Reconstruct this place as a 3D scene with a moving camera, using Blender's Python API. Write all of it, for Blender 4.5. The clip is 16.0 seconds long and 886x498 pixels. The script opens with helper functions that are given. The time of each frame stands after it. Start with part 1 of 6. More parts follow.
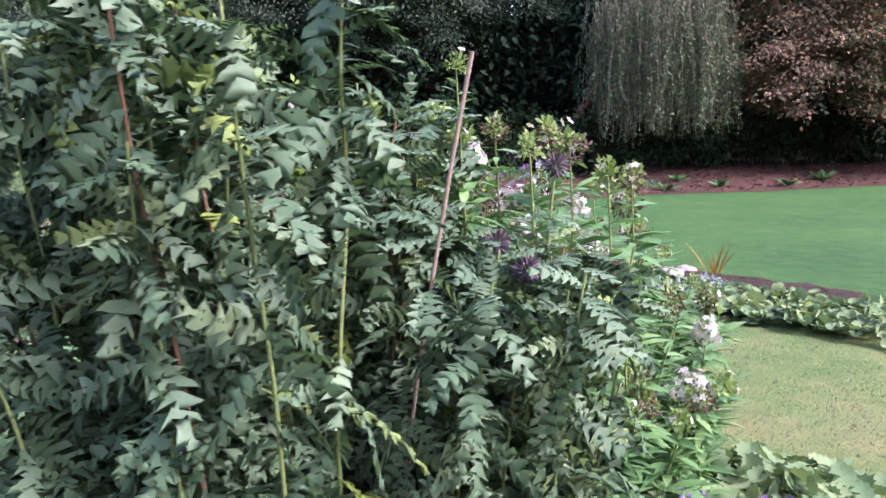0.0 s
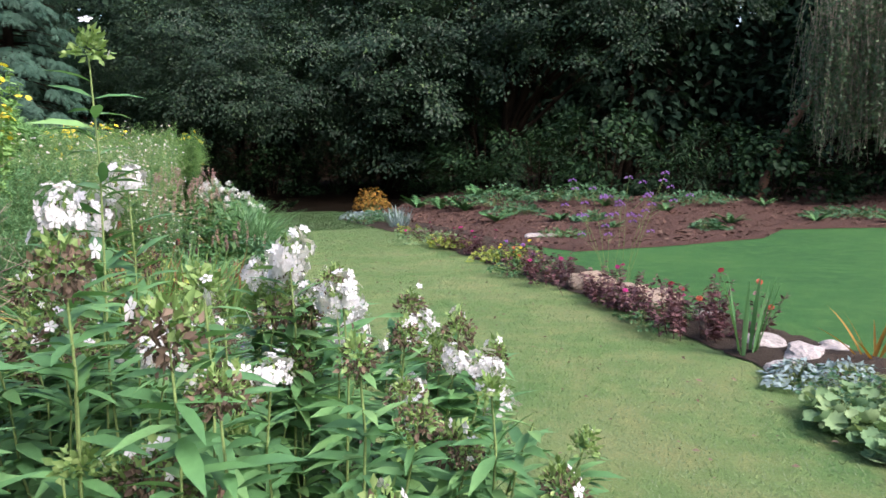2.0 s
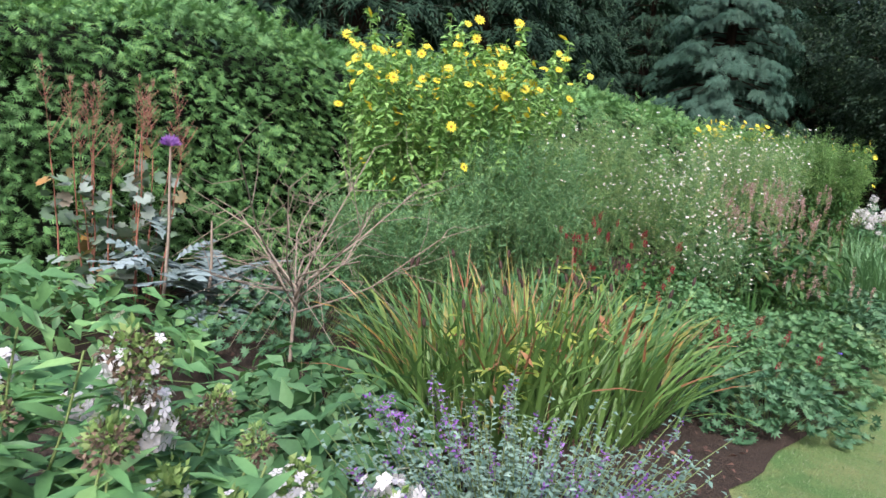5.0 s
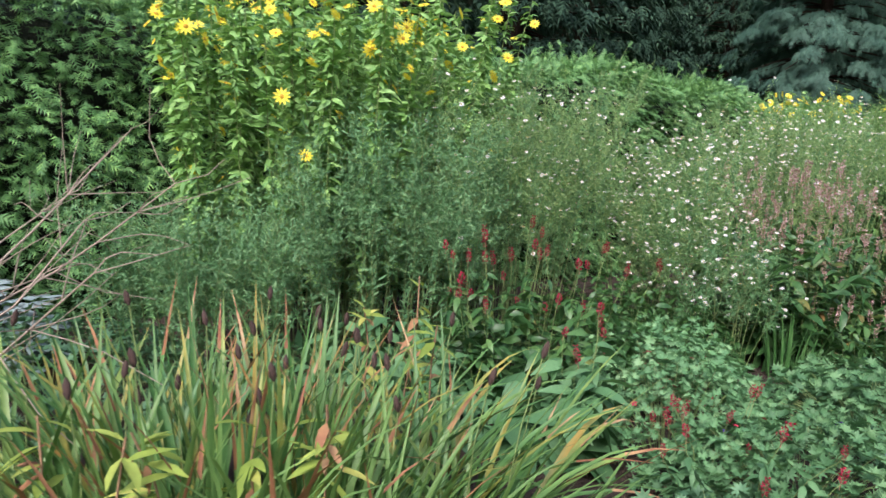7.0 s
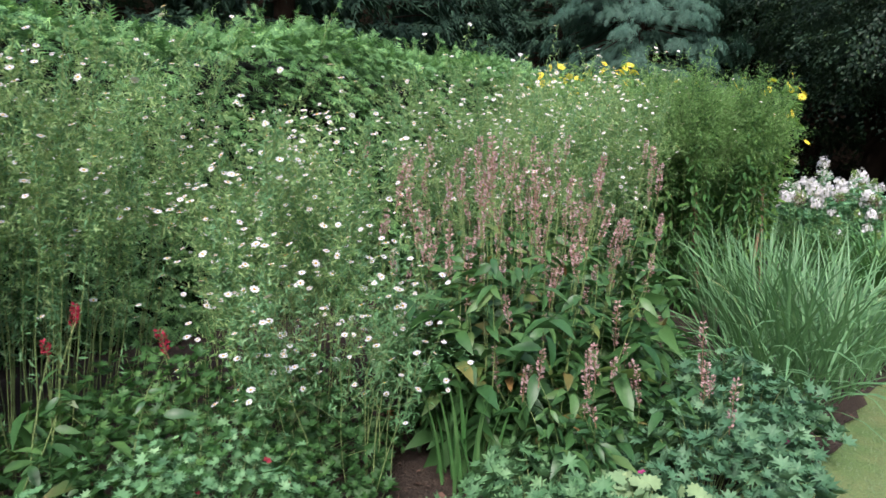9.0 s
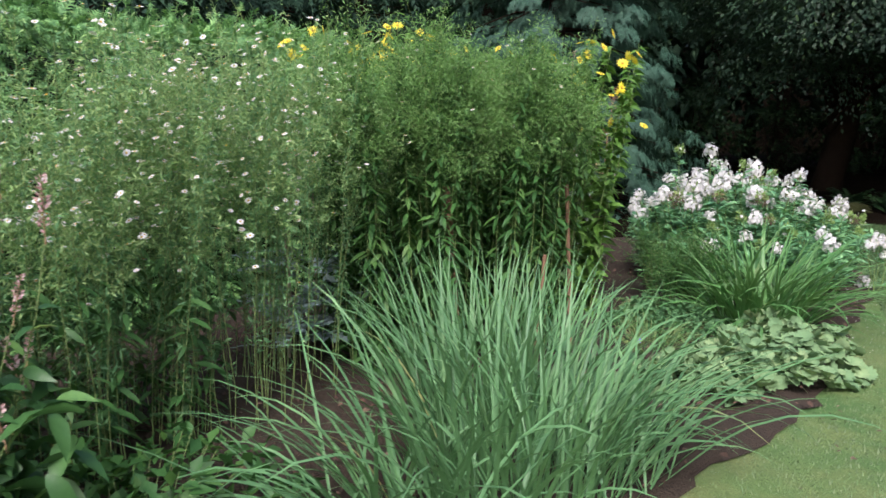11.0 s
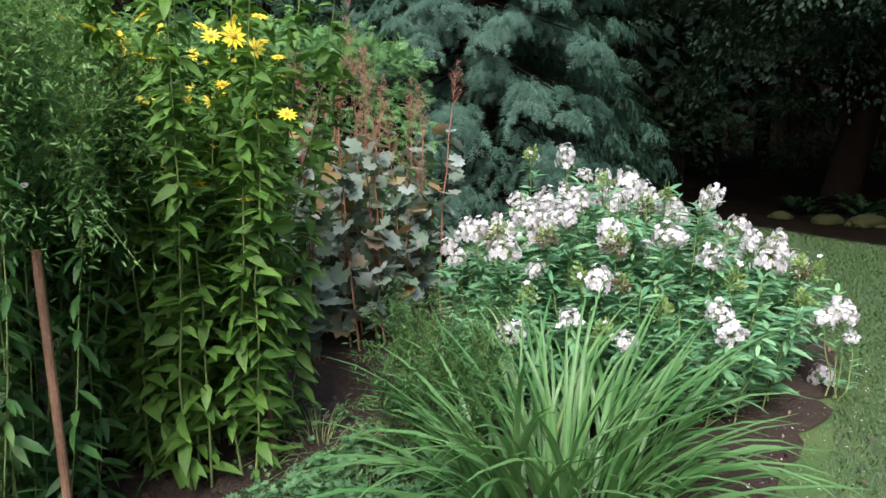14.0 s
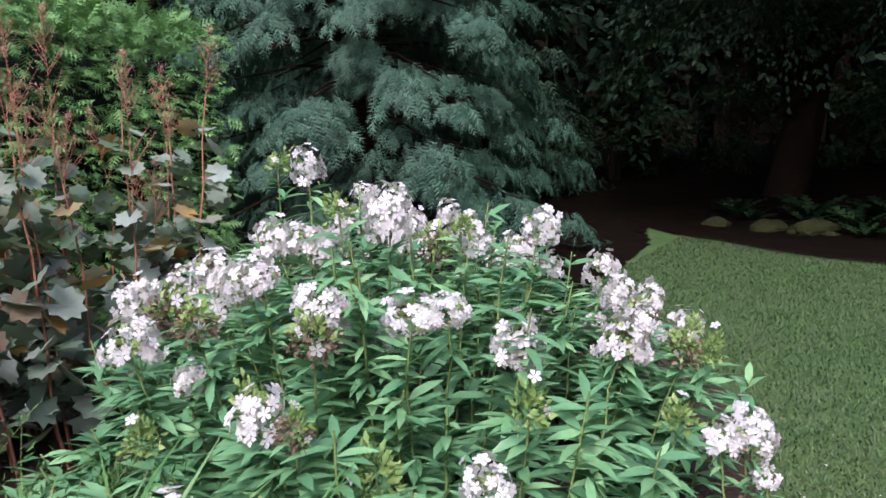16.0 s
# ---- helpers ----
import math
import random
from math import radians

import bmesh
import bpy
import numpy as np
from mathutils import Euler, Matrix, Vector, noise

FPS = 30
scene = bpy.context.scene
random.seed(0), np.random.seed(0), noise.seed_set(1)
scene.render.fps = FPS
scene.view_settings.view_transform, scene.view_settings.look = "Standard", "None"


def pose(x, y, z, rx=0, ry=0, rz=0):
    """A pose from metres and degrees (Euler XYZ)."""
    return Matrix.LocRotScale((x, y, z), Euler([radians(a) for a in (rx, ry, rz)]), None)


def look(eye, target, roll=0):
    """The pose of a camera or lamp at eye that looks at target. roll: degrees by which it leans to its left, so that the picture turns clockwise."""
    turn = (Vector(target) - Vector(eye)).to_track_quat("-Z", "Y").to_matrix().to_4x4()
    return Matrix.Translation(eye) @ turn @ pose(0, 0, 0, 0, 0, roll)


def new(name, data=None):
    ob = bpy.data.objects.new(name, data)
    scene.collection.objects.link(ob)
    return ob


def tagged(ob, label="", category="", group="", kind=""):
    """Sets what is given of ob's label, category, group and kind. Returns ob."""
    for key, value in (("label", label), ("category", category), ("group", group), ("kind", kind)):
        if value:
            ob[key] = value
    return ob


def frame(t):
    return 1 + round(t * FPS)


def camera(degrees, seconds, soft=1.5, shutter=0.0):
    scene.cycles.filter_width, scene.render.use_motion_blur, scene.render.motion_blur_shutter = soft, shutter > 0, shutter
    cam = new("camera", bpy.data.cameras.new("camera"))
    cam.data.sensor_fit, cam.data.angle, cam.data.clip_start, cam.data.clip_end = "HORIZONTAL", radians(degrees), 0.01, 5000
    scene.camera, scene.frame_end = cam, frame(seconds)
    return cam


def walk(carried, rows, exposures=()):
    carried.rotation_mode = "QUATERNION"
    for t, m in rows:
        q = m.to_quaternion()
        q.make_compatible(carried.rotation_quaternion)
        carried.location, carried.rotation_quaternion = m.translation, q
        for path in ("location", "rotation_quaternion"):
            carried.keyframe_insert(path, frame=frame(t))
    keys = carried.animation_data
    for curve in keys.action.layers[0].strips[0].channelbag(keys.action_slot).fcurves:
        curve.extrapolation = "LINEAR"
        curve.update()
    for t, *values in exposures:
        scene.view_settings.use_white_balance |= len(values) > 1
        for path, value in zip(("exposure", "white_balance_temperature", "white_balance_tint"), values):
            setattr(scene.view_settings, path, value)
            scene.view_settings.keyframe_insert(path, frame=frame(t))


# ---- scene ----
EXPO = 1.2
cam = camera(61.8, 16.0, 1.5, 0.1)
PATH = [
    (0, (0.962, -1.678, 1.499), (0.834, 0.296, 1.204), -1.4),
    (0.5, (1.409, -1.271, 1.505), (1.228, 0.699, 1.213), -1.8),
    (1, (1.793, -0.818, 1.519), (1.558, 1.149, 1.241), -2.8),
    (1.5, (2.145, -0.317, 1.483), (1.714, 1.619, 1.229), -2.4),
    (2, (2.281, 0.081, 1.515), (1.561, 1.932, 1.277), -1.2),
    (2.5, (2.43, 0.649, 1.485), (1.368, 2.328, 1.26), 0.1),
    (3, (2.561, 1.094, 1.478), (1.215, 2.557, 1.26), 1.7),
    (3.5, (2.647, 1.551, 1.507), (1.117, 2.818, 1.276), 2.9),
    (4, (2.569, 1.989, 1.537), (0.861, 2.999, 1.289), 4.5),
    (4.2, (2.459, 2.158, 1.538), (0.691, 3.057, 1.279), 5.1),
    (6.3, (0.986, 4.027, 1.547), (-0.976, 4.241, 1.226), 5.5),
    (6.5, (0.81, 4.226, 1.537), (-1.153, 4.43, 1.216), 5.2),
    (7, (0.39, 4.755, 1.509), (-1.572, 4.986, 1.197), 4.2),
    (7.5, (-0.058, 5.245, 1.48), (-2.017, 5.508, 1.174), 3.7),
    (8, (-0.467, 5.702, 1.499), (-2.408, 6.078, 1.196), 2.8),
    (8.5, (-0.901, 6.226, 1.473), (-2.823, 6.696, 1.18), 2.0),
    (9, (-1.279, 6.777, 1.463), (-3.193, 7.288, 1.182), 1.0),
    (9.5, (-1.592, 7.323, 1.447), (-3.502, 7.847, 1.17), 0.4),
    (9.7, (-1.737, 7.515, 1.439), (-3.641, 8.059, 1.159), 0.3),
    (11.8, (-2.983, 10.33, 1.515), (-4.909, 10.771, 1.204), -0.4),
    (12, (-3.123, 10.498, 1.514), (-5.051, 10.933, 1.208), -0.5),
    (12.5, (-3.511, 10.945, 1.509), (-5.44, 11.372, 1.197), -0.7),
    (13, (-3.877, 11.411, 1.501), (-5.806, 11.841, 1.192), -0.9),
    (13.5, (-4.306, 11.776, 1.492), (-6.24, 12.174, 1.173), -0.7),
    (14, (-4.746, 12.106, 1.475), (-6.685, 12.483, 1.16), -0.9),
    (14.5, (-5.206, 12.44, 1.446), (-7.15, 12.792, 1.134), -0.9),
    (15, (-5.615, 12.753, 1.429), (-7.552, 13.144, 1.12), -1.2),
    (15.5, (-5.96, 13.151, 1.415), (-7.889, 13.578, 1.104), -1.7),
    (16, (-6.247, 13.523, 1.413), (-8.167, 13.991, 1.103), -2.1),
]
SUN_AZ, SUN_EL = 112.0, 46.0
walk(cam, [(t, look(eye, target, roll)) for t, eye, target, roll in PATH], exposures=[(0, EXPO + 0.62, 6100, 46), (1.0, EXPO + 0.36, 6250, 33), (2.0, EXPO + 0.12, 6350, 20), (4.0, EXPO + 0.04, 6250, 20), (9.5, EXPO + 0.02, 6200, 20), (12.5, EXPO + 0.04, 6300, 16), (14, EXPO + 0.1, 6250, 18), (15, EXPO + 0.18, 6150, 21), (16, EXPO - 0.1, 6080, 26)])

# ---- light: a pale, mostly overcast sky with a weak wide sun ----
world = bpy.data.worlds.new("sky")
scene.world = world
world.use_nodes = True
wn = world.node_tree
sky = wn.nodes.new("ShaderNodeTexSky")
sky.sky_type = "NISHITA"
sky.sun_disc = False
sky.sun_elevation = radians(SUN_EL)
sky.sun_rotation = radians(SUN_AZ)
sky.dust_density = 4.0
sky.air_density = 1.2
wn.links.new(sky.outputs["Color"], wn.nodes["Background"].inputs["Color"])
wn.nodes["Background"].inputs["Strength"].default_value = 0.15
sun = new("sun", bpy.data.lights.new("sun", "SUN"))
sun.data.energy = 2.2
sun.data.angle = radians(25)
sun.data.color = (1.0, 0.97, 0.93)
az, el = radians(SUN_AZ), radians(SUN_EL)
sun_dir = Vector((math.sin(az) * math.cos(el), math.cos(az) * math.cos(el), math.sin(el)))
sun.matrix_world = look(sun_dir * 50, (0, 0, 0))


# ---- materials ----
def nodes_of(name):
    m = bpy.data.materials.new(name)
    m.use_nodes = True
    t = m.node_tree
    return m, t, t.nodes["Principled BSDF"]


def ramp(t, fac, stops):
    n = t.nodes.new("ShaderNodeValToRGB")
    e = n.color_ramp.elements
    while len(e) < len(stops):
        e.new(0.5)
    for el_, (p, c) in zip(e, stops):
        el_.position, el_.color = p, (*c, 1)
    t.links.new(fac, n.inputs["Fac"])
    return n.outputs["Color"]


def noise_tex(t, scale, detail=4.0, rough=0.6, coord="Object"):
    c = t.nodes.new("ShaderNodeTexCoord")
    n = t.nodes.new("ShaderNodeTexNoise")
    n.inputs["Scale"].default_value = scale
    n.inputs["Detail"].default_value = detail
    n.inputs["Roughness"].default_value = rough
    t.links.new(c.outputs[coord], n.inputs["Vector"])
    return n.outputs["Fac"]


def mixc(t, fac, a, b, mode="MIX"):
    n = t.nodes.new("ShaderNodeMix")
    n.data_type, n.blend_type = "RGBA", mode
    if isinstance(fac, float):
        n.inputs["Factor"].default_value = fac
    else:
        t.links.new(fac, n.inputs["Factor"])
    for sock, v in ((n.inputs[6], a), (n.inputs[7], b)):
        if isinstance(v, tuple):
            sock.default_value = (*v, 1)
        else:
            t.links.new(v, sock)
    return n.outputs[2]


def bump(t, bsdf, height, strength, dist):
    b = t.nodes.new("ShaderNodeBump")
    b.inputs["Strength"].default_value, b.inputs["Distance"].default_value = strength, dist
    t.links.new(height, b.inputs["Height"])
    t.links.new(b.outputs["Normal"], bsdf.inputs["Normal"])


def leaf_mat(name, stops, rough=0.5, translucent=0.3, patch=None, patch_scale=3.0, spec=0.35):
    """Leaves whose tint differs from one leaf to the next, with light coming through them."""
    m, t, b = nodes_of(name)
    g = t.nodes.new("ShaderNodeNewGeometry")
    col = ramp(t, g.outputs["Random Per Island"], stops)
    n = noise_tex(t, patch_scale, 3.0)
    col = mixc(t, ramp(t, n, [(0.42, (0, 0, 0)), (0.66, (1, 1, 1))]), col, patch or tuple(v * 0.8 for v in stops[0][1]))
    fine = noise_tex(t, 60.0, 2.0)
    col = mixc(t, 0.25, col, ramp(t, fine, [(0.3, (0.5, 0.5, 0.5)), (0.7, (1, 1, 1))]), "MULTIPLY")
    t.links.new(col, b.inputs["Base Color"])
    b.inputs["Roughness"].default_value = rough
    b.inputs["Specular IOR Level"].default_value = spec
    bump(t, b, fine, 0.3, 0.004)
    tr = t.nodes.new("ShaderNodeBsdfTranslucent")
    t.links.new(mixc(t, 1.0, col, (1.0, 1.0, 0.6), "MULTIPLY"), tr.inputs["Color"])
    mx = t.nodes.new("ShaderNodeMixShader")
    mx.inputs["Fac"].default_value = translucent
    t.links.new(b.outputs["BSDF"], mx.inputs[1])
    t.links.new(tr.outputs["BSDF"], mx.inputs[2])
    t.links.new(mx.outputs["Shader"], t.nodes["Material Output"].inputs["Surface"])
    return m


def solid_mat(name, a, b_, scale=8.0, rough=0.8, bump_d=0.01, bump_s=0.6, spec=0.3):
    m, t, b = nodes_of(name)
    n1, n2 = noise_tex(t, scale, 6.0, 0.7), noise_tex(t, scale * 7, 3.0)
    col = mixc(t, n1, a, b_)
    col = mixc(t, 0.5, col, ramp(t, n2, [(0.3, (0.45, 0.45, 0.45)), (0.7, (1.2, 1.2, 1.2))]), "MULTIPLY")
    t.links.new(col, b.inputs["Base Color"])
    b.inputs["Roughness"].default_value = rough
    b.inputs["Specular IOR Level"].default_value = spec
    add = t.nodes.new("ShaderNodeMath")
    t.links.new(n1, add.inputs[0])
    t.links.new(n2, add.inputs[1])
    bump(t, b, add.outputs[0], bump_s, bump_d)
    return m


def lawn_mat():
    m, t, b = nodes_of("lawn_grass")
    big, mid, fine = noise_tex(t, 0.8, 4.0), noise_tex(t, 3.2, 4.0, 0.7), noise_tex(t, 55.0, 4.0, 0.8)
    c = t.nodes.new("ShaderNodeTexCoord")
    sep = t.nodes.new("ShaderNodeSeparateXYZ")
    t.links.new(c.outputs["Object"], sep.inputs[0])
    col = ramp(t, big, [(0.3, (0.07, 0.15, 0.044)), (0.5, (0.115, 0.182, 0.062)), (0.7, (0.18, 0.205, 0.09))])
    col = mixc(t, ramp(t, mid, [(0.45, (0, 0, 0)), (0.75, (0.7, 0.7, 0.7))]), col, (0.20, 0.215, 0.085))
    # greener grass towards the wood, also painted darker for the trees' shade
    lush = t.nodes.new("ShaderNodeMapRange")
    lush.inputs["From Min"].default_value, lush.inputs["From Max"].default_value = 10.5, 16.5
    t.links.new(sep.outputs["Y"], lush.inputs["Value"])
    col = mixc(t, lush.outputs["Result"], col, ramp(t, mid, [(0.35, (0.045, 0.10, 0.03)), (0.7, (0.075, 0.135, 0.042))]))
    col = mixc(t, 0.6, col, ramp(t, fine, [(0.3, (0.5, 0.55, 0.5)), (0.7, (1.25, 1.25, 1.2))]), "MULTIPLY")
    t.links.new(col, b.inputs["Base Color"])
    b.inputs["Roughness"].default_value = 0.85
    b.inputs["Specular IOR Level"].default_value = 0.2
    bump(t, b, fine, 0.9, 0.02)
    return m


def lush_mat():
    m, t, b = nodes_of("lush_lawn_grass")
    big, mid, fine = noise_tex(t, 0.5, 4.0), noise_tex(t, 4.0, 5.0, 0.7), noise_tex(t, 45.0, 4.0, 0.8)
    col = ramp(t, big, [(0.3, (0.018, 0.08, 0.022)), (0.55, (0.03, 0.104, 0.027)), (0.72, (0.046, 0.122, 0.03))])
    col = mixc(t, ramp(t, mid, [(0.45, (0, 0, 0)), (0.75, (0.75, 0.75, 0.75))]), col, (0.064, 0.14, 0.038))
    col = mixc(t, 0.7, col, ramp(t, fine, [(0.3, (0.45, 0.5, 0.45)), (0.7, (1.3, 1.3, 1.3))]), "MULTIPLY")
    t.links.new(col, b.inputs["Base Color"])
    b.inputs["Roughness"].default_value = 0.85
    b.inputs["Specular IOR Level"].default_value = 0.2
    bump(t, b, fine, 0.9, 0.02)
    return m


M_LAWN, M_LUSH = lawn_mat(), lush_mat()
M_BLADE = leaf_mat("grass_blade", [(0, (0.0832, 0.175, 0.0615)), (0.6, (0.129, 0.216, 0.0819)), (1, (0.211, 0.258, 0.151))], 0.6, 0.3, (0.151, 0.207, 0.109), 1.2)
# greener blades, darkened with the tree shade of the far lawn
M_LUSHSHADEBLADE = leaf_mat("lush_shaded_grass_blade", [(0, (0.0333, 0.084, 0.0246)), (0.6, (0.0516, 0.104, 0.0328)), (1, (0.084, 0.124, 0.0604))], 0.6, 0.3, (0.0604, 0.0992, 0.0436), 1.2)
M_SOIL = solid_mat("soil", (0.0257, 0.0185, 0.0124), (0.0622, 0.0426, 0.029), 9.0, 0.95, 0.04, 1.0)
M_MULCH = solid_mat("bark_mulch", (0.0503, 0.0252, 0.0189), (0.115, 0.0577, 0.042), 14.0, 0.95, 0.04, 1.0)
# near-black: the wood's tree shade is put into the litter colour
M_WOODSHADE = solid_mat("wood_shade_litter", (0.0045, 0.0033, 0.0021), (0.0105, 0.0075, 0.0045), 6.0, 0.95, 0.05, 1.0, spec=0.03)
M_CHIP = leaf_mat("bark_chip", [(0, (0.0491, 0.0256, 0.0189)), (0.6, (0.109, 0.0576, 0.0405)), (1, (0.18, 0.122, 0.0878))], 0.9, 0.0, (0.0655, 0.0384, 0.027))
M_BARK = solid_mat("tree_bark", (0.0116, 0.00856, 0.00618), (0.0348, 0.0246, 0.0173), 7.0, 0.95, 0.04, 1.0, spec=0.03)
M_REDBARK = solid_mat("red_bark", (0.10, 0.05, 0.03), (0.24, 0.13, 0.085), 7.0, 0.95, 0.03, 1.0)
M_WOOD = solid_mat("stake_wood", (0.117, 0.0648, 0.0379), (0.204, 0.124, 0.0759), 12.0, 0.8, 0.006, 0.5)
M_TWIG = solid_mat("dry_twig", (0.17, 0.135, 0.10), (0.34, 0.285, 0.225), 20.0, 0.9, 0.004, 0.5)
M_ROCK = solid_mat("pale_rock", (0.22, 0.20, 0.19), (0.48, 0.44, 0.42), 6.0, 0.9, 0.03, 0.9)
M_SANDROCK = solid_mat("sand_rock", (0.211, 0.154, 0.111), (0.363, 0.294, 0.229), 6.0, 0.9, 0.03, 0.9)
M_STEM = solid_mat("green_stem", (0.10, 0.17, 0.05), (0.21, 0.27, 0.10), 15.0, 0.6, 0.003, 0.3)
M_BROWNSTEM = solid_mat("brown_stem", (0.16, 0.09, 0.05), (0.30, 0.19, 0.11), 15.0, 0.8, 0.003, 0.3)
M_REDSTEM = solid_mat("red_stem", (0.22, 0.07, 0.05), (0.34, 0.17, 0.11), 15.0, 0.7, 0.003, 0.3)

G = leaf_mat
M_PHLOX = G("phlox_leaf", [(0, (0.0692, 0.181, 0.0683)), (0.6, (0.125, 0.288, 0.103)), (1, (0.221, 0.402, 0.146))], 0.5, 0.3, (0.0881, 0.215, 0.0856))
M_PHLOXB = G("phlox_leaf_blue", [(0, (0.0822, 0.22, 0.113)), (0.6, (0.14, 0.328, 0.153)), (1, (0.248, 0.475, 0.227))], 0.5, 0.28, (0.0987, 0.255, 0.123))
M_THISTLE = G("thistle_leaf", [(0, (0.0599, 0.126, 0.0653)), (0.55, (0.12, 0.224, 0.119)), (0.85, (0.206, 0.32, 0.191)), (1, (0.265, 0.384, 0.0709))], 0.55, 0.35, (0.0963, 0.192, 0.106), 2.0)
M_SUNLEAF = G("sunflower_leaf", [(0, (0.0997, 0.23, 0.0732)), (0.6, (0.222, 0.42, 0.117)), (1, (0.326, 0.54, 0.187))], 0.55, 0.35, (0.156, 0.32, 0.0877))
# sunflower leaf darkened: the second clump's shade mixed into its colour
M_SUNLEAFSHADE = G("shaded_sunflower_leaf", [(0, (0.0488, 0.131, 0.0249)), (0.6, (0.108, 0.238, 0.0396)), (1, (0.159, 0.305, 0.0637))], 0.55, 0.35, (0.076, 0.181, 0.0298))
M_ASTER = G("aster_leaf", [(0, (0.0683, 0.18, 0.078)), (0.6, (0.13, 0.288, 0.122)), (1, (0.228, 0.396, 0.193))], 0.6, 0.35, (0.0963, 0.231, 0.095), 1.5)
# dark aster leaf, also painting the self-shadow low and inside the clumps
M_ASTERDK = G("dark_and_shaded_aster_leaf", [(0, (0.0235, 0.0821, 0.0204)), (0.6, (0.047, 0.136, 0.0327)), (1, (0.094, 0.202, 0.049))], 0.55, 0.35, (0.0336, 0.101, 0.0246), 1.5)
# lighter tip leaves: skylight on the clump tops put into the colour
M_ASTERTIPLIT = G("lit_aster_tip_leaf", [(0, (0.124, 0.267, 0.099)), (0.6, (0.228, 0.401, 0.149)), (1, (0.386, 0.545, 0.231))], 0.6, 0.4, (0.193, 0.301, 0.115), 1.5)
M_STAKETIPLIT = G("lit_staked_aster_tip_leaf", [(0, (0.085, 0.21, 0.06)), (0.6, (0.15, 0.31, 0.09)), (1, (0.25, 0.42, 0.14))], 0.6, 0.4, (0.12, 0.25, 0.07), 1.5)
M_IRIS = G("iris_blade", [(0, (0.05, 0.145, 0.045)), (0.5, (0.09, 0.215, 0.06)), (0.72, (0.19, 0.28, 0.07)), (0.9, (0.38, 0.30, 0.07)), (1, (0.30, 0.16, 0.05))], 0.45, 0.3, (0.085, 0.175, 0.05), 5.0)
M_IRISTIP = G("iris_dry_tip", [(0, (0.187, 0.088, 0.0382)), (0.6, (0.306, 0.176, 0.0765)), (1, (0.408, 0.299, 0.162))], 0.7, 0.2, (0.212, 0.088, 0.0425), 5.0)
M_DAYLILY = G("daylily_blade", [(0, (0.0681, 0.168, 0.075)), (0.6, (0.116, 0.253, 0.104)), (0.93, (0.185, 0.348, 0.151)), (1, (0.418, 0.383, 0.154))], 0.45, 0.3, (0.0876, 0.202, 0.0865), 3.0)
# palest stop paints glossy highlights into the colour of some blades
M_DAYLILY2 = G("daylily_green_blade", [(0, (0.0416, 0.149, 0.0405)), (0.5, (0.085, 0.205, 0.065)), (0.82, (0.17, 0.31, 0.11)), (1, (0.38, 0.43, 0.22))], 0.4, 0.3, (0.0554, 0.176, 0.0462), 3.0)
M_GERAN = G("geranium_leaf", [(0, (0.0464, 0.129, 0.0513)), (0.6, (0.0848, 0.202, 0.0821)), (1, (0.147, 0.285, 0.123))], 0.6, 0.3, (0.0618, 0.157, 0.0616))
M_GERANB = G("blue_geranium_leaf", [(0, (0.0369, 0.112, 0.0523)), (0.6, (0.0697, 0.168, 0.0826)), (1, (0.123, 0.243, 0.12))], 0.6, 0.25, (0.0491, 0.131, 0.0599))
M_MANTLE = G("mantle_leaf", [(0, (0.112, 0.207, 0.101)), (0.6, (0.168, 0.274, 0.134)), (1, (0.269, 0.364, 0.179))], 0.75, 0.25, (0.14, 0.235, 0.112), spec=0.15)
M_PERS = G("persicaria_leaf", [(0, (0.0224, 0.0765, 0.0241)), (0.6, (0.0482, 0.126, 0.0362)), (0.9, (0.0832, 0.176, 0.0482)), (0.975, (0.136, 0.162, 0.0382)), (1, (0.212, 0.111, 0.0425))], 0.42, 0.25, (0.0353, 0.0994, 0.0281))
M_CATMINT = G("catmint_leaf", [(0, (0.0966, 0.184, 0.145)), (0.6, (0.154, 0.259, 0.206)), (1, (0.241, 0.356, 0.29))], 0.75, 0.2, (0.116, 0.207, 0.169))
M_SILVER = G("silver_leaf", [(0, (0.149, 0.215, 0.21)), (0.6, (0.212, 0.289, 0.288)), (1, (0.286, 0.37, 0.373))], 0.8, 0.15, (0.161, 0.229, 0.225))
M_PLUMELEAF = G("plume_poppy_leaf", [(0, (0.085, 0.15, 0.09)), (0.3, (0.14, 0.225, 0.14)), (0.62, (0.21, 0.275, 0.22)), (0.8, (0.33, 0.40, 0.37)), (0.88, (0.17, 0.125, 0.075)), (0.94, (0.40, 0.26, 0.07)), (1, (0.30, 0.17, 0.06))], 0.6, 0.25, (0.15, 0.215, 0.17), 2.0)
M_HEDGE = G("hedge_spray", [(0, (0.0585, 0.162, 0.0605)), (0.6, (0.13, 0.3, 0.0968)), (1, (0.26, 0.48, 0.149))], 0.6, 0.25, (0.0975, 0.228, 0.077), 1.3)
M_HEDGESHADE = solid_mat("hedge_inner_shade", (0.0048, 0.0088, 0.004), (0.012, 0.018, 0.008), 9.0, 0.95, 0.08, 1.0)
M_SPRUCE = G("blue_spruce_needles", [(0, (0.0174, 0.0565, 0.0369)), (0.6, (0.0321, 0.0903, 0.0589)), (1, (0.0595, 0.136, 0.0912))], 0.65, 0.12, (0.0223, 0.0665, 0.0421), 1.0)
M_CONIFER = G("dark_conifer_needles", [(0, (0.0138, 0.0366, 0.0229)), (0.6, (0.0269, 0.0611, 0.0354)), (1, (0.0459, 0.0918, 0.0523))], 0.7, 0.1, (0.0154, 0.0394, 0.0251), 0.8, spec=0.12)
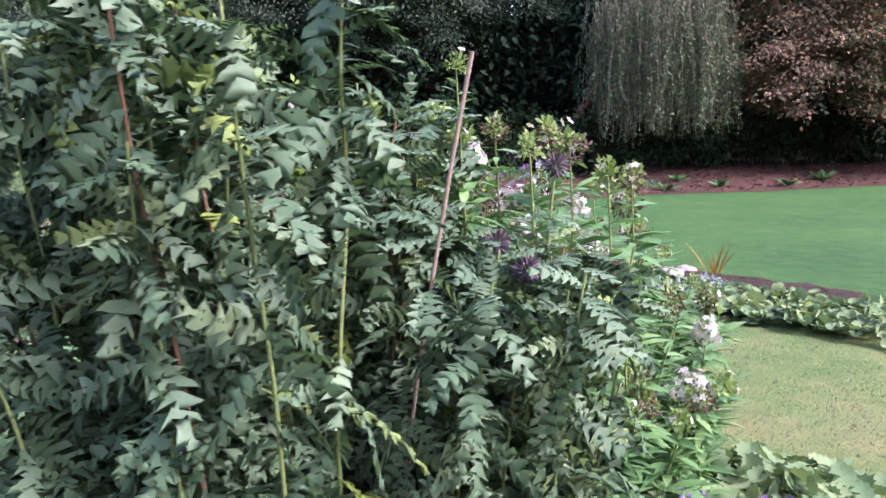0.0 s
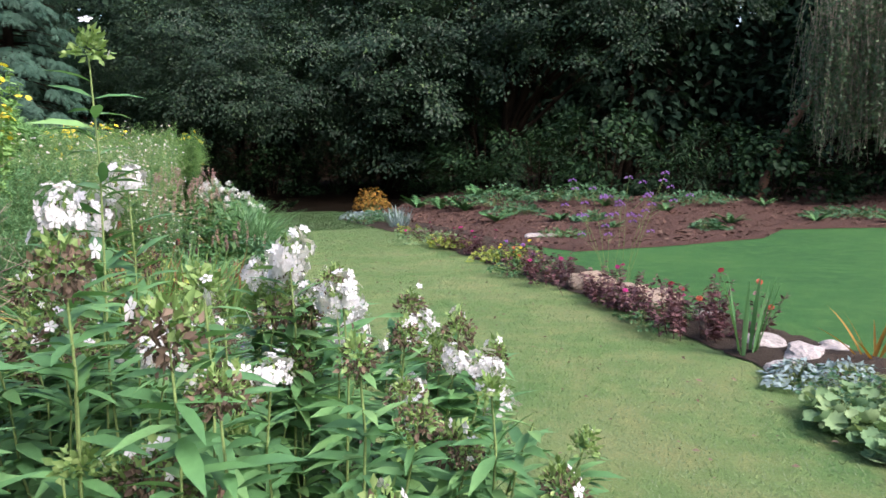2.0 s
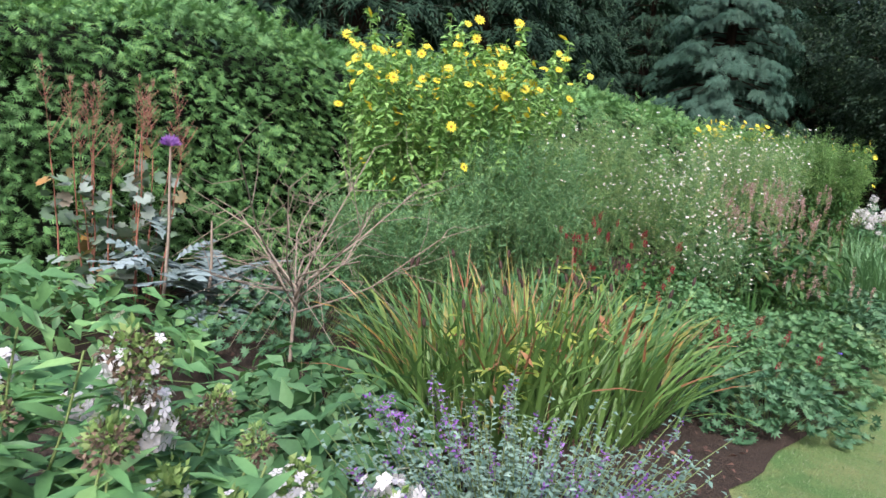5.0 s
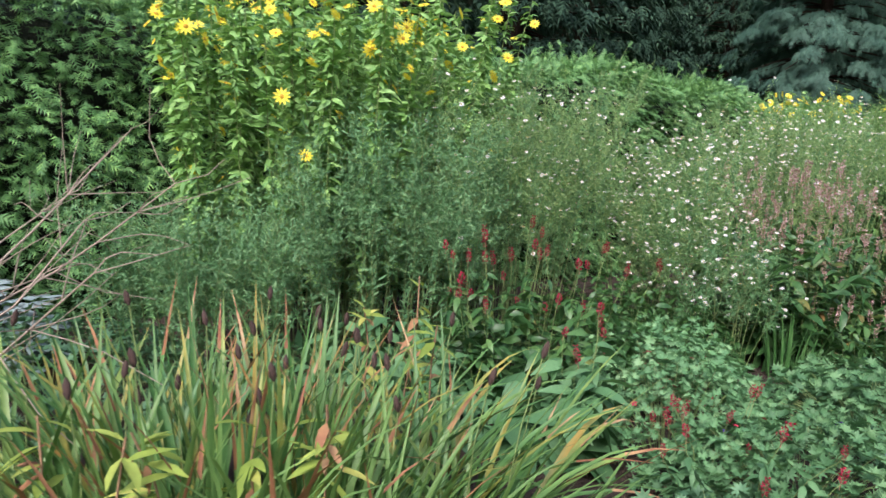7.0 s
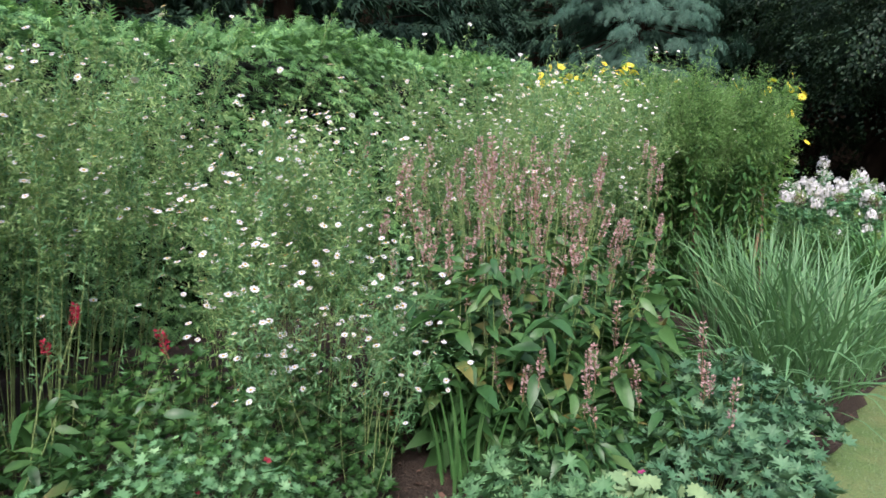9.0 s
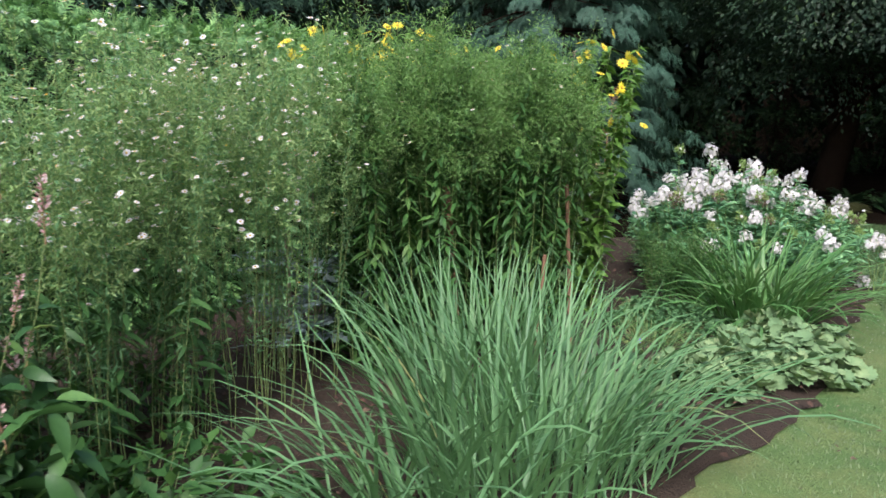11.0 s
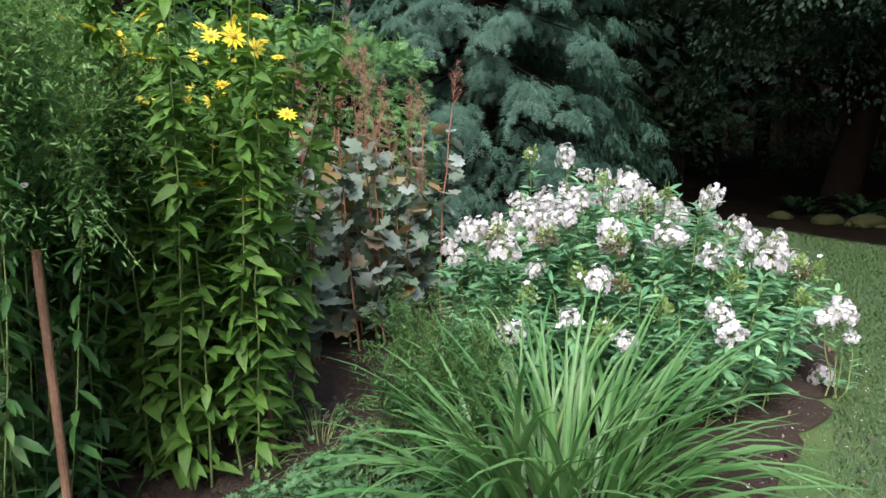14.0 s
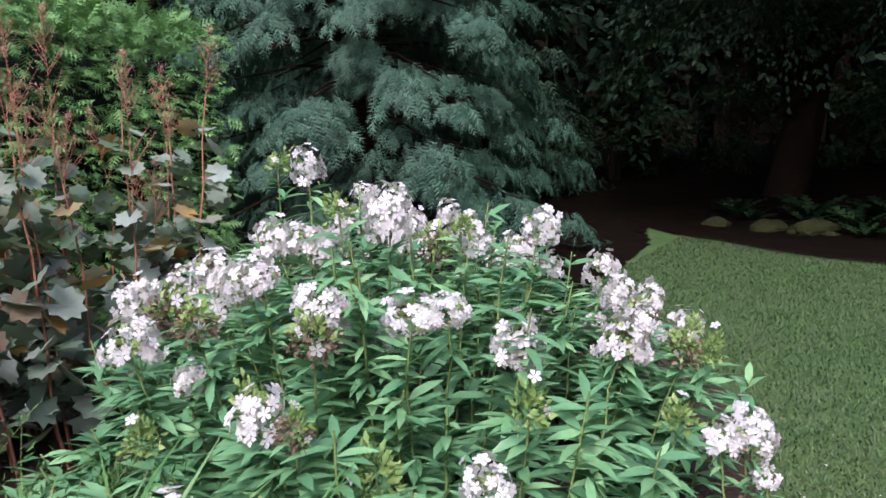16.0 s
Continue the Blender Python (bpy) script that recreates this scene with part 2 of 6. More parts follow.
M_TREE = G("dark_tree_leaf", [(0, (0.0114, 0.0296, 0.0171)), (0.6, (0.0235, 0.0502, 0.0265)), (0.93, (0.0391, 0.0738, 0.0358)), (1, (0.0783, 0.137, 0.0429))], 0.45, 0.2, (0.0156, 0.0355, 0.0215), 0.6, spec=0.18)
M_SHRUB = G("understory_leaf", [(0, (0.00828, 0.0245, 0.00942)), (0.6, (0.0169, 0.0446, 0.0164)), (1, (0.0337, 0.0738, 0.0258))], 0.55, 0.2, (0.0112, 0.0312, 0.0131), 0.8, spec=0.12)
M_WILLOW = G("weeping_leaf", [(0, (0.0437, 0.085, 0.0416)), (0.6, (0.0742, 0.13, 0.0647)), (1, (0.131, 0.2, 0.0924))], 0.6, 0.25, (0.0524, 0.1, 0.0462), 0.7)
M_COPPER = G("copper_beech_leaf", [(0, (0.051, 0.0816, 0.046)), (0.4, (0.0896, 0.139, 0.0692)), (0.7, (0.227, 0.139, 0.0808)), (1, (0.333, 0.212, 0.124))], 0.5, 0.2, (0.151, 0.106, 0.0659), 0.4, spec=0.12)
M_PURPLELEAF = G("purple_leaf", [(0, (0.065, 0.0288, 0.035)), (0.6, (0.13, 0.056, 0.063)), (1, (0.208, 0.112, 0.105))], 0.5, 0.2)
M_LIME = G("lime_leaf", [(0, (0.185, 0.27, 0.042)), (0.6, (0.294, 0.38, 0.0735)), (1, (0.48, 0.46, 0.12))], 0.6, 0.3)
M_ORANGE = G("orange_leaf", [(0, (0.202, 0.0936, 0.0144)), (0.6, (0.324, 0.173, 0.0216)), (1, (0.374, 0.274, 0.0504))], 0.6, 0.3)
M_FERN = G("fern_leaf", [(0, (0.0459, 0.14, 0.0491)), (0.6, (0.0786, 0.218, 0.0738)), (1, (0.144, 0.312, 0.115))], 0.6, 0.25)
M_MOSS = solid_mat("moss", (0.018, 0.0245, 0.0036), (0.0432, 0.049, 0.009), 25.0, 0.95, 0.02, 1.0)
M_WHITE = G("white_petal", [(0, (0.545, 0.545, 0.586)), (0.7, (0.642, 0.642, 0.674)), (1, (0.666, 0.621, 0.634))], 0.6, 0.3, (0.605, 0.597, 0.634))
M_DEAD = G("faded_head", [(0, (0.056, 0.039, 0.028)), (0.5, (0.128, 0.0897, 0.06)), (1, (0.24, 0.183, 0.128))], 0.9, 0.1, (0.088, 0.0624, 0.044))
M_CALYX = G("green_calyx", [(0, (0.143, 0.25, 0.0735)), (0.6, (0.218, 0.34, 0.105)), (1, (0.319, 0.43, 0.168))], 0.6, 0.3)
M_YELLOW = G("yellow_petal", [(0, (0.78, 0.62, 0.02)), (0.6, (0.84, 0.72, 0.05)), (1, (0.86, 0.77, 0.12))], 0.55, 0.4, (0.82, 0.67, 0.03))
M_DISC = solid_mat("flower_disc", (0.40, 0.22, 0.02), (0.62, 0.40, 0.04), 60.0, 0.9, 0.004, 1.0)
M_PINK = G("pink_spike", [(0, (0.25, 0.13, 0.12)), (0.5, (0.42, 0.27, 0.27)), (1, (0.55, 0.43, 0.44))], 0.8, 0.25, (0.30, 0.19, 0.15))
M_RED = G("crimson_spike", [(0, (0.21, 0.0096, 0.024)), (0.6, (0.322, 0.016, 0.044)), (1, (0.385, 0.048, 0.088))], 0.7, 0.25, (0.252, 0.012, 0.024))
M_PLUME = G("plume_flower", [(0, (0.285, 0.171, 0.123)), (0.6, (0.451, 0.289, 0.234)), (1, (0.594, 0.434, 0.372))], 0.85, 0.25, (0.38, 0.224, 0.165))
M_PURPLE = G("purple_petal", [(0, (0.2, 0.08, 0.36)), (0.6, (0.32, 0.15, 0.5)), (1, (0.45, 0.27, 0.62))], 0.6, 0.3)
M_BLUE = G("blue_petal", [(0, (0.12, 0.07, 0.52)), (1, (0.22, 0.14, 0.68))], 0.6, 0.3)
M_MAGENTA = G("magenta_petal", [(0, (0.413, 0.015, 0.165)), (1, (0.54, 0.045, 0.255))], 0.6, 0.3)
M_SEED = solid_mat("dark_seed_head", (0.025, 0.015, 0.012), (0.075, 0.045, 0.035), 50.0, 0.8, 0.004, 0.8)
M_GLOBE = G("spent_globe", [(0, (0.05, 0.05, 0.08)), (0.5, (0.13, 0.1, 0.1)), (1, (0.22, 0.18, 0.22))], 0.85, 0.1)

# ---- mesh tools ----
RNG = np.random.default_rng(11)


def mesh_of(name, chunks, smooth=True):
    """One mesh from chunks of (points, faces, material); faces of three or four corners."""
    mats, starts, loops, slots, verts, off, pos = [], [], [], [], [], 0, 0
    for v, f, m in chunks:
        if not len(f):
            continue
        if m not in mats:
            mats.append(m)
        v, f = np.asarray(v, float), np.asarray(f, int)
        verts.append(v)
        k = f.shape[1]
        loops.append((f + off).ravel())
        starts.append(pos + k * np.arange(len(f)))
        slots.append(np.full(len(f), mats.index(m)))
        off += len(v)
        pos += f.size
    me = bpy.data.meshes.new(name)
    v, l, s, sl = np.concatenate(verts), np.concatenate(loops), np.concatenate(starts), np.concatenate(slots)
    me.vertices.add(len(v))
    me.vertices.foreach_set("co", v.astype(np.float32).ravel())
    me.loops.add(len(l))
    me.loops.foreach_set("vertex_index", l.astype(np.int32))
    me.polygons.add(len(s))
    me.polygons.foreach_set("loop_start", s.astype(np.int32))
    for m in mats:
        me.materials.append(m)
    me.polygons.foreach_set("material_index", sl.astype(np.int32))
    me.update(calc_edges=True)
    me.validate()
    if smooth:
        me.polygons.foreach_set("use_smooth", np.ones(len(s), bool))
    return me


def thing(name, at, label, category, group=""):
    ob = new(name)
    ob.location = at
    ob.empty_display_size = 0.2
    return tagged(ob, label, category, group)


def part(name, data, parent, label="", kind="", at=None, turn=None, scale=None):
    ob = new(name, data)
    ob.parent = parent
    m = Matrix.LocRotScale(at or (0, 0, 0), Euler(turn or (0, 0, 0)), scale or (1, 1, 1))
    ob.matrix_basis = m
    return tagged(ob, label, kind=kind)


def unit(v):
    return v / np.maximum(np.linalg.norm(v, axis=-1, keepdims=True), 1e-9)


def scatter(tmpl, pos, along, normal, size, width=None):
    """Copies of a small template at pos: its y along 'along', its z near 'normal', scaled by size (and width)."""
    tv, tf = tmpl
    y = unit(along)
    x = unit(np.cross(y, normal))
    z = np.cross(x, y)
    s = np.asarray(size, float).reshape(-1, 1, 1) * np.ones((len(pos), 1, 1))
    w = s if width is None else np.asarray(width, float).reshape(-1, 1, 1) * np.ones((len(pos), 1, 1))
    v = pos[:, None] + w * tv[None, :, 0:1] * x[:, None] + s * tv[None, :, 1:2] * y[:, None] + s * tv[None, :, 2:3] * z[:, None]
    f = tf[None] + len(tv) * np.arange(len(pos))[:, None, None]
    return v.reshape(-1, 3), f.reshape(-1, tf.shape[1])


def leaf(profile, fold=0.12, droop=0.25):
    """A pointed leaf one long: rows of (how far along, half width), folded at the rib, its tip bent down."""
    v, f = [], []
    for a, h in profile:
        z = -droop * a * a
        v += [(-h, a, z + fold * h * 2), (0, a, z), (h, a, z + fold * h * 2)]
    for i in range(len(profile) - 1):
        b = 3 * i
        f += [(b, b + 1, b + 4, b + 3), (b + 1, b + 2, b + 5, b + 4)]
    return np.array(v, float), np.array(f)


def outline_leaf(points, cup=0.15):
    """A flat lobed leaf from its half outline (x, y), mirrored; stalk at the origin, a fan about its heart."""
    pts = [(x, y) for x, y in points] + [(-x, y) for x, y in points[::-1] if x > 1e-6]
    cy = sum(y for _, y in pts) / len(pts)
    v = [(0, cy, -cup * 0.3)] + [(x, y, cup * (abs(x) + 0.5 * abs(y - cy)) - 0.25 * max(0, y - cy) ** 2) for x, y in pts]
    n = len(pts)
    f = [(0, 1 + (i + 1) % n, 1 + i) for i in range(n)]
    return np.array(v, float), np.array(f)


L_LANCE = leaf([(0, 0.01), (0.3, 0.12), (0.65, 0.11), (1, 0.004)])
L_DIAM = (np.array([(0, 0, 0), (0.28, 0.48, 0.06), (0, 1.0, -0.16), (-0.28, 0.48, 0.06)]), np.array([(0, 1, 2), (0, 2, 3)]))
L_FINE = (np.array([(0, 0, 0), (0.11, 0.45, 0.03), (0, 1.0, -0.14), (-0.11, 0.45, 0.03)]), np.array([(0, 1, 2), (0, 2, 3)]))
L_NARROW = leaf([(0, 0.01), (0.4, 0.06), (1, 0.004)], 0.1, 0.3)
L_OVATE = leaf([(0, 0.03), (0.4, 0.26), (1, 0.005)], 0.15, 0.35)
L_SUN = leaf([(0, 0.02), (0.3, 0.21), (0.65, 0.16), (1, 0.004)], 0.15, 0.45)
L_BROAD = leaf([(0, 0.03), (0.12, 0.22), (0.35, 0.34), (0.62, 0.27), (0.85, 0.12), (1, 0.005)], 0.14, 0.45)
L_DOCK = leaf([(0, 0.03), (0.15, 0.13), (0.4, 0.2), (0.7, 0.15), (1, 0.005)], 0.16, 0.55)
L_SMALL = leaf([(0, 0.02), (0.45, 0.28), (1, 0.01)], 0.15, 0.25)
L_THREAD = leaf([(0, 0.03), (0.5, 0.10), (1, 0.01)], 0.1, 0.2)


def lobes(n, deep, out=1.0):
    pts = []
    for i in range(2 * n + 1):
        a = math.pi * (i / (2 * n)) * 0.88
        r = 0.5 * (1.0 if i % 2 == 0 else 1 - deep) * out
        pts.append((r * math.sin(a), 0.5 + r * math.cos(a)))
    return pts + [(0.02, 0.42)]


L_PALM = outline_leaf(lobes(4, 0.5), 0.3)
L_ROUND = outline_leaf(lobes(5, 0.22), 0.34)
L_PLUME = outline_leaf(lobes(4, 0.24), 0.16)


def pinnate():
    """A jagged thistle leaf: a narrow blade with pointed lobes swept forward, drooping at its tip and sides."""
    pts = [(0.0, 1.0)]
    for k in range(6):
        y = 0.93 - k * 0.152
        w = 0.06 + 0.17 * math.sin(math.pi * (k + 0.8) / 6.6)
        pts += [(w * 0.34, y), (w, y + 0.075), (w * 0.8, y + 0.02), (w * 0.26, y - 0.065)]
    pts.append((0.012, 0.0))
    v, f = [], []
    for x, y in pts:
        z = -0.5 * y * y
        v += [(0, y, z), (x, y - 0.02, z + 0.25 * x - 1.3 * x * x), (-x, y - 0.02, z + 0.25 * x - 1.3 * x * x)]
    for i in range(len(pts) - 1):
        b = 3 * i
        f += [(b, b + 3, b + 4, b + 1), (b + 3, b, b + 2, b + 5)]
    return np.array(v, float), np.array(f)


L_PINNATE = pinnate()


def spray(n=5, spread=0.34, hang=0.3):
    """A flat conifer spray: a rib and finger-like side sprigs."""
    v, f = [], []

    def strip(x0, y0, x1, y1, w):
        z0, z1 = -hang * y0 * y0, -hang * y1 * y1 - 0.06
        d = math.hypot(x1 - x0, y1 - y0)
        nx, ny = -(y1 - y0) / d * w, (x1 - x0) / d * w
        b = len(v)
        v.extend([(x0 - nx, y0 - ny, z0), (x0 + nx, y0 + ny, z0), (x1, y1, z1)])
        f.append((b, b + 1, b + 2))

    strip(0, 0, 0, 1, 0.05)
    for k in range(n):
        y = 0.12 + 0.72 * k / n
        reach = spread * (1 - 0.6 * k / n)
        for s in (-1, 1):
            strip(0, y, s * reach, y + reach * 0.75, 0.055)
    return np.array(v, float), np.array(f)


L_SPRAY, L_HANG, L_TUFT = spray(4, 0.38, 0.25), spray(4, 0.26, 0.6), spray(3, 0.42, 0.35)


def star(petals, inner, tip_w=0.5, lift=0.12, centre=0.0):
    """A flower seen from its face, radius one: round-tipped petals about z."""
    v, f = [], []
    for k in range(petals):
        a = 2 * math.pi * k / petals
        h = math.pi / petals * 0.92
        for r, s, z in ((centre, 0, 0), (inner + 0.3, -h * tip_w, lift), (1.0, 0, lift * 0.6), (inner + 0.3, h * tip_w, lift)):
            v.append((r * math.cos(a + s), r * math.sin(a + s), z))
        b = 4 * k
        f += [(b, b + 1, b + 2), (b, b + 2, b + 3)]
    return np.array(v, float), np.array(f)


def dome(rings, seg, r=1.0, h=0.5):
    v, f = [(0, 0, h)], []
    for i in range(1, rings + 1):
        a = math.pi / 2 * i / rings
        for k in range(seg):
            b = 2 * math.pi * k / seg
            v.append((r * math.sin(a) * math.cos(b), r * math.sin(a) * math.sin(b), h * math.cos(a)))
    for k in range(seg):
        f.append((0, 1 + k, 1 + (k + 1) % seg, 1 + (k + 1) % seg))
    f = [(a, b, c) for a, b, c, _ in f]
    for i in range(rings - 1):
        for k in range(seg):
            a, b = 1 + i * seg + k, 1 + i * seg + (k + 1) % seg
            f += [(a, a + seg, b + seg), (a, b + seg, b)]
    return np.array(v, float), np.array(f)


S_DAISY, S_FLORET = star(9, 0.4, 0.9, 0.05), star(5, 0.42, 0.85, 0.1)
S_SUN = star(11, 0.3, 0.95, 0.1)
D_DISC = dome(2, 6, 0.3, 0.22)


def tubes(paths, r0, r1, sides=5):
    """Tapered round stems along paths (N, S, 3)."""
    n, s, _ = paths.shape
    d = unit(np.gradient(paths, axis=1))
    ref = np.where(np.abs(d[..., 2:3]) > 0.9, np.array([1.0, 0, 0]), np.array([0, 0, 1.0]))
    x = unit(np.cross(d, ref))
    y = np.cross(d, x)
    r0, r1 = np.broadcast_to(np.asarray(r0, float), n), np.broadcast_to(np.asarray(r1, float), n)
    r = r0[:, None] + (r1 - r0)[:, None] * np.linspace(0, 1, s)[None]
    a = np.linspace(0, 2 * np.pi, sides, endpoint=False)
    v = paths[:, :, None] + r[:, :, None, None] * (np.cos(a)[None, None, :, None] * x[:, :, None] + np.sin(a)[None, None, :, None] * y[:, :, None])
    i, j, k = np.meshgrid(np.arange(n), np.arange(s - 1), np.arange(sides), indexing="ij")
    at = lambda jj, kk: (i * s + jj) * sides + kk % sides
    f = np.stack([at(j, k), at(j, k + 1), at(j + 1, k + 1), at(j + 1, k)], -1).reshape(-1, 4)
    return v.reshape(-1, 3), f


def blades(base, az, lean, length, width, bend, seg=6):
    """Long strap leaves that arch over: base (N,3), azimuth, first lean from upright, length, width, bend in radians."""
    n = len(base)
    u = np.linspace(0, 1, seg + 1)
    ang = lean[:, None] + bend[:, None] * u[None] ** 1.6
    step = (length / seg)[:, None]
    hor = np.concatenate([np.zeros((n, 1)), np.cumsum(np.sin(ang[:, :-1]) * step, 1)], 1)
    ver = np.concatenate([np.zeros((n, 1)), np.cumsum(np.cos(ang[:, :-1]) * step, 1)], 1)
    dirx, diry = np.cos(az)[:, None], np.sin(az)[:, None]
    c = np.stack([base[:, 0:1] + hor * dirx, base[:, 1:2] + hor * diry, base[:, 2:3] + ver], -1)
    tw = RNG.uniform(-0.6, 0.6, n)[:, None]
    side = np.stack([-np.sin(az)[:, None] * np.cos(tw) + 0 * u, np.cos(az)[:, None] * np.cos(tw) + 0 * u, np.sin(tw) + 0 * u], -1)
    w = width[:, None] * np.minimum(1, 0.55 + 1.5 * u)[None] * np.maximum(0.04, 1 - u ** 3)[None]
    up = np.stack([-np.cos(ang) * dirx, -np.cos(ang) * diry, np.sin(ang)], -1)
    v = np.stack([c - side * w[..., None] / 2 + up * w[..., None] * 0.18, c, c + side * w[..., None] / 2 + up * w[..., None] * 0.18], 2)
    v[:, :, :, 2] = np.maximum(v[:, :, :, 2], 0.015)
    s = seg + 1
    i, j, k = np.meshgrid(np.arange(n), np.arange(seg), np.arange(2), indexing="ij")
    at = lambda jj, kk: (i * s + jj) * 3 + kk
    f = np.stack([at(j, k), at(j, k + 1), at(j + 1, k + 1), at(j + 1, k)], -1).reshape(-1, 4)
    return v.reshape(-1, 3), f


def in_poly(x, y, poly):
    x, y = np.asarray(x), np.asarray(y)
    inside = np.zeros(x.shape, bool)
    for (x0, y0), (x1, y1) in zip(poly, poly[1:] + poly[:1]):
        hit = ((y0 > y) != (y1 > y)) & (x < (x1 - x0) * (y - y0) / (y1 - y0 + 1e-12) + x0)
        inside ^= hit
    return inside


def sample_poly(poly, n, rng):
    xs, ys = [p[0] for p in poly], [p[1] for p in poly]
    out = np.zeros((0, 2))
    while len(out) < n:
        p = np.stack([rng.uniform(min(xs), max(xs), 4 * n), rng.uniform(min(ys), max(ys), 4 * n)], 1)
        out = np.concatenate([out, p[in_poly(p[:, 0], p[:, 1], poly)]])
    return out[:n]


def sphere_dirs(n, rng):
    return unit(rng.normal(size=(n, 3)))


def along_line(pts, n):
    p = np.array(pts, float)
    d = np.r_[0, np.cumsum(np.linalg.norm(np.diff(p, axis=0), axis=1))]
    u = np.linspace(0, d[-1], n)
    return np.stack([np.interp(u, d, p[:, k]) for k in range(p.shape[1])], 1)

# ---- ground, lawns and beds ----
EDGE = [(2.2, -9), (2.05, -3), (1.72, -1.2), (1.78, -0.2), (2.1, 0.75), (2.05, 1.5), (1.6, 2.3), (1.0, 2.95), (0.5, 3.5), (0.0, 4.07), (-0.43, 4.68), (-1.18, 5.57), (-1.96, 6.72), (-3.04, 8.04), (-4.1, 9.5), (-4.8, 10.4),
        (-5.7, 12.2), (-6.6, 13.2), (-7.4, 14.1), (-8.2, 15.0), (-8.8, 15.5), (-9.6, 15.9), (-10.8, 15.9)]
WOOD_EDGE = [(-10.8, 15.9), (-12.5, 16.6), (-14.2, 18.0), (-15.5, 18.7)]
HEDGE = [(-1.6, -6.5), (-3.3, -1.0), (-4.75, 2.75), (-7.5, 7.4), (-10.0, 10.4), (-11.75, 13.35)]
BED_BACK = [(-2.5, -9), (-2.4, -6.5), (-4.2, -1.0), (-5.6, 2.6), (-8.4, 7.3), (-10.8, 10.4), (-13.0, 12.6)]
WOOD_BACK = [(-13.0, 12.6), (-19.0, 12.0), (-21.0, 16.0), (-18.0, 19.5)]
STRIP_L = [(4.6, 2.4), (3.78, 4.12), (3.1, 4.97), (2.45, 5.78), (1.7, 6.85), (0.62, 8.35), (-0.65, 9.9), (-2.3, 11.9), (-4.15, 14.15), (-6.4, 16.4), (-7.6, 17.8)]
STRIP_R = [(5.4, 3.2), (4.35, 5.1), (3.6, 6.0), (2.95, 6.5), (2.35, 7.4), (1.35, 8.7), (0.15, 10.6), (-1.2, 12.7), (-2.9, 14.9), (-5.3, 17.2), (-6.8, 18.6)]
FAR_X = [-60, -17, -13.5, -9, -7.2, -6.0, -2.0, 0.1, 1.4, 3.0, 3.25, 5.5, 7.8, 11.4, 60]
FAR_Y = [19.5, 18.6, 18.8, 20.2, 19.2, 17.2, 13.4, 11.8, 13.0, 14.5, 16.2, 16.9, 17.2, 18.4, 22.0]


def far_edge(x):
    return np.interp(x, FAR_X, FAR_Y)


def bank(x, y):
    """How high the ground lies: flat lawn, and a low bank under the wood."""
    u = np.clip((np.asarray(y, float) - far_edge(x)) / 7.0, 0, 1)
    return 0.42 * u * u * (3 - 2 * u)


def ribbon(name, a, b, n_long, n_across, lift, rough, mat, label, category):
    p, q = along_line(a, n_long), along_line(b, n_long)
    u = np.linspace(0, 1, n_across)
    g = p[:, None] + (q - p)[:, None] * u[None, :, None]
    edge = np.minimum(1, 6 * np.minimum(u, 1 - u))
    z = 0.012 + lift * edge[None] + rough * edge[None] * RNG.uniform(-1, 1, g.shape[:2])
    wob = 0.03 * RNG.normal(size=(n_long, n_across, 2))
    v = np.concatenate([g + wob, z[..., None]], -1).reshape(-1, 3)
    i, j = np.meshgrid(np.arange(n_long - 1), np.arange(n_across - 1), indexing="ij")
    at = lambda ii, jj: ii * n_across + jj
    f = np.stack([at(i, j), at(i + 1, j), at(i + 1, j + 1), at(i, j + 1)], -1).reshape(-1, 4)
    return tagged(new(name, mesh_of(name, [(v, f, mat)])), label, category, kind="structure")


def grid_ground():
    xs = np.r_[-400, -150, -60, np.linspace(-30, 30, 41), 60, 150, 400]
    ys = np.r_[-400, -150, -60, np.linspace(-15, 60, 41), 150, 400]
    gx, gy = np.meshgrid(xs, ys, indexing="ij")
    v = np.stack([gx, gy, np.zeros_like(gx) - 0.0], -1).reshape(-1, 3)
    i, j = np.meshgrid(np.arange(len(xs) - 1), np.arange(len(ys) - 1), indexing="ij")
    at = lambda ii, jj: ii * len(ys) + jj
    f = np.stack([at(i, j), at(i + 1, j), at(i + 1, j + 1), at(i, j + 1)], -1).reshape(-1, 4)
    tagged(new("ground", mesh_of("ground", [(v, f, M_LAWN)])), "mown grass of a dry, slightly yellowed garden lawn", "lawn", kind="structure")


grid_ground()
ribbon("garden_bed", EDGE, BED_BACK, 220, 40, 0.03, 0.018, M_SOIL, "dark crumbly soil of the long flower border", "soil")
ribbon("wood_floor", WOOD_EDGE, WOOD_BACK, 60, 24, 0.03, 0.02, M_WOODSHADE, "leaf litter under the spruce, coloured near black for tree shade", "soil")
ribbon("rock_bed", STRIP_L, STRIP_R, 160, 9, 0.05, 0.02, M_SOIL, "narrow soil bed between the two lawns", "soil")


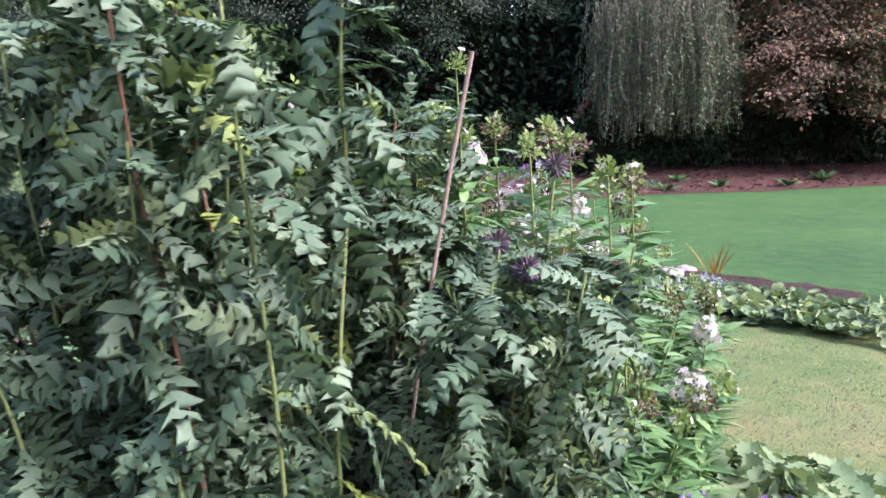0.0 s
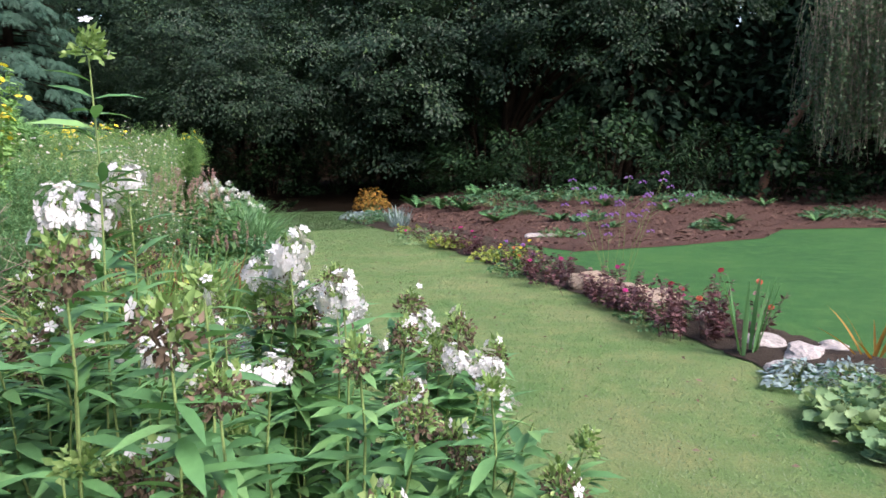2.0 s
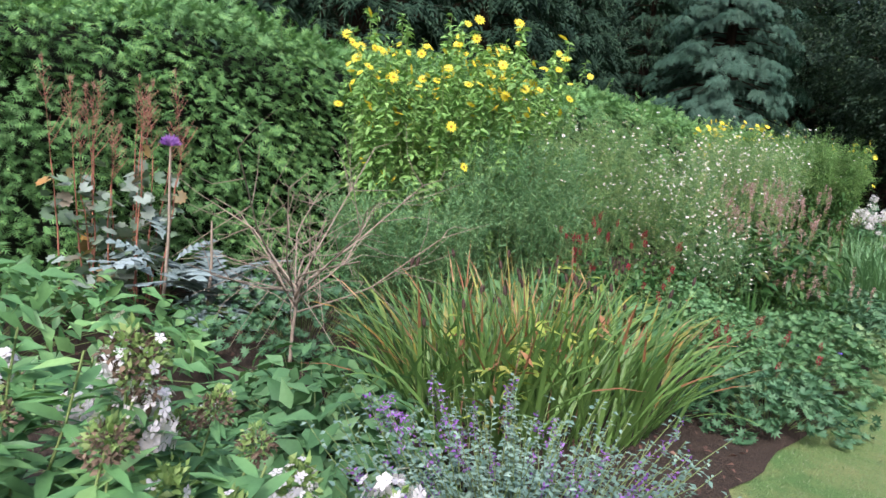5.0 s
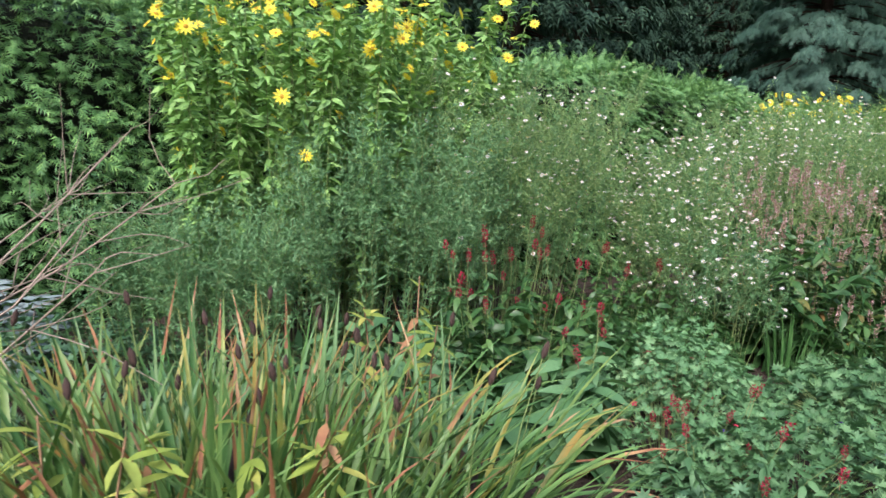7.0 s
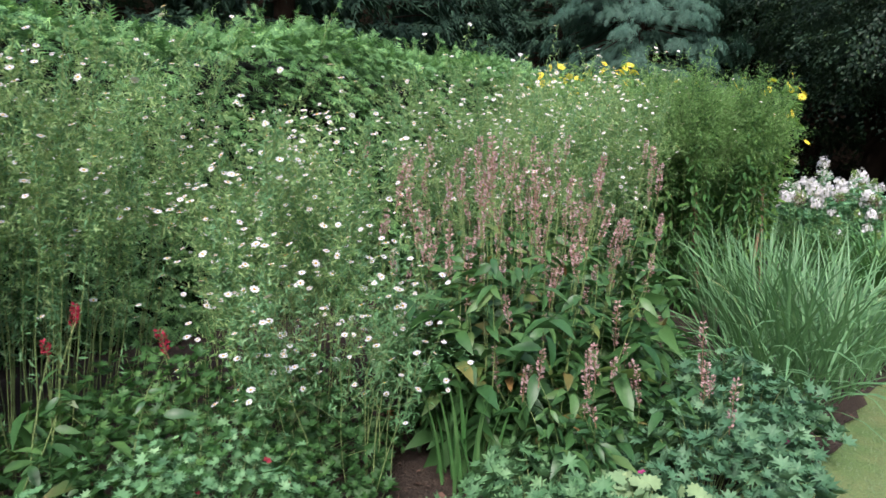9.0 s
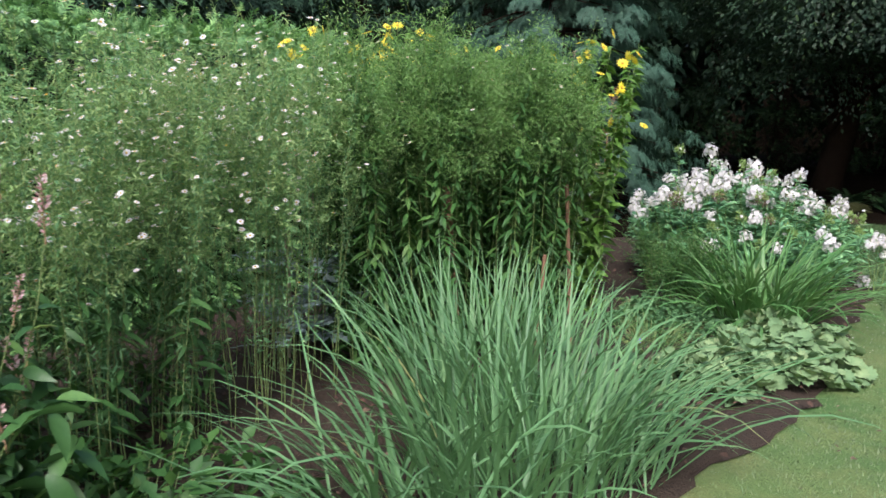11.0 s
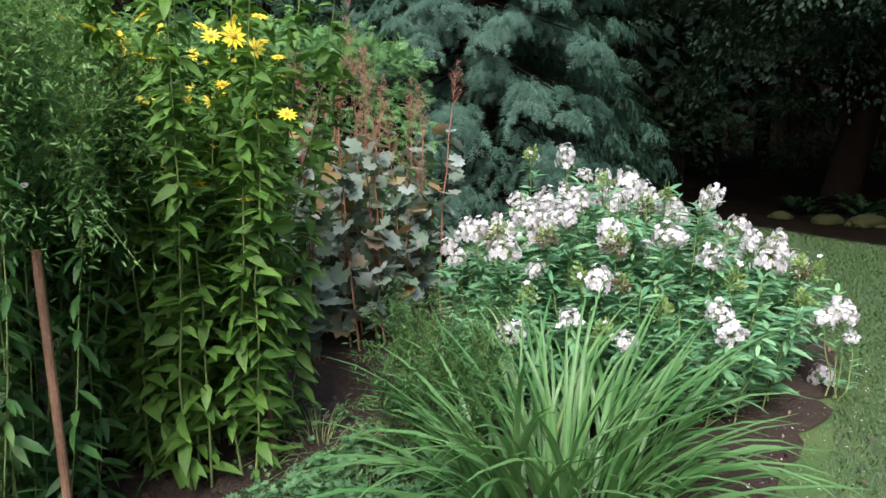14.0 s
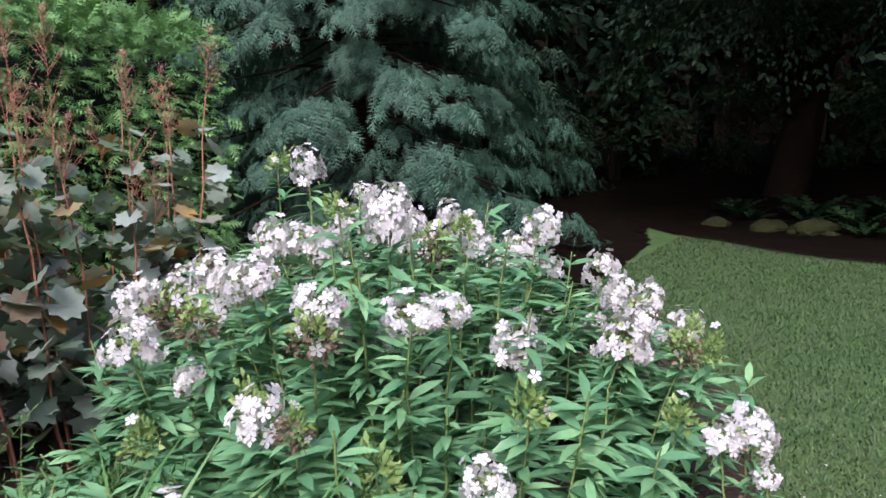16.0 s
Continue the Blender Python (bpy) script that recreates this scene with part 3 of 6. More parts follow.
def lush_lawn():
    """The greener lawn past the narrow bed, up to the bank."""
    xs = np.linspace(-9, 40, 120)
    lo = np.interp(xs, [p[0] for p in STRIP_R[::-1]], [p[1] for p in STRIP_R[::-1]], right=-20)
    lo = np.where(xs > 5.3, np.interp(xs, [5.3, 9, 40], [3.2, -4, -30]), lo)
    hi = far_edge(xs) + 0.6
    u = np.linspace(0, 1, 20)
    y = lo[:, None] + (np.maximum(hi, lo + 0.05) - lo)[:, None] * u[None]
    v = np.stack([xs[:, None] + 0 * y, y, 0 * y + 0.006], -1).reshape(-1, 3)
    i, j = np.meshgrid(np.arange(119), np.arange(19), indexing="ij")
    at = lambda ii, jj: ii * 20 + jj
    f = np.stack([at(i, j), at(i + 1, j), at(i + 1, j + 1), at(i, j + 1)], -1).reshape(-1, 4)
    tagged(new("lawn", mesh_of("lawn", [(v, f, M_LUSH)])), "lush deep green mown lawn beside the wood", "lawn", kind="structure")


lush_lawn()


def mulch_bank():
    xs = np.r_[-60, -45, np.linspace(-32, 25, 140), 40, 60]
    us = np.r_[0, 0.25, np.linspace(0.6, 9, 28), 14, 25, 60]
    gx, gu = np.meshgrid(xs, us, indexing="ij")
    gy = far_edge(gx) + gu + 0.06 * np.sin(gx * 3.1) * (gu < 1)
    z = bank(gx, gy) + 0.014 + 0.035 * RNG.uniform(-1, 1, gx.shape) * (gu > 0.3) + 0.03 * (gu > 0.2)
    v = np.stack([gx, gy, z], -1).reshape(-1, 3)
    i, j = np.meshgrid(np.arange(len(xs) - 1), np.arange(len(us) - 1), indexing="ij")
    at = lambda ii, jj: ii * len(us) + jj
    f = np.stack([at(i, j), at(i + 1, j), at(i + 1, j + 1), at(i, j + 1)], -1)
    # floor past the mulch takes the near-black colour standing for tree shade
    near = (us[:-1] < 9)[None, :] & ((xs[:-1] > -7.5) & (xs[:-1] < 16))[:, None]
    tagged(new("mulch_bank", mesh_of("mulch_bank", [(v, f[near], M_MULCH), (v, f[~near], M_WOODSHADE)])), "red-brown bark mulch on the low bank before the wood", "mulch", kind="structure")
    n = 9000
    x = RNG.uniform(-7, 13, n)
    y = far_edge(x) + RNG.uniform(0.1, 8.5, n) ** 1.0
    p = np.stack([x, y, bank(x, y) + 0.055], 1)
    v, f = scatter(L_DIAM, p, sphere_dirs(n, RNG) * (1, 1, 0.25), sphere_dirs(n, RNG) * 0.5 + (0, 0, 1), RNG.uniform(0.05, 0.13, n))
    tagged(new("bark_chips", mesh_of("bark_chips", [(v, f, M_CHIP)])), "loose red-brown bark chips strewn over the bank", "mulch", kind="stuff")


mulch_bank()


def lawn_blades():
    """Short blades over the lawn that the path crosses."""
    n = 200000
    q = along_line([(3.0, -4), (3.0, 1.0), (1.4, 4.5), (-0.8, 7.6), (-2.9, 10.6), (-6.0, 14.5), (-9.5, 18.5)], 200)
    k = RNG.integers(0, 200, n)
    p = q[k] + RNG.normal(size=(n, 2)) * (1.5, 1.5)
    lawn = EDGE + STRIP_L[::-1] + [(6, 0), (7, -9)]
    p = p[in_poly(p[:, 0], p[:, 1], lawn)]
    n = len(p)
    h = RNG.uniform(0.014, 0.03, n)
    a = RNG.uniform(0, 2 * np.pi, n)
    lean = RNG.uniform(0.5, 1.25, n)
    tip = np.stack([np.cos(a) * np.sin(lean) * h, np.sin(a) * np.sin(lean) * h, np.cos(lean) * h], 1)
    side = np.stack([-np.sin(a), np.cos(a), 0 * a], 1) * 0.0028
    b = np.c_[p, np.full(n, 0.0)]
    v = np.stack([b - side, b + side, b + tip], 1).reshape(-1, 3)
    f = np.arange(3 * n).reshape(-1, 3)
    m = 100000
    p2 = sample_poly([(-9.0, 15.65), (-7.0, 14.0), (-5.2, 15.4), (-6.6, 18.4), (-8.8, 20.4), (-14.8, 18.9), (-12.5, 16.55), (-10.8, 15.85)], m, RNG)
    a, h = RNG.uniform(0, 2 * np.pi, m), RNG.uniform(0.02, 0.05, m)
    b2, side = np.c_[p2, np.zeros(m)], np.stack([-np.sin(a), np.cos(a), 0 * a], 1) * 0.004
    tip = np.stack([np.cos(a) * h * 0.7, np.sin(a) * h * 0.7, h * 0.7], 1)
    v2 = np.stack([b2 - side, b2 + side, b2 + tip], 1).reshape(-1, 3)
    tagged(new("grass", mesh_of("grass", [(v, f, M_BLADE), (v2, np.arange(3 * m).reshape(-1, 3), M_LUSHSHADEBLADE)])), "short mown grass blades along the garden path", "grass", kind="stuff")
    m = 500
    p = sample_poly([(2.6, 0), (3.4, 4), (-0.6, 9.4), (-6, 16), (-8, 15.2), (-3, 8.8), (0.6, 4.0)], m, RNG)
    v, f = scatter(L_SMALL, np.c_[p, np.full(m, 0.035)], sphere_dirs(m, RNG) * (1, 1, 0.2), sphere_dirs(m, RNG) * 0.4 + (0, 0, 1), RNG.uniform(0.02, 0.05, m))
    tagged(new("fallen_leaves", mesh_of("fallen_leaves", [(v, f, M_DEAD)])), "small brown fallen leaves scattered on the lawn", "leaves", kind="stuff")


lawn_blades()


def bed_litter():
    rng = np.random.default_rng(17)
    poly = EDGE[2:21] + [(-9.5, 14), (-10.5, 12.5), (-7.6, 8.8), (-5.5, 5), (-4.2, 2), (-2, -1)]
    n = 5200
    p = sample_poly(poly, n, rng)
    p = np.c_[p, np.full(n, 0.062) + rng.uniform(-0.01, 0.012, n)]
    v, f = scatter(L_DIAM, p, sphere_dirs(n, rng) * (1, 1, 0.3), sphere_dirs(n, rng) * 0.5 + (0, 0, 1), rng.uniform(0.015, 0.055, n))
    tagged(new("bed_litter", mesh_of("bed_litter", [(v, f, M_CHIP)])), "crumbs of bark and dead leaves on the bed's soil", "litter", kind="stuff")
    n = 150
    p = sample_poly([(-6.6, 13.0), (-6.4, 13.3), (-8.0, 15.5), (-8.8, 15.9), (-8.4, 14.6), (-7.6, 13.4)], n, rng)
    v, f = scatter(L_DIAM, np.c_[p, np.full(n, 0.04)], sphere_dirs(n, rng) * (1, 1, 0.2), sphere_dirs(n, rng) * 0.4 + (0, 0, 1), rng.uniform(0.008, 0.018, n))
    tagged(new("fallen_petals", mesh_of("fallen_petals", [(v, f, M_WHITE)])), "white phlox petals fallen on soil and grass", "petals", kind="stuff")


bed_litter()


# ---- hedge and trees ----
def hedge():
    rng = np.random.default_rng(21)
    root = thing("conifer_hedge", (-7.5, 7.4, 0), "tall clipped green conifer hedge behind the flower border", "hedge")
    o = np.array([-7.5, 7.4, 0])
    line = along_line(HEDGE, 90)
    d = unit(np.gradient(line, axis=0))
    nor = np.stack([d[:, 1], -d[:, 0]], 1)
    top = 2.22 + 0.07 * np.sin(np.arange(90) * 0.55) + 0.05 * np.sin(np.arange(90) * 0.21)
    # near-black inner sheet: shade between the sprays put into its colour
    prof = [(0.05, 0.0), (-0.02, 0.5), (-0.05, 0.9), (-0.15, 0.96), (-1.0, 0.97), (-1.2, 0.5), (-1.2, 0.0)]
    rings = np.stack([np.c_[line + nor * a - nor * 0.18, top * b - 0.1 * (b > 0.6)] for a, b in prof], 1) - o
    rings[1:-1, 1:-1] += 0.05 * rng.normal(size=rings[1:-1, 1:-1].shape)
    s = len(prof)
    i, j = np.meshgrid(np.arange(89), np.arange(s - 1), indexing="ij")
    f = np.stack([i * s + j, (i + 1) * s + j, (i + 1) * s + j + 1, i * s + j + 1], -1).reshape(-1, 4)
    part("shade_core", mesh_of("shade_core", [(rings.reshape(-1, 3), f, M_HEDGESHADE)]), root)
    n = 56000
    k = rng.uniform(0, 88.9, n)
    ki = k.astype(int)
    base = line[ki] + (line[ki + 1] - line[ki]) * (k - ki)[:, None]
    nn = nor[ki]
    ontop = rng.random(n) < 0.3
    h = np.where(ontop, 1.0, rng.uniform(0.03, 1.0, n))
    back = np.where(ontop, rng.uniform(0, 1.0, n), rng.uniform(-0.1, 0.12, n) + 0.05 * np.sin(h * 17 + k))
    z = top[ki] * h + np.where(ontop, rng.normal(size=n) * 0.05, 0)
    p = np.c_[base - nn * back[:, None], z]
    out = np.c_[nn * np.where(ontop, 0.5, 1.0)[:, None], np.where(ontop, 1.0, 0.15)] + rng.normal(size=(n, 3)) * (0.55, 0.55, 0.3)
    up = np.c_[nn * 0.4, np.ones(n)] + rng.normal(size=(n, 3)) * 0.35
    out[:, 2] -= np.where(ontop, 0.0, 0.3)
    v, f = scatter(L_SPRAY, p - o, out, up, rng.uniform(0.075, 0.165, n))
    part("foliage", mesh_of("foliage", [(v, f, M_HEDGE)]), root, kind="stuff")
    n = 260
    ki = rng.integers(0, 89, n)
    b = np.c_[line[ki] - nor[ki] * rng.uniform(0, 0.9, n)[:, None], top[ki] - 0.05]
    tipd = np.c_[rng.normal(size=(n, 2)) * 0.35, np.ones(n)] * rng.uniform(0.12, 0.42, n)[:, None]
    path = b[:, None] + tipd[:, None] * np.linspace(0, 1, 4)[None, :, None] ** 1.0 + np.array([0, 0, -0.05])[None, None] * np.linspace(0, 1, 4)[None, :, None] ** 3
    v, f = tubes(path - o, 0.004, 0.002, 3)
    q = np.repeat(path, 3, axis=0)[:, 1:].reshape(-1, 3) - o
    lv, lf = scatter(L_SPRAY, q, rng.normal(size=q.shape) + (0, 0, 0.4), rng.normal(size=q.shape) + (0, 0, 1), rng.uniform(0.05, 0.11, len(q)))
    part("shoot_mass", mesh_of("shoot_mass", [(v, f, M_STEM), (lv, lf, M_HEDGE)]), root, kind="stuff")


hedge()


def crown_leaves(rng, blobs, n, size, tmpl, per=45, sigma=0.3, hang=0.5, inner=0.55):
    """Leaves on many drooping pads over the outsides of several blobs (centre, radii), with gaps between the pads."""
    vol = np.array([b[3] * b[4] + b[4] * b[5] for b in blobs], float)
    cl = max(1, n // per)
    which = rng.choice(len(blobs), cl, p=vol / vol.sum())
    bl = np.array(blobs)[which]
    d = sphere_dirs(cl, rng)
    d[:, 2] = np.where(d[:, 2] < -0.85, -d[:, 2], d[:, 2])
    rad = rng.uniform(inner, 1.03, cl) ** 0.5
    c = bl[:, :3] + d * bl[:, 3:6] * rad[:, None]
    reach = rng.uniform(0.6, 1.5, cl) * sigma * 1.7
    out = unit(d * (1, 1, 0.2) + rng.normal(size=d.shape) * 0.25)
    side = unit(np.cross(out, (0, 0, 1.0)))
    k = np.repeat(np.arange(cl), per)
    u = rng.random(len(k)) ** 0.7 * 1.6 - 0.6
    w = rng.normal(size=len(k)) * 0.42 * (1.15 - 0.5 * np.abs(u))
    p = c[k] + reach[k][:, None] * (out[k] * u[:, None] + side[k] * w[:, None])
    p[:, 2] -= reach[k] * hang * (0.55 * np.maximum(u, 0) ** 2 + 0.5 * w ** 2)
    p += rng.normal(size=p.shape) * size * (0.7, 0.7, 0.9)
    along = unit(out[k] + side[k] * (w * 1.4)[:, None] + rng.normal(size=p.shape) * 0.55 - np.array([0, 0, hang]))
    nor = unit(out[k] * 0.85 + np.array([0, 0, 0.9]) + rng.normal(size=p.shape) * 0.38)
    return scatter(tmpl, p, along, nor, rng.uniform(0.6, 1.25, len(p)) * size)


def limb_paths(rng, base, blobs, n):
    out = []
    for k in range(n):
        b = blobs[k % len(blobs)]
        t = np.array(b[:3]) + sphere_dirs(1, rng)[0] * np.array(b[3:6]) * 0.7
        s = np.array(base) + (0, 0, rng.uniform(1.2, 2.6))
        u = np.linspace(0, 1, 7)[:, None]
        out.append(s + (t - s) * u + np.array([0, 0, 0.6]) * np.sin(np.pi * u) + rng.normal(size=(7, 3)) * 0.06)
    return np.array(out)


def tree(name, base, trunk_top, r, blobs, n, size, mat, label, seed, tmpl=None, per=45, sigma=0.3, bark=None, hang=0.5, inner=0.5):
    rng = np.random.default_rng(seed)
    base = (base[0], base[1], float(bank(base[0], base[1])) - 0.05)
    root = thing(name, base, label, "tree")
    o = np.array(base)
    u = np.linspace(0, 1, 9)[:, None]
    path = o + (np.array(trunk_top) - o) * u + np.sin(u * 5) * np.array([0.12, 0.08, 0]) * u
    path[0] = o
    tv, tf = tubes(path[None], r * 1.25, r * 0.45, 10)
    tv += rng.normal(size=tv.shape) * r * 0.05
    part("trunk", mesh_of("trunk", [(tv - o, tf, bark or M_BARK)]), root)
    for limb in limb_paths(rng, base, blobs, 14):
        lv, lf = tubes(limb[None], r * 0.34, r * 0.05, 6)
        part("limb", mesh_of("limb", [(lv - o, lf, bark or M_BARK)]), root)
    v, f = crown_leaves(rng, blobs, n, size, tmpl or L_SMALL, per, sigma, hang, inner)
    v[:, 2] = np.maximum(v[:, 2], 0.5)
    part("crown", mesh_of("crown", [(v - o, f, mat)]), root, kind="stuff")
    return root


tree("apple_tree", (-16.6, 21.8), (-16.5, 22.8, 5.0), 0.27,
     [(-13.6, 19.6, 4.6, 3.0, 2.6, 2.4), (-15.5, 20.8, 6.5, 4.0, 3.5, 3.0), (-11.8, 21.5, 4.6, 3.0, 2.8, 2.5), (-14.2, 23.0, 5.5, 3.5, 3.0, 3.2), (-18.5, 21.5, 6.0, 3.0, 3.0, 3.0), (-13.2, 19.4, 3.7, 2.7, 1.7, 1.3), (-15.4, 19.9, 3.4, 2.0, 1.5, 1.1)],
     120000, 0.095, M_TREE, "broad dark-leaved old tree with drooping boughs", 31, L_DIAM, 170, 0.42, None, 0.7, 0.3)
tree("oak_tree", (-9.6, 26.0), (-9.2, 26.2, 6.5), 0.32,
     [(-8.2, 23.2, 4.6, 3.0, 2.6, 2.6), (-10.0, 24.0, 7.0, 3.6, 3.0, 3.2), (-6.0, 24.4, 6.4, 2.6, 2.4, 3.0), (-9.0, 24.0, 2.6, 2.6, 1.6, 1.4)],
     52000, 0.14, M_TREE, "dark green broadleaf tree at the wood's edge", 32, L_DIAM, 150, 0.44, None, 0.7, 0.1)
tree("tall_oak", (-5.1, 25.2), (-4.6, 25.0, 8.0), 0.26,
     [(-3.2, 23.6, 5.8, 2.6, 2.2, 2.0), (-0.6, 24.2, 6.6, 2.6, 2.2, 2.4), (-2.0, 25.0, 8.6, 4.0, 3.0, 2.8), (1.2, 25.5, 8.0, 2.4, 2.2, 2.6)],
     42000, 0.14, M_TREE, "tall dark oak with a bare reddish trunk", 33, L_DIAM, 150, 0.42, None, 0.7, 0.1)
tree("copper_beech", (12.6, 24.0), (12.4, 24.0, 6.0), 0.36,
     [(10.5, 21.6, 4.4, 3.4, 2.6, 2.6), (13.2, 21.8, 5.6, 3.6, 3.0, 3.4), (9.6, 22.6, 6.8, 3.0, 2.6, 2.6), (16.5, 22.5, 5.0, 3.4, 3.0, 3.4), (11.5, 22.6, 8.4, 4.0, 3.0, 2.6), (10.6, 21.0, 3.2, 3.0, 1.9, 1.5), (14.4, 21.2, 3.4, 3.2, 2.0, 1.8)],
     95000, 0.14, M_COPPER, "copper beech with bronze and dull green leaves", 34, L_DIAM, 130, 0.4, None, 0.5, 0.1)


def willow():
    rng = np.random.default_rng(35)
    base = (2.9, 20.2, float(bank(2.9, 20.2)) - 0.05)
    o = np.array(base)
    root = thing("weeping_birch", base, "weeping tree with hanging grey-green curtains of twigs", "tree")
    path = along_line([(0, 0, 0), (0.12, 0, 0.4), (0.3, 0.1, 0.9), (0.6, 0.5, 1.6), (1.5, 0.7, 3.0), (2.6, 0.3, 6.0)], 12)
    v, f = tubes(path[None], 0.12, 0.05, 9)
    part("trunk", mesh_of("trunk", [(v, f, M_REDBARK)]), root)
    n = 700
    a, rr = rng.uniform(0, 2 * np.pi, n), np.sqrt(rng.random(n))
    top = np.stack([3.0 + 2.1 * rr * np.cos(a), 0.3 + 1.6 * rr * np.sin(a), 6.4 - 2.3 * rr ** 2 + rng.normal(size=n) * 0.5], 1)
    low = 0.85 + 0.55 * np.abs(np.cos(a + 1.0)) + rng.uniform(0, 1.5, n) ** 1.4
    low = np.where(top[:, 0] < 1.9, low + 0.2 * (1.9 - top[:, 0]), low) - o[2] * 0.4
    u = np.linspace(0, 1, 10)[None, :, None]
    end = top + np.c_[rng.normal(size=(n, 2)) * 0.22, np.zeros(n)]
    end[:, 2] = low
    st = top[:, None] + (end - top)[:, None] * u + np.cumsum(rng.normal(size=(n, 10, 3)) * (0.035, 0.035, 0), 1)
    v, f = tubes(st, 0.007, 0.003, 3)
    part("twig_curtain", mesh_of("twig_curtain", [(v, f, M_TWIG)]), root, kind="stuff")
    m = 46
    t = rng.random((n, m)) * 8.99
    ti = t.astype(int)
    k = np.arange(n)[:, None]
    p = (st[k, ti] + (st[k, ti + 1] - st[k, ti]) * (t - ti)[..., None]).reshape(-1, 3)
    p += rng.normal(size=p.shape) * 0.035
    v, f = scatter(L_DIAM, p, rng.normal(size=p.shape) * 0.6 - np.array([0, 0, 1.0]), rng.normal(size=p.shape), rng.uniform(0.06, 0.12, len(p)))
    part("crown", mesh_of("crown", [(v, f, M_WILLOW)]), root, kind="stuff")


willow()


def conifer(name, base, height, radius, low, mat, label, seed, levels=16, size=0.34, tmpl=None, per=9, droop=0.35):
    rng = np.random.default_rng(seed)
    o = np.array((base[0], base[1], float(bank(*base)) - 0.03))
    root = thing(name, tuple(o), label, "tree")
    v, f = tubes(along_line([(0, 0, 0), (0.03, 0.02, height * 0.5), (0, 0, height)], 8)[None], 0.07 + 0.02 * height, 0.02, 8)
    part("trunk", mesh_of("trunk", [(v, f, M_BARK)]), root)
    bp, pos, al = [], [], []
    for lv in range(levels):
        h = low + (height - low) * (lv / levels) ** 1.05
        reach = radius * (1 - (h - low) / (height - low)) ** 0.8 + 0.15
        nb = max(6, int(7 + reach * 5))
        for k in range(nb):
            a = 2 * math.pi * (k + rng.random()) / nb + lv
            r = reach * rng.uniform(0.78, 1.1)
            u = np.linspace(0, 1, 6)
            d = np.array([math.cos(a), math.sin(a)])
            z = h + rng.normal() * 0.12 + r * (0.12 * u - droop * u ** 2 + 0.10 * u ** 4)
            pth = np.c_[np.outer(r * u, d), z]
            bp.append(pth)
            m = int(per * r) + 3
            t = rng.uniform(0.3, 1.0, m) ** 0.75
            q = np.stack([np.interp(t, u, pth[:, c]) for c in range(3)], 1)
            sd = np.array([-d[1], d[0], 0])
            off = rng.uniform(-1, 1, m)[:, None] * sd * 0.28 * r * (1.15 - t)[:, None]
            pos.append(q + off + rng.normal(size=(m, 3)) * 0.04)
            al.append(np.array([d[0], d[1], -droop * 1.2]) * 1.0 + sd * np.sign(off @ sd)[:, None] * 0.7 + rng.normal(size=(m, 3)) * 0.28)
    v, f = tubes(np.array(bp)[:, ::2], 0.025, 0.01, 3)
    part("bough_mass", mesh_of("bough_mass", [(v, f, M_BARK)]), root, kind="stuff")
    pos, al = np.concatenate(pos), np.concatenate(al)
    pos[:, 2] = np.maximum(pos[:, 2], 0.25)
    v, f = scatter(tmpl or L_HANG, pos, al, np.array([0, 0, 1.0]) + rng.normal(size=pos.shape) * 0.3, rng.uniform(0.7, 1.25, len(pos)) * size)
    v[:, 2] = np.maximum(v[:, 2], 0.06)
    part("needles", mesh_of("needles", [(v, f, mat)]), root, kind="stuff")


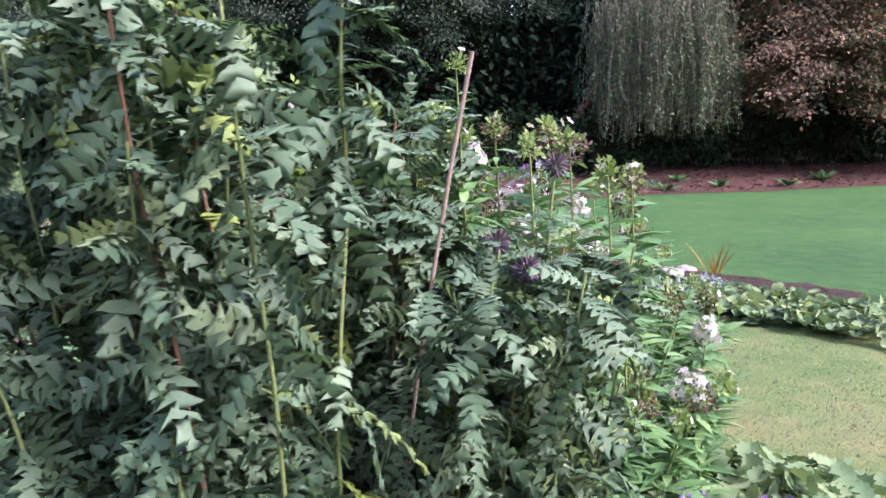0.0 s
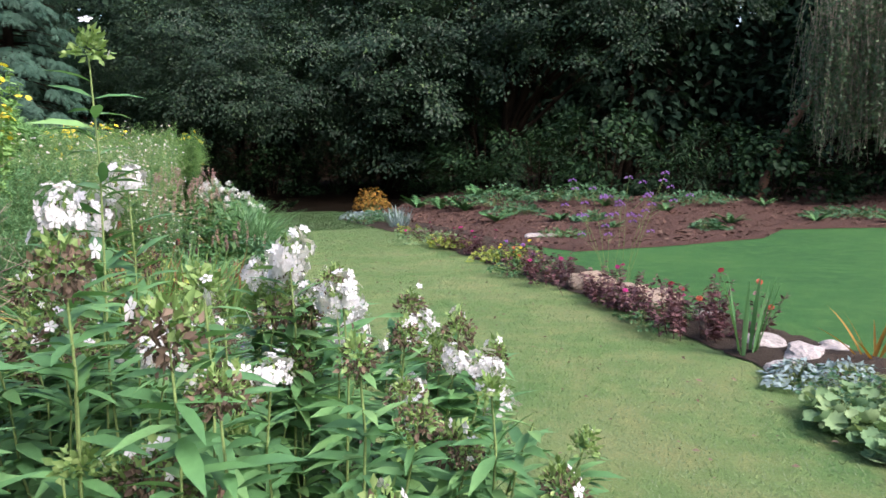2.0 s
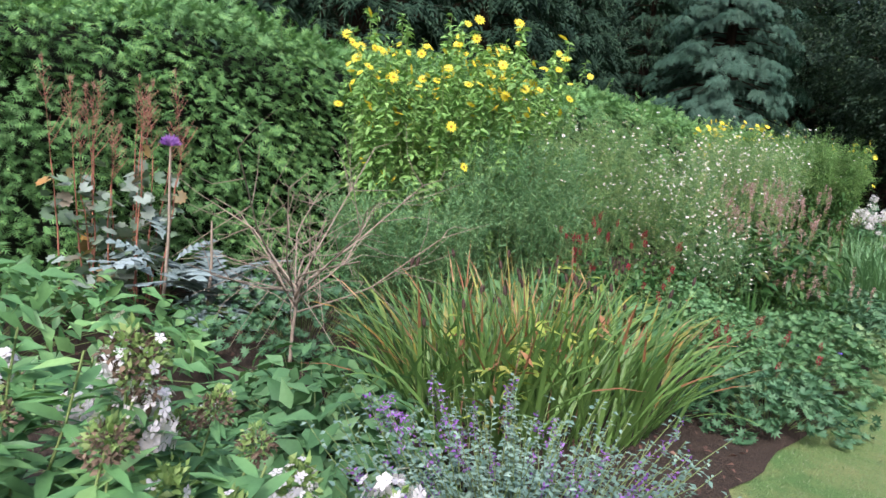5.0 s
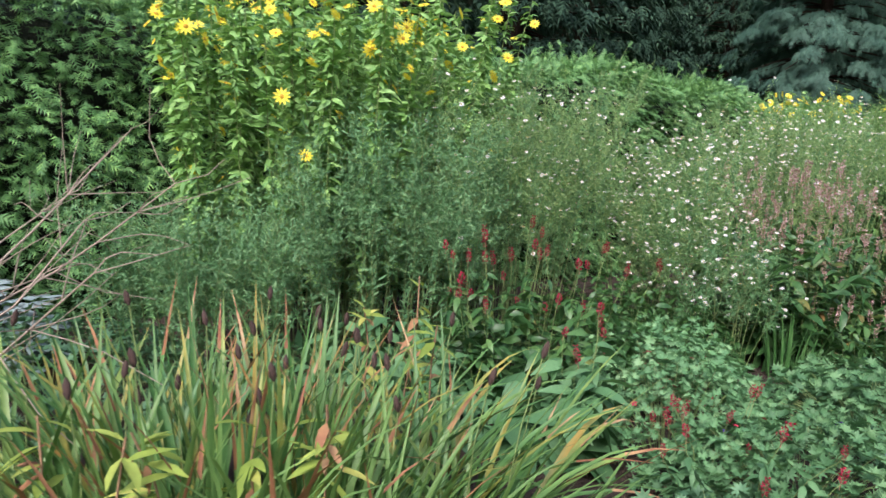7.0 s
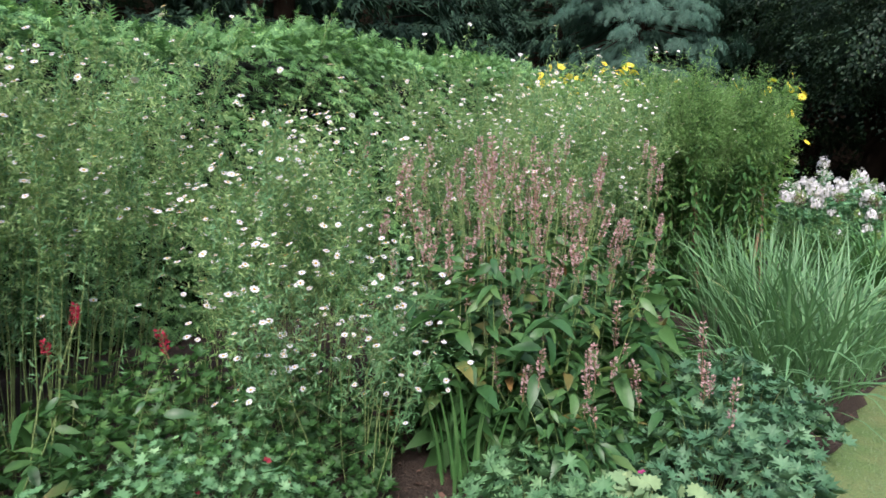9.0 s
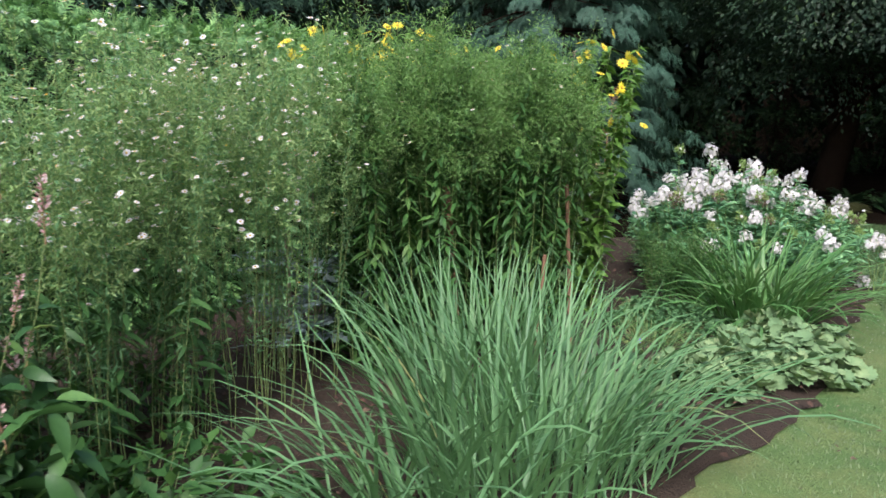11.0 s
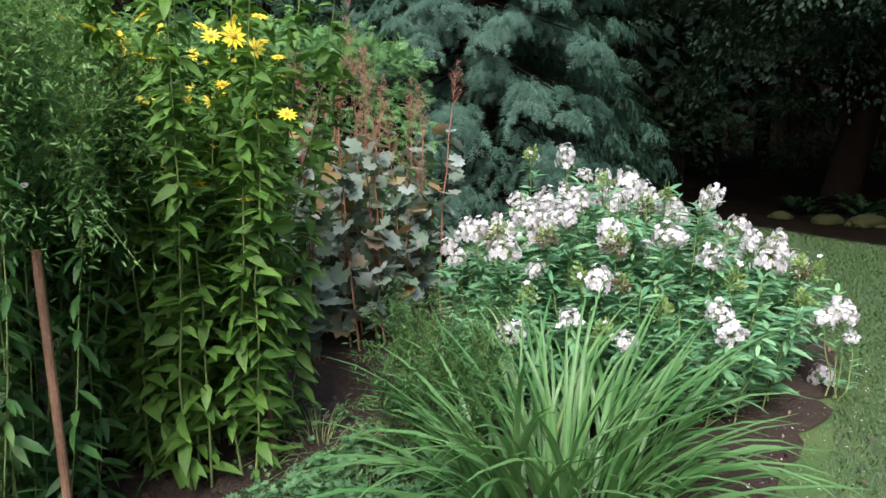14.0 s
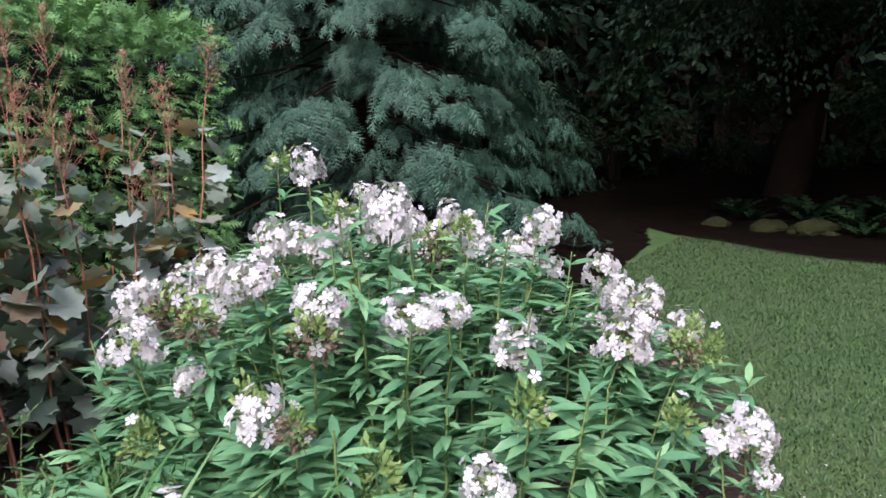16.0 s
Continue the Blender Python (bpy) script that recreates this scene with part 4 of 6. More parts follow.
def blue_spruce(base, height, radius, low, seed):
    """Layered boughs, each ending in several drooping fans of sprays with dark gaps between them."""
    rng = np.random.default_rng(seed)
    o = np.array((base[0], base[1], float(bank(*base)) - 0.03))
    root = thing("blue_spruce", tuple(o), "blue spruce with layered drooping silvery boughs", "tree")
    v, f = tubes(along_line([(0, 0, 0), (0.03, 0.02, height * 0.5), (0, 0, height)], 8)[None], 0.24, 0.03, 10)
    part("trunk", mesh_of("trunk", [(v, f, M_BARK)]), root)
    bp, pos, al, nr, sz = [], [], [], [], []
    levels = 26
    for lv in range(levels):
        h = low + (height - low) * (lv / levels)
        reach = radius * (1 - (h - low) / (height - low)) ** 0.75 + 0.2
        nb = int(6 + reach * 3.6)
        for k in range(nb):
            a = 2 * math.pi * (k + rng.random() * 0.9) / nb + lv * 1.3
            r = reach * rng.uniform(0.72, 1.12)
            d = np.array([math.cos(a), math.sin(a), 0])
            sd = np.array([-d[1], d[0], 0])
            z0 = h + rng.normal() * 0.3
            sag = rng.uniform(0.38, 0.62)
            u = np.linspace(0, 1, 6)
            pth = np.outer(r * u, d)
            pth[:, 2] = z0 + r * (0.16 * u - sag * u ** 2 + 0.12 * u ** 4)
            bp.append(pth)
            for q in range(int(3 + r * 2.0)):
                t = 1 - 0.72 * rng.random() ** 1.4 if q else 1.0
                c = np.array([np.interp(t, u, pth[:, m]) for m in range(3)]) + sd * rng.uniform(-1, 1) * 0.34 * r * (1.12 - t)
                face = unit(d + sd * rng.normal() * 0.4)
                fs = np.array([-face[1], face[0], 0])
                m = int(rng.integers(24, 32))
                g = rng.uniform(-1.25, 1.25, m)
                ra = rng.random(m) ** 0.8 * rng.uniform(0.22, 0.36)
                dirs = face * np.cos(g)[:, None] + fs * np.sin(g)[:, None]
                p = c + dirs * ra[:, None]
                p[:, 2] -= 2.4 * ra ** 2 + 0.09 * rng.random(m)
                pos.append(p)
                al.append(dirs + np.array([0, 0, -0.55]) - np.outer(ra, (0, 0, 2.8)) + rng.normal(size=(m, 3)) * 0.3)
                nr.append(np.array([0, 0, 0.8]) + face * 0.9 + rng.normal(size=(m, 3)) * 0.22)
                sz.append(rng.uniform(0.11, 0.2, m))
    v, f = tubes(np.array(bp)[:, ::2], 0.028, 0.01, 4)
    part("bough_mass", mesh_of("bough_mass", [(v, f, M_BARK)]), root, kind="stuff")
    pos, al, nr, sz = map(np.concatenate, (pos, al, nr, sz))
    v, f = scatter(L_TUFT, pos, al, nr, sz)
    v[:, 2] = np.maximum(v[:, 2], 0.06)
    part("needles", mesh_of("needles", [(v, f, M_SPRUCE)]), root, kind="stuff")


blue_spruce((-15.9, 14.9), 9.5, 2.42, 0.5, 41)
CONIFERS = [(-10.5, -2.5), (-11.0, 1.5), (-12.2, 4.6), (-13.6, 7.4), (-16.0, 9.4), (-18.6, 11.6), (-20.5, 15.0), (-21.5, 18.0)]
for k, (x, y) in enumerate(CONIFERS):
    conifer("dark_conifer", (x, y), 9.0 + (k * 37 % 5) * 0.5, 2.3, 0.5, M_CONIFER, "tall dark conifer standing behind the hedge", 50 + k, 15, 0.55, L_HANG, 7, 0.25)


def wood_edge():
    """Dark undergrowth and the closed mass of the wood behind the trees."""
    rng = np.random.default_rng(61)
    k = 0
    row = [(x, max(float(far_edge(x)) + (6.6 if -7 < x < 3 else 4.8 if x < 5 else 5.2) + rng.uniform(-0.6, 0.6), 20.6 if x < 4 else 22.0)) for x in np.arange(-13.5, 18, 2.1)]
    row += [(-21.5, 19.5), (-22.0, 21.5), (-20.5, 23.5), (-18.5, 25.0), (-16.0, 24.5), (-24.0, 17.5)]
    for x, y in row:
        z = float(bank(x, y))
        h = rng.uniform(1.5, 2.6)
        root = thing("laurel_shrub", (x, y, z), "dark evergreen shrub under the trees", "shrub", "undergrowth of the wood")
        blobs = [(0, 0, h * 0.5, 1.4, 0.9, h * 0.55), (0.8, 0.3, h * 0.35, 1.0, 0.8, h * 0.4), (-0.8, 0.2, h * 0.4, 1.0, 0.8, h * 0.4)]
        v, f = crown_leaves(rng, blobs, 1900, 0.18, L_FINE if k % 2 else L_DIAM, 60, 0.24, 0.4)
        v[:, 2] = np.maximum(v[:, 2], 0.03)
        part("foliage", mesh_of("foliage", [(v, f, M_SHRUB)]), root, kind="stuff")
        for j in (-2, -1, 0, 1, 2):
            v, f = tubes(along_line([(0.1 * j, 0, -0.05), (0.25 * j, 0.1, h * 0.5), (0.4 * j, 0.1, h * 0.9)], 5)[None], 0.03, 0.01, 5)
            part("stem", mesh_of("stem", [(v, f, M_BARK)]), root)
        k += 1
    spots = [(-26 + k * 1.9 + rng.uniform(-0.5, 0.5), 27.0 + rng.uniform(0, 5)) for k in range(26)]
    spots += [(-20.5 + rng.uniform(-0.6, 0.6), y) for y in (24.0, 26.0)]
    spots += [(-23.5 + rng.uniform(-0.8, 0.8), y) for y in (19.0, 21.0, 23.0, 25.0)]
    spots += [(-27.0 + rng.uniform(-1, 1), y) for y in (14.0, 17.0, 19.5, 22.0, 24.5)]
    spots += [(x, 32.5 + rng.uniform(-1, 1)) for x in np.arange(-24, 22, 3.2)]
    for x, y in spots:
        z = float(bank(x, y))
        root = thing("forest_tree", (x, y, z - 0.05), "dark tree deep in the wood", "tree", "trees of the wood")
        v, f = tubes(along_line([(0, 0, 0), (0.1, 0, 5), (0.2, 0.1, 11)], 6)[None], 0.22, 0.08, 7)
        part("trunk", mesh_of("trunk", [(v, f, M_BARK)]), root)
        blobs = [(0, 0, 3.6, 1.9, 1.7, 2.6), (0.4, 0.2, 7.6, 2.4, 2.1, 3.4), (-0.3, 0, 11.5, 2.0, 1.9, 2.8)]
        v, f = crown_leaves(rng, blobs, 2200, 0.44, L_DIAM, 26, 0.55, 0.5, 0.2)
        v[:, 2] = np.maximum(v[:, 2], 0.3)
        part("crown", mesh_of("crown", [(v, f, M_CONIFER)]), root, kind="stuff")


wood_edge()


def far_wood():
    """A ragged far wall, near black for the shade of its trees, that closes the place."""
    rng = np.random.default_rng(62)
    a = np.linspace(radians(-20), radians(225), 120)
    for name, r0, h0 in (("backdrop", 44.0, 13.0),):
        x, y = -6 + r0 * np.cos(a), 6 + r0 * np.sin(a)
        h = h0 + 2.5 * np.sin(a * 13) + rng.normal(size=120) * 0.9
        rows = np.stack([np.c_[x, y, 0 * x - 0.2], np.c_[x, y, h * 0.5], np.c_[x, y, h]], 1)
        rows[:, 1:, :2] += rng.normal(size=(120, 2, 2)) * 0.7
        i, j = np.meshgrid(np.arange(119), np.arange(2), indexing="ij")
        f = np.stack([i * 3 + j, (i + 1) * 3 + j, (i + 1) * 3 + j + 1, i * 3 + j + 1], -1).reshape(-1, 4)
        tagged(new(name, mesh_of(name, [(rows.reshape(-1, 3), f, M_WOODSHADE)])), "far wall of trees, coloured near black for the wood's shade", "backdrop", kind="structure")


far_wood()


# ---- plants of the border ----
def fan_stems(rng, base, h, lean, seg=7, curve=0.35, away=None):
    """Stem paths from base (N,2): upright, leaning away from the clump's heart, bending a little outward."""
    n = len(base)
    c = base.mean(0) if away is None else np.array(away)
    d = base - c
    d = d + rng.normal(size=d.shape) * (0.25 * np.abs(d).mean() + 0.02)
    spread = np.max(np.linalg.norm(d, axis=1)) + 1e-6
    d = d / spread
    u = np.linspace(0, 1, seg)[None, :, None]
    tip = np.c_[d * (h * lean)[:, None], h]
    p = np.c_[base, np.full(n, 0.02)][:, None] + tip[:, None] * np.concatenate([u ** (1 + curve), u ** (1 + curve), u], -1)
    wob = np.cumsum(rng.normal(size=(n, seg, 3)) * (0.012, 0.012, 0), 1)
    wob[:, 0] = 0
    return p + wob


def on_stems(rng, st, m, lo=0.1, hi=1.0, power=1.0):
    """m places on each stem: points, stem directions, how far up."""
    n, s, _ = st.shape
    t = (lo + (hi - lo) * rng.random((n, m)) ** power) * (s - 1.001)
    i = np.minimum(t.astype(int), s - 2)
    k = np.arange(n)[:, None]
    p = st[k, i] + (st[k, i + 1] - st[k, i]) * (t - i)[..., None]
    return p.reshape(-1, 3), unit(st[k, i + 1] - st[k, i]).reshape(-1, 3), (t / (s - 1)).ravel()


def side_leaves(rng, st, m, tmpl, size, lo=0.1, hi=1.0, rise=0.35, shrink=0.5, power=1.0, ruffle=0.25):
    p, d, t = on_stems(rng, st, m, lo, hi, power)
    a = rng.uniform(0, 2 * np.pi, len(p))
    side = np.stack([np.cos(a), np.sin(a), np.zeros(len(p))], 1)
    along = side + np.array([0, 0, 1.0]) * (rise + rng.normal(size=len(p)) * (0.1 + 0.6 * ruffle))[:, None]
    return scatter(tmpl, p, along, np.array([0, 0, 1.0]) + rng.normal(size=p.shape) * ruffle, size * (1 - shrink * t) * rng.uniform(0.7, 1.2, len(p)))


def head_meshes(kind, count, seed):
    """Several variants of a phlox head: white, faded or green."""
    rng = np.random.default_rng(seed)
    out = []
    for _ in range(count):
        ch = []
        n = {"white": 62, "faded": 3, "green": 2}[kind]
        d = sphere_dirs(n, rng)
        d[:, 2] = np.abs(d[:, 2]) * 1.1 - 0.35
        d = unit(d)
        p = d * (0.055, 0.055, 0.07) * rng.uniform(0.65, 1.2, (n, 1)) + (0, 0, 0.01)
        p[:, :2] *= rng.uniform(0.8, 1.25, 2)
        ch.append((*scatter(S_FLORET, p, np.cross(d, rng.normal(size=d.shape)), d + rng.normal(size=d.shape) * 0.45, rng.uniform(0.0135, 0.02, n)), M_WHITE))
        m = {"white": 24, "faded": 90, "green": 130}[kind]
        d = sphere_dirs(m, rng)
        d[:, 2] = np.abs(d[:, 2]) * 1.5 - 0.3
        grow = rng.uniform(0.35, 1.1, (m, 1))
        ch.append((*scatter(L_DIAM, d * (0.04, 0.04, 0.05) * grow, d + rng.normal(size=d.shape) * 0.5, rng.normal(size=d.shape), rng.uniform(0.012, 0.03, m)), M_CALYX))
        if kind != "green":
            m = 150 if kind == "faded" else 8
            d = sphere_dirs(m, rng)
            d[:, 2] = d[:, 2] * 0.8 - 0.1
            p = d * (0.052, 0.052, 0.05) * rng.uniform(0.5, 1.1, (m, 1))
            ch.append((*scatter(L_DIAM, p, d + rng.normal(size=d.shape) * 0.7, rng.normal(size=d.shape), rng.uniform(0.011, 0.024, m)), M_DEAD))
        out.append(mesh_of("flower_head", ch))
    return out


HEADS = {"white": head_meshes("white", 6, 71), "faded": head_meshes("faded", 5, 72), "green": head_meshes("green", 3, 73)}
HEAD_LABEL = {"white": "white phlox flower head", "faded": "faded brown and green phlox head", "green": "pale green budded phlox head"}


def phlox(at, poly, n, low, high, shares, leaf_material, seed, label, extra=(), leaf_n=30, lean=0.3, leaf_len=0.115, leaf_top=0.88, size=(0.7, 1.15)):
    rng = np.random.default_rng(seed)
    root = thing("phlox", (*at, 0), label, "flowers")
    o = np.array([*at, 0.0])
    base = sample_poly(poly, n, rng)
    mid = base.mean(0)
    far = np.linalg.norm((base - mid) / (np.abs(base - mid).max(0) + 1e-6), axis=1)
    h = (high - (high - low) * np.clip(far, 0, 1.2) ** 1.6) * rng.uniform(0.82, 1.08, n)
    st = fan_stems(rng, base, h, lean)
    for x, y, hh, *_ in extra:
        one = np.array([[[x, y, 0.02], [x + 0.01, y, hh * 0.2], [x, y + 0.01, hh * 0.4], [x - 0.01, y, hh * 0.55], [x, y, hh * 0.7], [x + 0.01, y, hh * 0.85], [x, y, hh]]])
        st = np.concatenate([st, one])
    v, f = tubes(st, 0.0055, 0.003, 4)
    part("stem_mass", mesh_of("stem_mass", [(v - o, f, M_STEM)]), root, kind="stuff")
    v, f = side_leaves(rng, st, leaf_n, L_LANCE, leaf_len, 0.12, leaf_top, 0.35, 0.3, 0.8)
    v2, f2 = side_leaves(rng, st, 6, L_LANCE, leaf_len, 0.8, 0.98, 0.3, 0.4)
    part("foliage", mesh_of("foliage", [(v - o, f, leaf_material), (v2 - o, f2, leaf_material)]), root, kind="stuff")
    kinds = list(shares)
    for k, tip in enumerate(st[:, -1]):
        kind = rng.choice(kinds, p=list(shares.values())) if k < n else extra[k - n][3] if len(extra[k - n]) > 3 else (("green", "white", "faded")[(k - n) % 3] if k - n < 7 else ("faded", "green")[(k - n) % 2])
        if kind == "none":
            continue
        s = rng.uniform(*size)
        me = HEADS[kind][int(rng.integers(len(HEADS[kind])))]
        part("flower_head", me, root, HEAD_LABEL[kind], at=tuple(tip - o), turn=tuple(rng.uniform(-0.35, 0.35, 2)) + (rng.uniform(0, 6.28),), scale=(s, s, s * rng.uniform(0.85, 1.35)))
    return root


phlox((1.2, 1.6), [(1.6, 0.78), (1.9, 1.45), (1.7, 2.15), (1.05, 2.75), (0.4, 3.0), (-0.3, 2.6), (-0.3, 1.3), (0.5, 0.7), (1.15, 0.45)], 235, 0.68, 1.14,
      {"white": 0.10, "faded": 0.36, "green": 0.20, "none": 0.34}, M_PHLOX, 81, "tall white garden phlox with many faded brown heads",
      extra=[(0.83, 1.48, 1.79), (0.9, 1.3, 1.4), (1.45, 1.0, 1.25), (0.25, 1.9, 1.15), (1.35, 1.75, 1.15), (0.2, 2.6, 0.98), (1.75, 1.75, 0.95), (0.6, 0.42, 1.52), (0.52, 0.62, 1.5), (0.9, 0.55, 1.36), (0.95, 0.78, 1.3), (1.1, 0.8, 1.28), (1.18, 1.05, 1.34), (1.36, 1.2, 1.28), (1.5, 1.05, 1.14), (0.45, 0.35, 1.6), (0.7, 0.9, 1.4), (0.3, 1.0, 1.45), (1.55, 1.45, 1.1), (0.88, 0.45, 1.5), (0.98, 0.6, 1.52), (1.08, 0.5, 1.45), (1.2, 0.55, 1.46), (1.3, 0.47, 1.38), (1.4, 0.65, 1.36), (0.8, 0.7, 1.55), (1.15, 0.75, 1.5), (0.66, 1.75, 1.46, "white"), (0.6, 1.68, 1.36, "white"), (1.18, 1.77, 1.25, "white"), (1.1, 1.86, 1.2, "white"), (1.24, 1.9, 1.18, "faded")], leaf_n=46, leaf_len=0.165, leaf_top=0.92, size=(0.75, 1.1))
phlox((0.55, 2.95), [(0.45, 2.9), (0.62, 2.9), (0.6, 3.05), (0.45, 3.05)], 3, 0.68, 0.76, {"white": 1.0}, M_PHLOX, 82, "single white phlox stem at the edge of the bed", leaf_n=14)
phlox((-8.6, 14.2), [(-7.75, 13.3), (-7.85, 14.2), (-8.35, 14.95), (-9.4, 15.0), (-9.9, 14.2), (-9.6, 13.3), (-8.5, 12.9)], 185, 0.55, 1.16,
      {"white": 0.43, "faded": 0.06, "green": 0.08, "none": 0.43}, M_PHLOXB, 83, "large white garden phlox in full flower at the lawn's edge",
      extra=[(-9.4, 13.6, 1.3), (-9.0, 13.7, 1.28)], leaf_n=60, lean=0.36, leaf_len=0.15, leaf_top=0.95, size=(0.8, 1.3))
phlox((-8.0, 15.15), [(-8.1, 14.8), (-8.0, 14.9), (-8.25, 15.1), (-8.35, 15.0)], 5, 0.14, 0.5, {"white": 1.0}, M_PHLOXB, 84, "low white phlox stems leaning over the lawn", leaf_n=10, leaf_len=0.09)


def globe_mesh():
    rng = np.random.default_rng(90)
    d = sphere_dirs(170, rng)
    return mesh_of("globe_head", [(*scatter(L_THREAD, d * 0.012, d, rng.normal(size=d.shape), rng.uniform(0.024, 0.034, 170)), M_GLOBE)])


def echinops():
    rng = np.random.default_rng(91)
    at = np.array([0.5, 0.15, 0])
    root = thing("globe_thistle", tuple(at), "tall globe thistle with drooping grey-green jagged leaves", "flowers")
    poly = [(-0.5, -0.2), (0.35, -0.4), (0.95, -0.3), (1.15, 0.2), (0.85, 0.55), (-0.4, 0.6)]
    base = sample_poly(poly, 40, rng)
    h = 1.38 + 0.22 * (0.75 - base[:, 0]) + rng.uniform(-0.1, 0.5, 40)
    h = np.where(base[:, 0] > 0.78, np.minimum(h, 1.2), h)
    more = sample_poly([(0.3, 0.2), (0.75, 0.15), (0.85, 0.6), (0.4, 0.7)], 14, rng)
    base, h = np.concatenate([base, more]), np.r_[h, rng.uniform(1.35, 1.65, 14)]
    tall = sample_poly([(0.1, -0.25), (0.5, -0.2), (0.52, 0.15), (0.1, 0.2)], 9, rng)
    base, h = np.concatenate([base, tall]), np.r_[h, rng.uniform(1.68, 1.88, 9)]
    st = fan_stems(rng, base, h, 0.16, 9)
    for k in range(len(st)):
        v, f = tubes(st[k:k + 1] - at, 0.006, 0.003, 6)
        part("stem", mesh_of("stem", [(v, f, M_BROWNSTEM if k % 5 == 0 else M_STEM)]), root)
    v, f = side_leaves(rng, st, 62, L_PINNATE, 0.2, 0.06, 0.99, -0.35, 0.3, 0.9, 0.5)
    v2, f2 = side_leaves(rng, st, 14, L_PINNATE, 0.18, 0.84, 1.0, 0.5, 0.4, 1.0, 0.5)
    v += rng.normal(size=v.shape) * 0.003
    part("foliage", mesh_of("foliage", [(v - at, f, M_THISTLE), (v2 - at, f2, M_THISTLE)]), root, kind="stuff")
    g = globe_mesh()
    stalk = along_line([(0.68, 0.05, 0.02), (0.76, 0.0, 0.8), (0.86, -0.05, 1.35), (0.93, -0.07, 1.68)], 8)
    v, f = tubes(stalk[None] - at, 0.005, 0.0055, 6)
    part("stem", mesh_of("stem", [(v, f, M_TWIG)]), root, "bare cut brown stalk")
    v, f = side_leaves(rng, stalk[None], 60, L_PINNATE, 0.2, 0.1, 0.8, -0.2, 0.2, 1.0, 0.6)
    part("stalk_foliage", mesh_of("stalk_foliage", [(v - at, f, M_THISTLE)]), root, kind="stuff")
    spots = [(1.14, 0.35, 1.42), (0.98, 0.3, 1.22), (0.75, 0.55, 1.25), (1.05, 0.1, 1.18), (1.28, 0.42, 1.12)]
    spots += [tuple(st[k, -1]) for k in range(0, 40, 3) if st[k, -1, 0] < 0.35]
    for x, y, z in spots:
        if x > 0.5:
            p = along_line([(x - 0.12, y - 0.02, 0.05), (x - 0.07, y, z * 0.5), (x - 0.02, y, z * 0.85), (x, y, z)], 8)
            v, f = tubes(p[None] - at, 0.007, 0.004, 5)
            part("stem", mesh_of("stem", [(v, f, M_STEM)]), root)
            v, f = side_leaves(rng, p[None], 26, L_PINNATE, 0.15, 0.15, 0.92, 0.0, 0.5)
            part("stalk_foliage", mesh_of("stalk_foliage", [(v - at, f, M_THISTLE)]), root, kind="stuff")
        part("globe_head", g, root, "spent brown-violet globe head", at=(x - at[0], y - at[1], z), turn=(rng.random(), rng.random(), 0))


echinops()


def sun_head():
    ch = [(*scatter(S_SUN, np.zeros((1, 3)), np.array([[0, 1.0, 0]]), np.array([[0, 0, 1.0]]), [0.038]), M_YELLOW)]
    dv, df = D_DISC
    ch.append((dv * 0.036, df, M_DISC))
    return mesh_of("flower", ch)


SUN_HEAD = sun_head()


def sunflowers(at, poly, n, low, high, seed, heads, label, lean=0.2, leaf_n=100, low_leaf=0.1, mat=None):
    rng = np.random.default_rng(seed)
    o = np.array([*at, 0.0])
    root = thing("perennial_sunflower", tuple(o), label, "flowers")
    base = sample_poly(poly, n, rng)
    st = fan_stems(rng, base, rng.uniform(low, high, n), lean, 9)
    v, f = tubes(st, 0.006, 0.002, 4)
    part("stem_mass", mesh_of("stem_mass", [(v - o, f, M_STEM)]), root, kind="stuff")
    v, f = side_leaves(rng, st, leaf_n, L_SUN, 0.135 if mat else 0.108, low_leaf, 1.0, 0.1, 0.4, 0.8, 0.45)
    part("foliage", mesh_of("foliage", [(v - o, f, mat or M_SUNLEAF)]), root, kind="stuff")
    p, d, t = on_stems(rng, st, 6, 0.78, 1.0, 0.6)
    m = rng.permutation(len(p))[:heads]
    low_p, _, _ = on_stems(rng, st, 1, 0.5, 0.9)
    spots = np.concatenate([p[m], low_p[: heads // 5]])
    for q in spots:
        q = q + rng.normal(size=3) * 0.05 + (0.04, -0.03, 0.05)
        s = rng.uniform(0.85, 1.4)
        part("flower", SUN_HEAD, root, "lemon-yellow daisy flower", at=tuple(q - o), turn=(rng.uniform(-0.2, 1.4), rng.uniform(-0.5, 1.3), rng.uniform(0, 3.0)), scale=(s, s, s))


sunflowers((-4.3, 4.5), [(-3.85, 3.85), (-3.85, 4.8), (-4.6, 5.5), (-5.3, 5.3), (-5.1, 4.1), (-4.5, 3.75)], 130, 1.8, 2.5, 101, 190, "towering clump of lemon-yellow perennial sunflowers", 0.14, 150, 0.25)
sunflowers((-8.4, 11.9), [(-7.7, 11.5), (-7.75, 11.95), (-8.4, 12.05), (-9.0, 11.7), (-8.9, 11.0), (-8.2, 11.1)], 80, 1.6, 2.15, 102, 90, "clump of yellow perennial sunflowers, leaves coloured dark as in shade", 0.22, 125, 0.03, M_SUNLEAFSHADE)
sunflowers((-8.5, 10.6), [(-8.1, 9.9), (-8.1, 10.7), (-8.7, 10.9), (-9.1, 10.4), (-8.7, 9.6)], 48, 2.0, 2.35, 103, 80, "yellow perennial sunflowers rising behind the staked aster", 0.12, 60, 0.4)


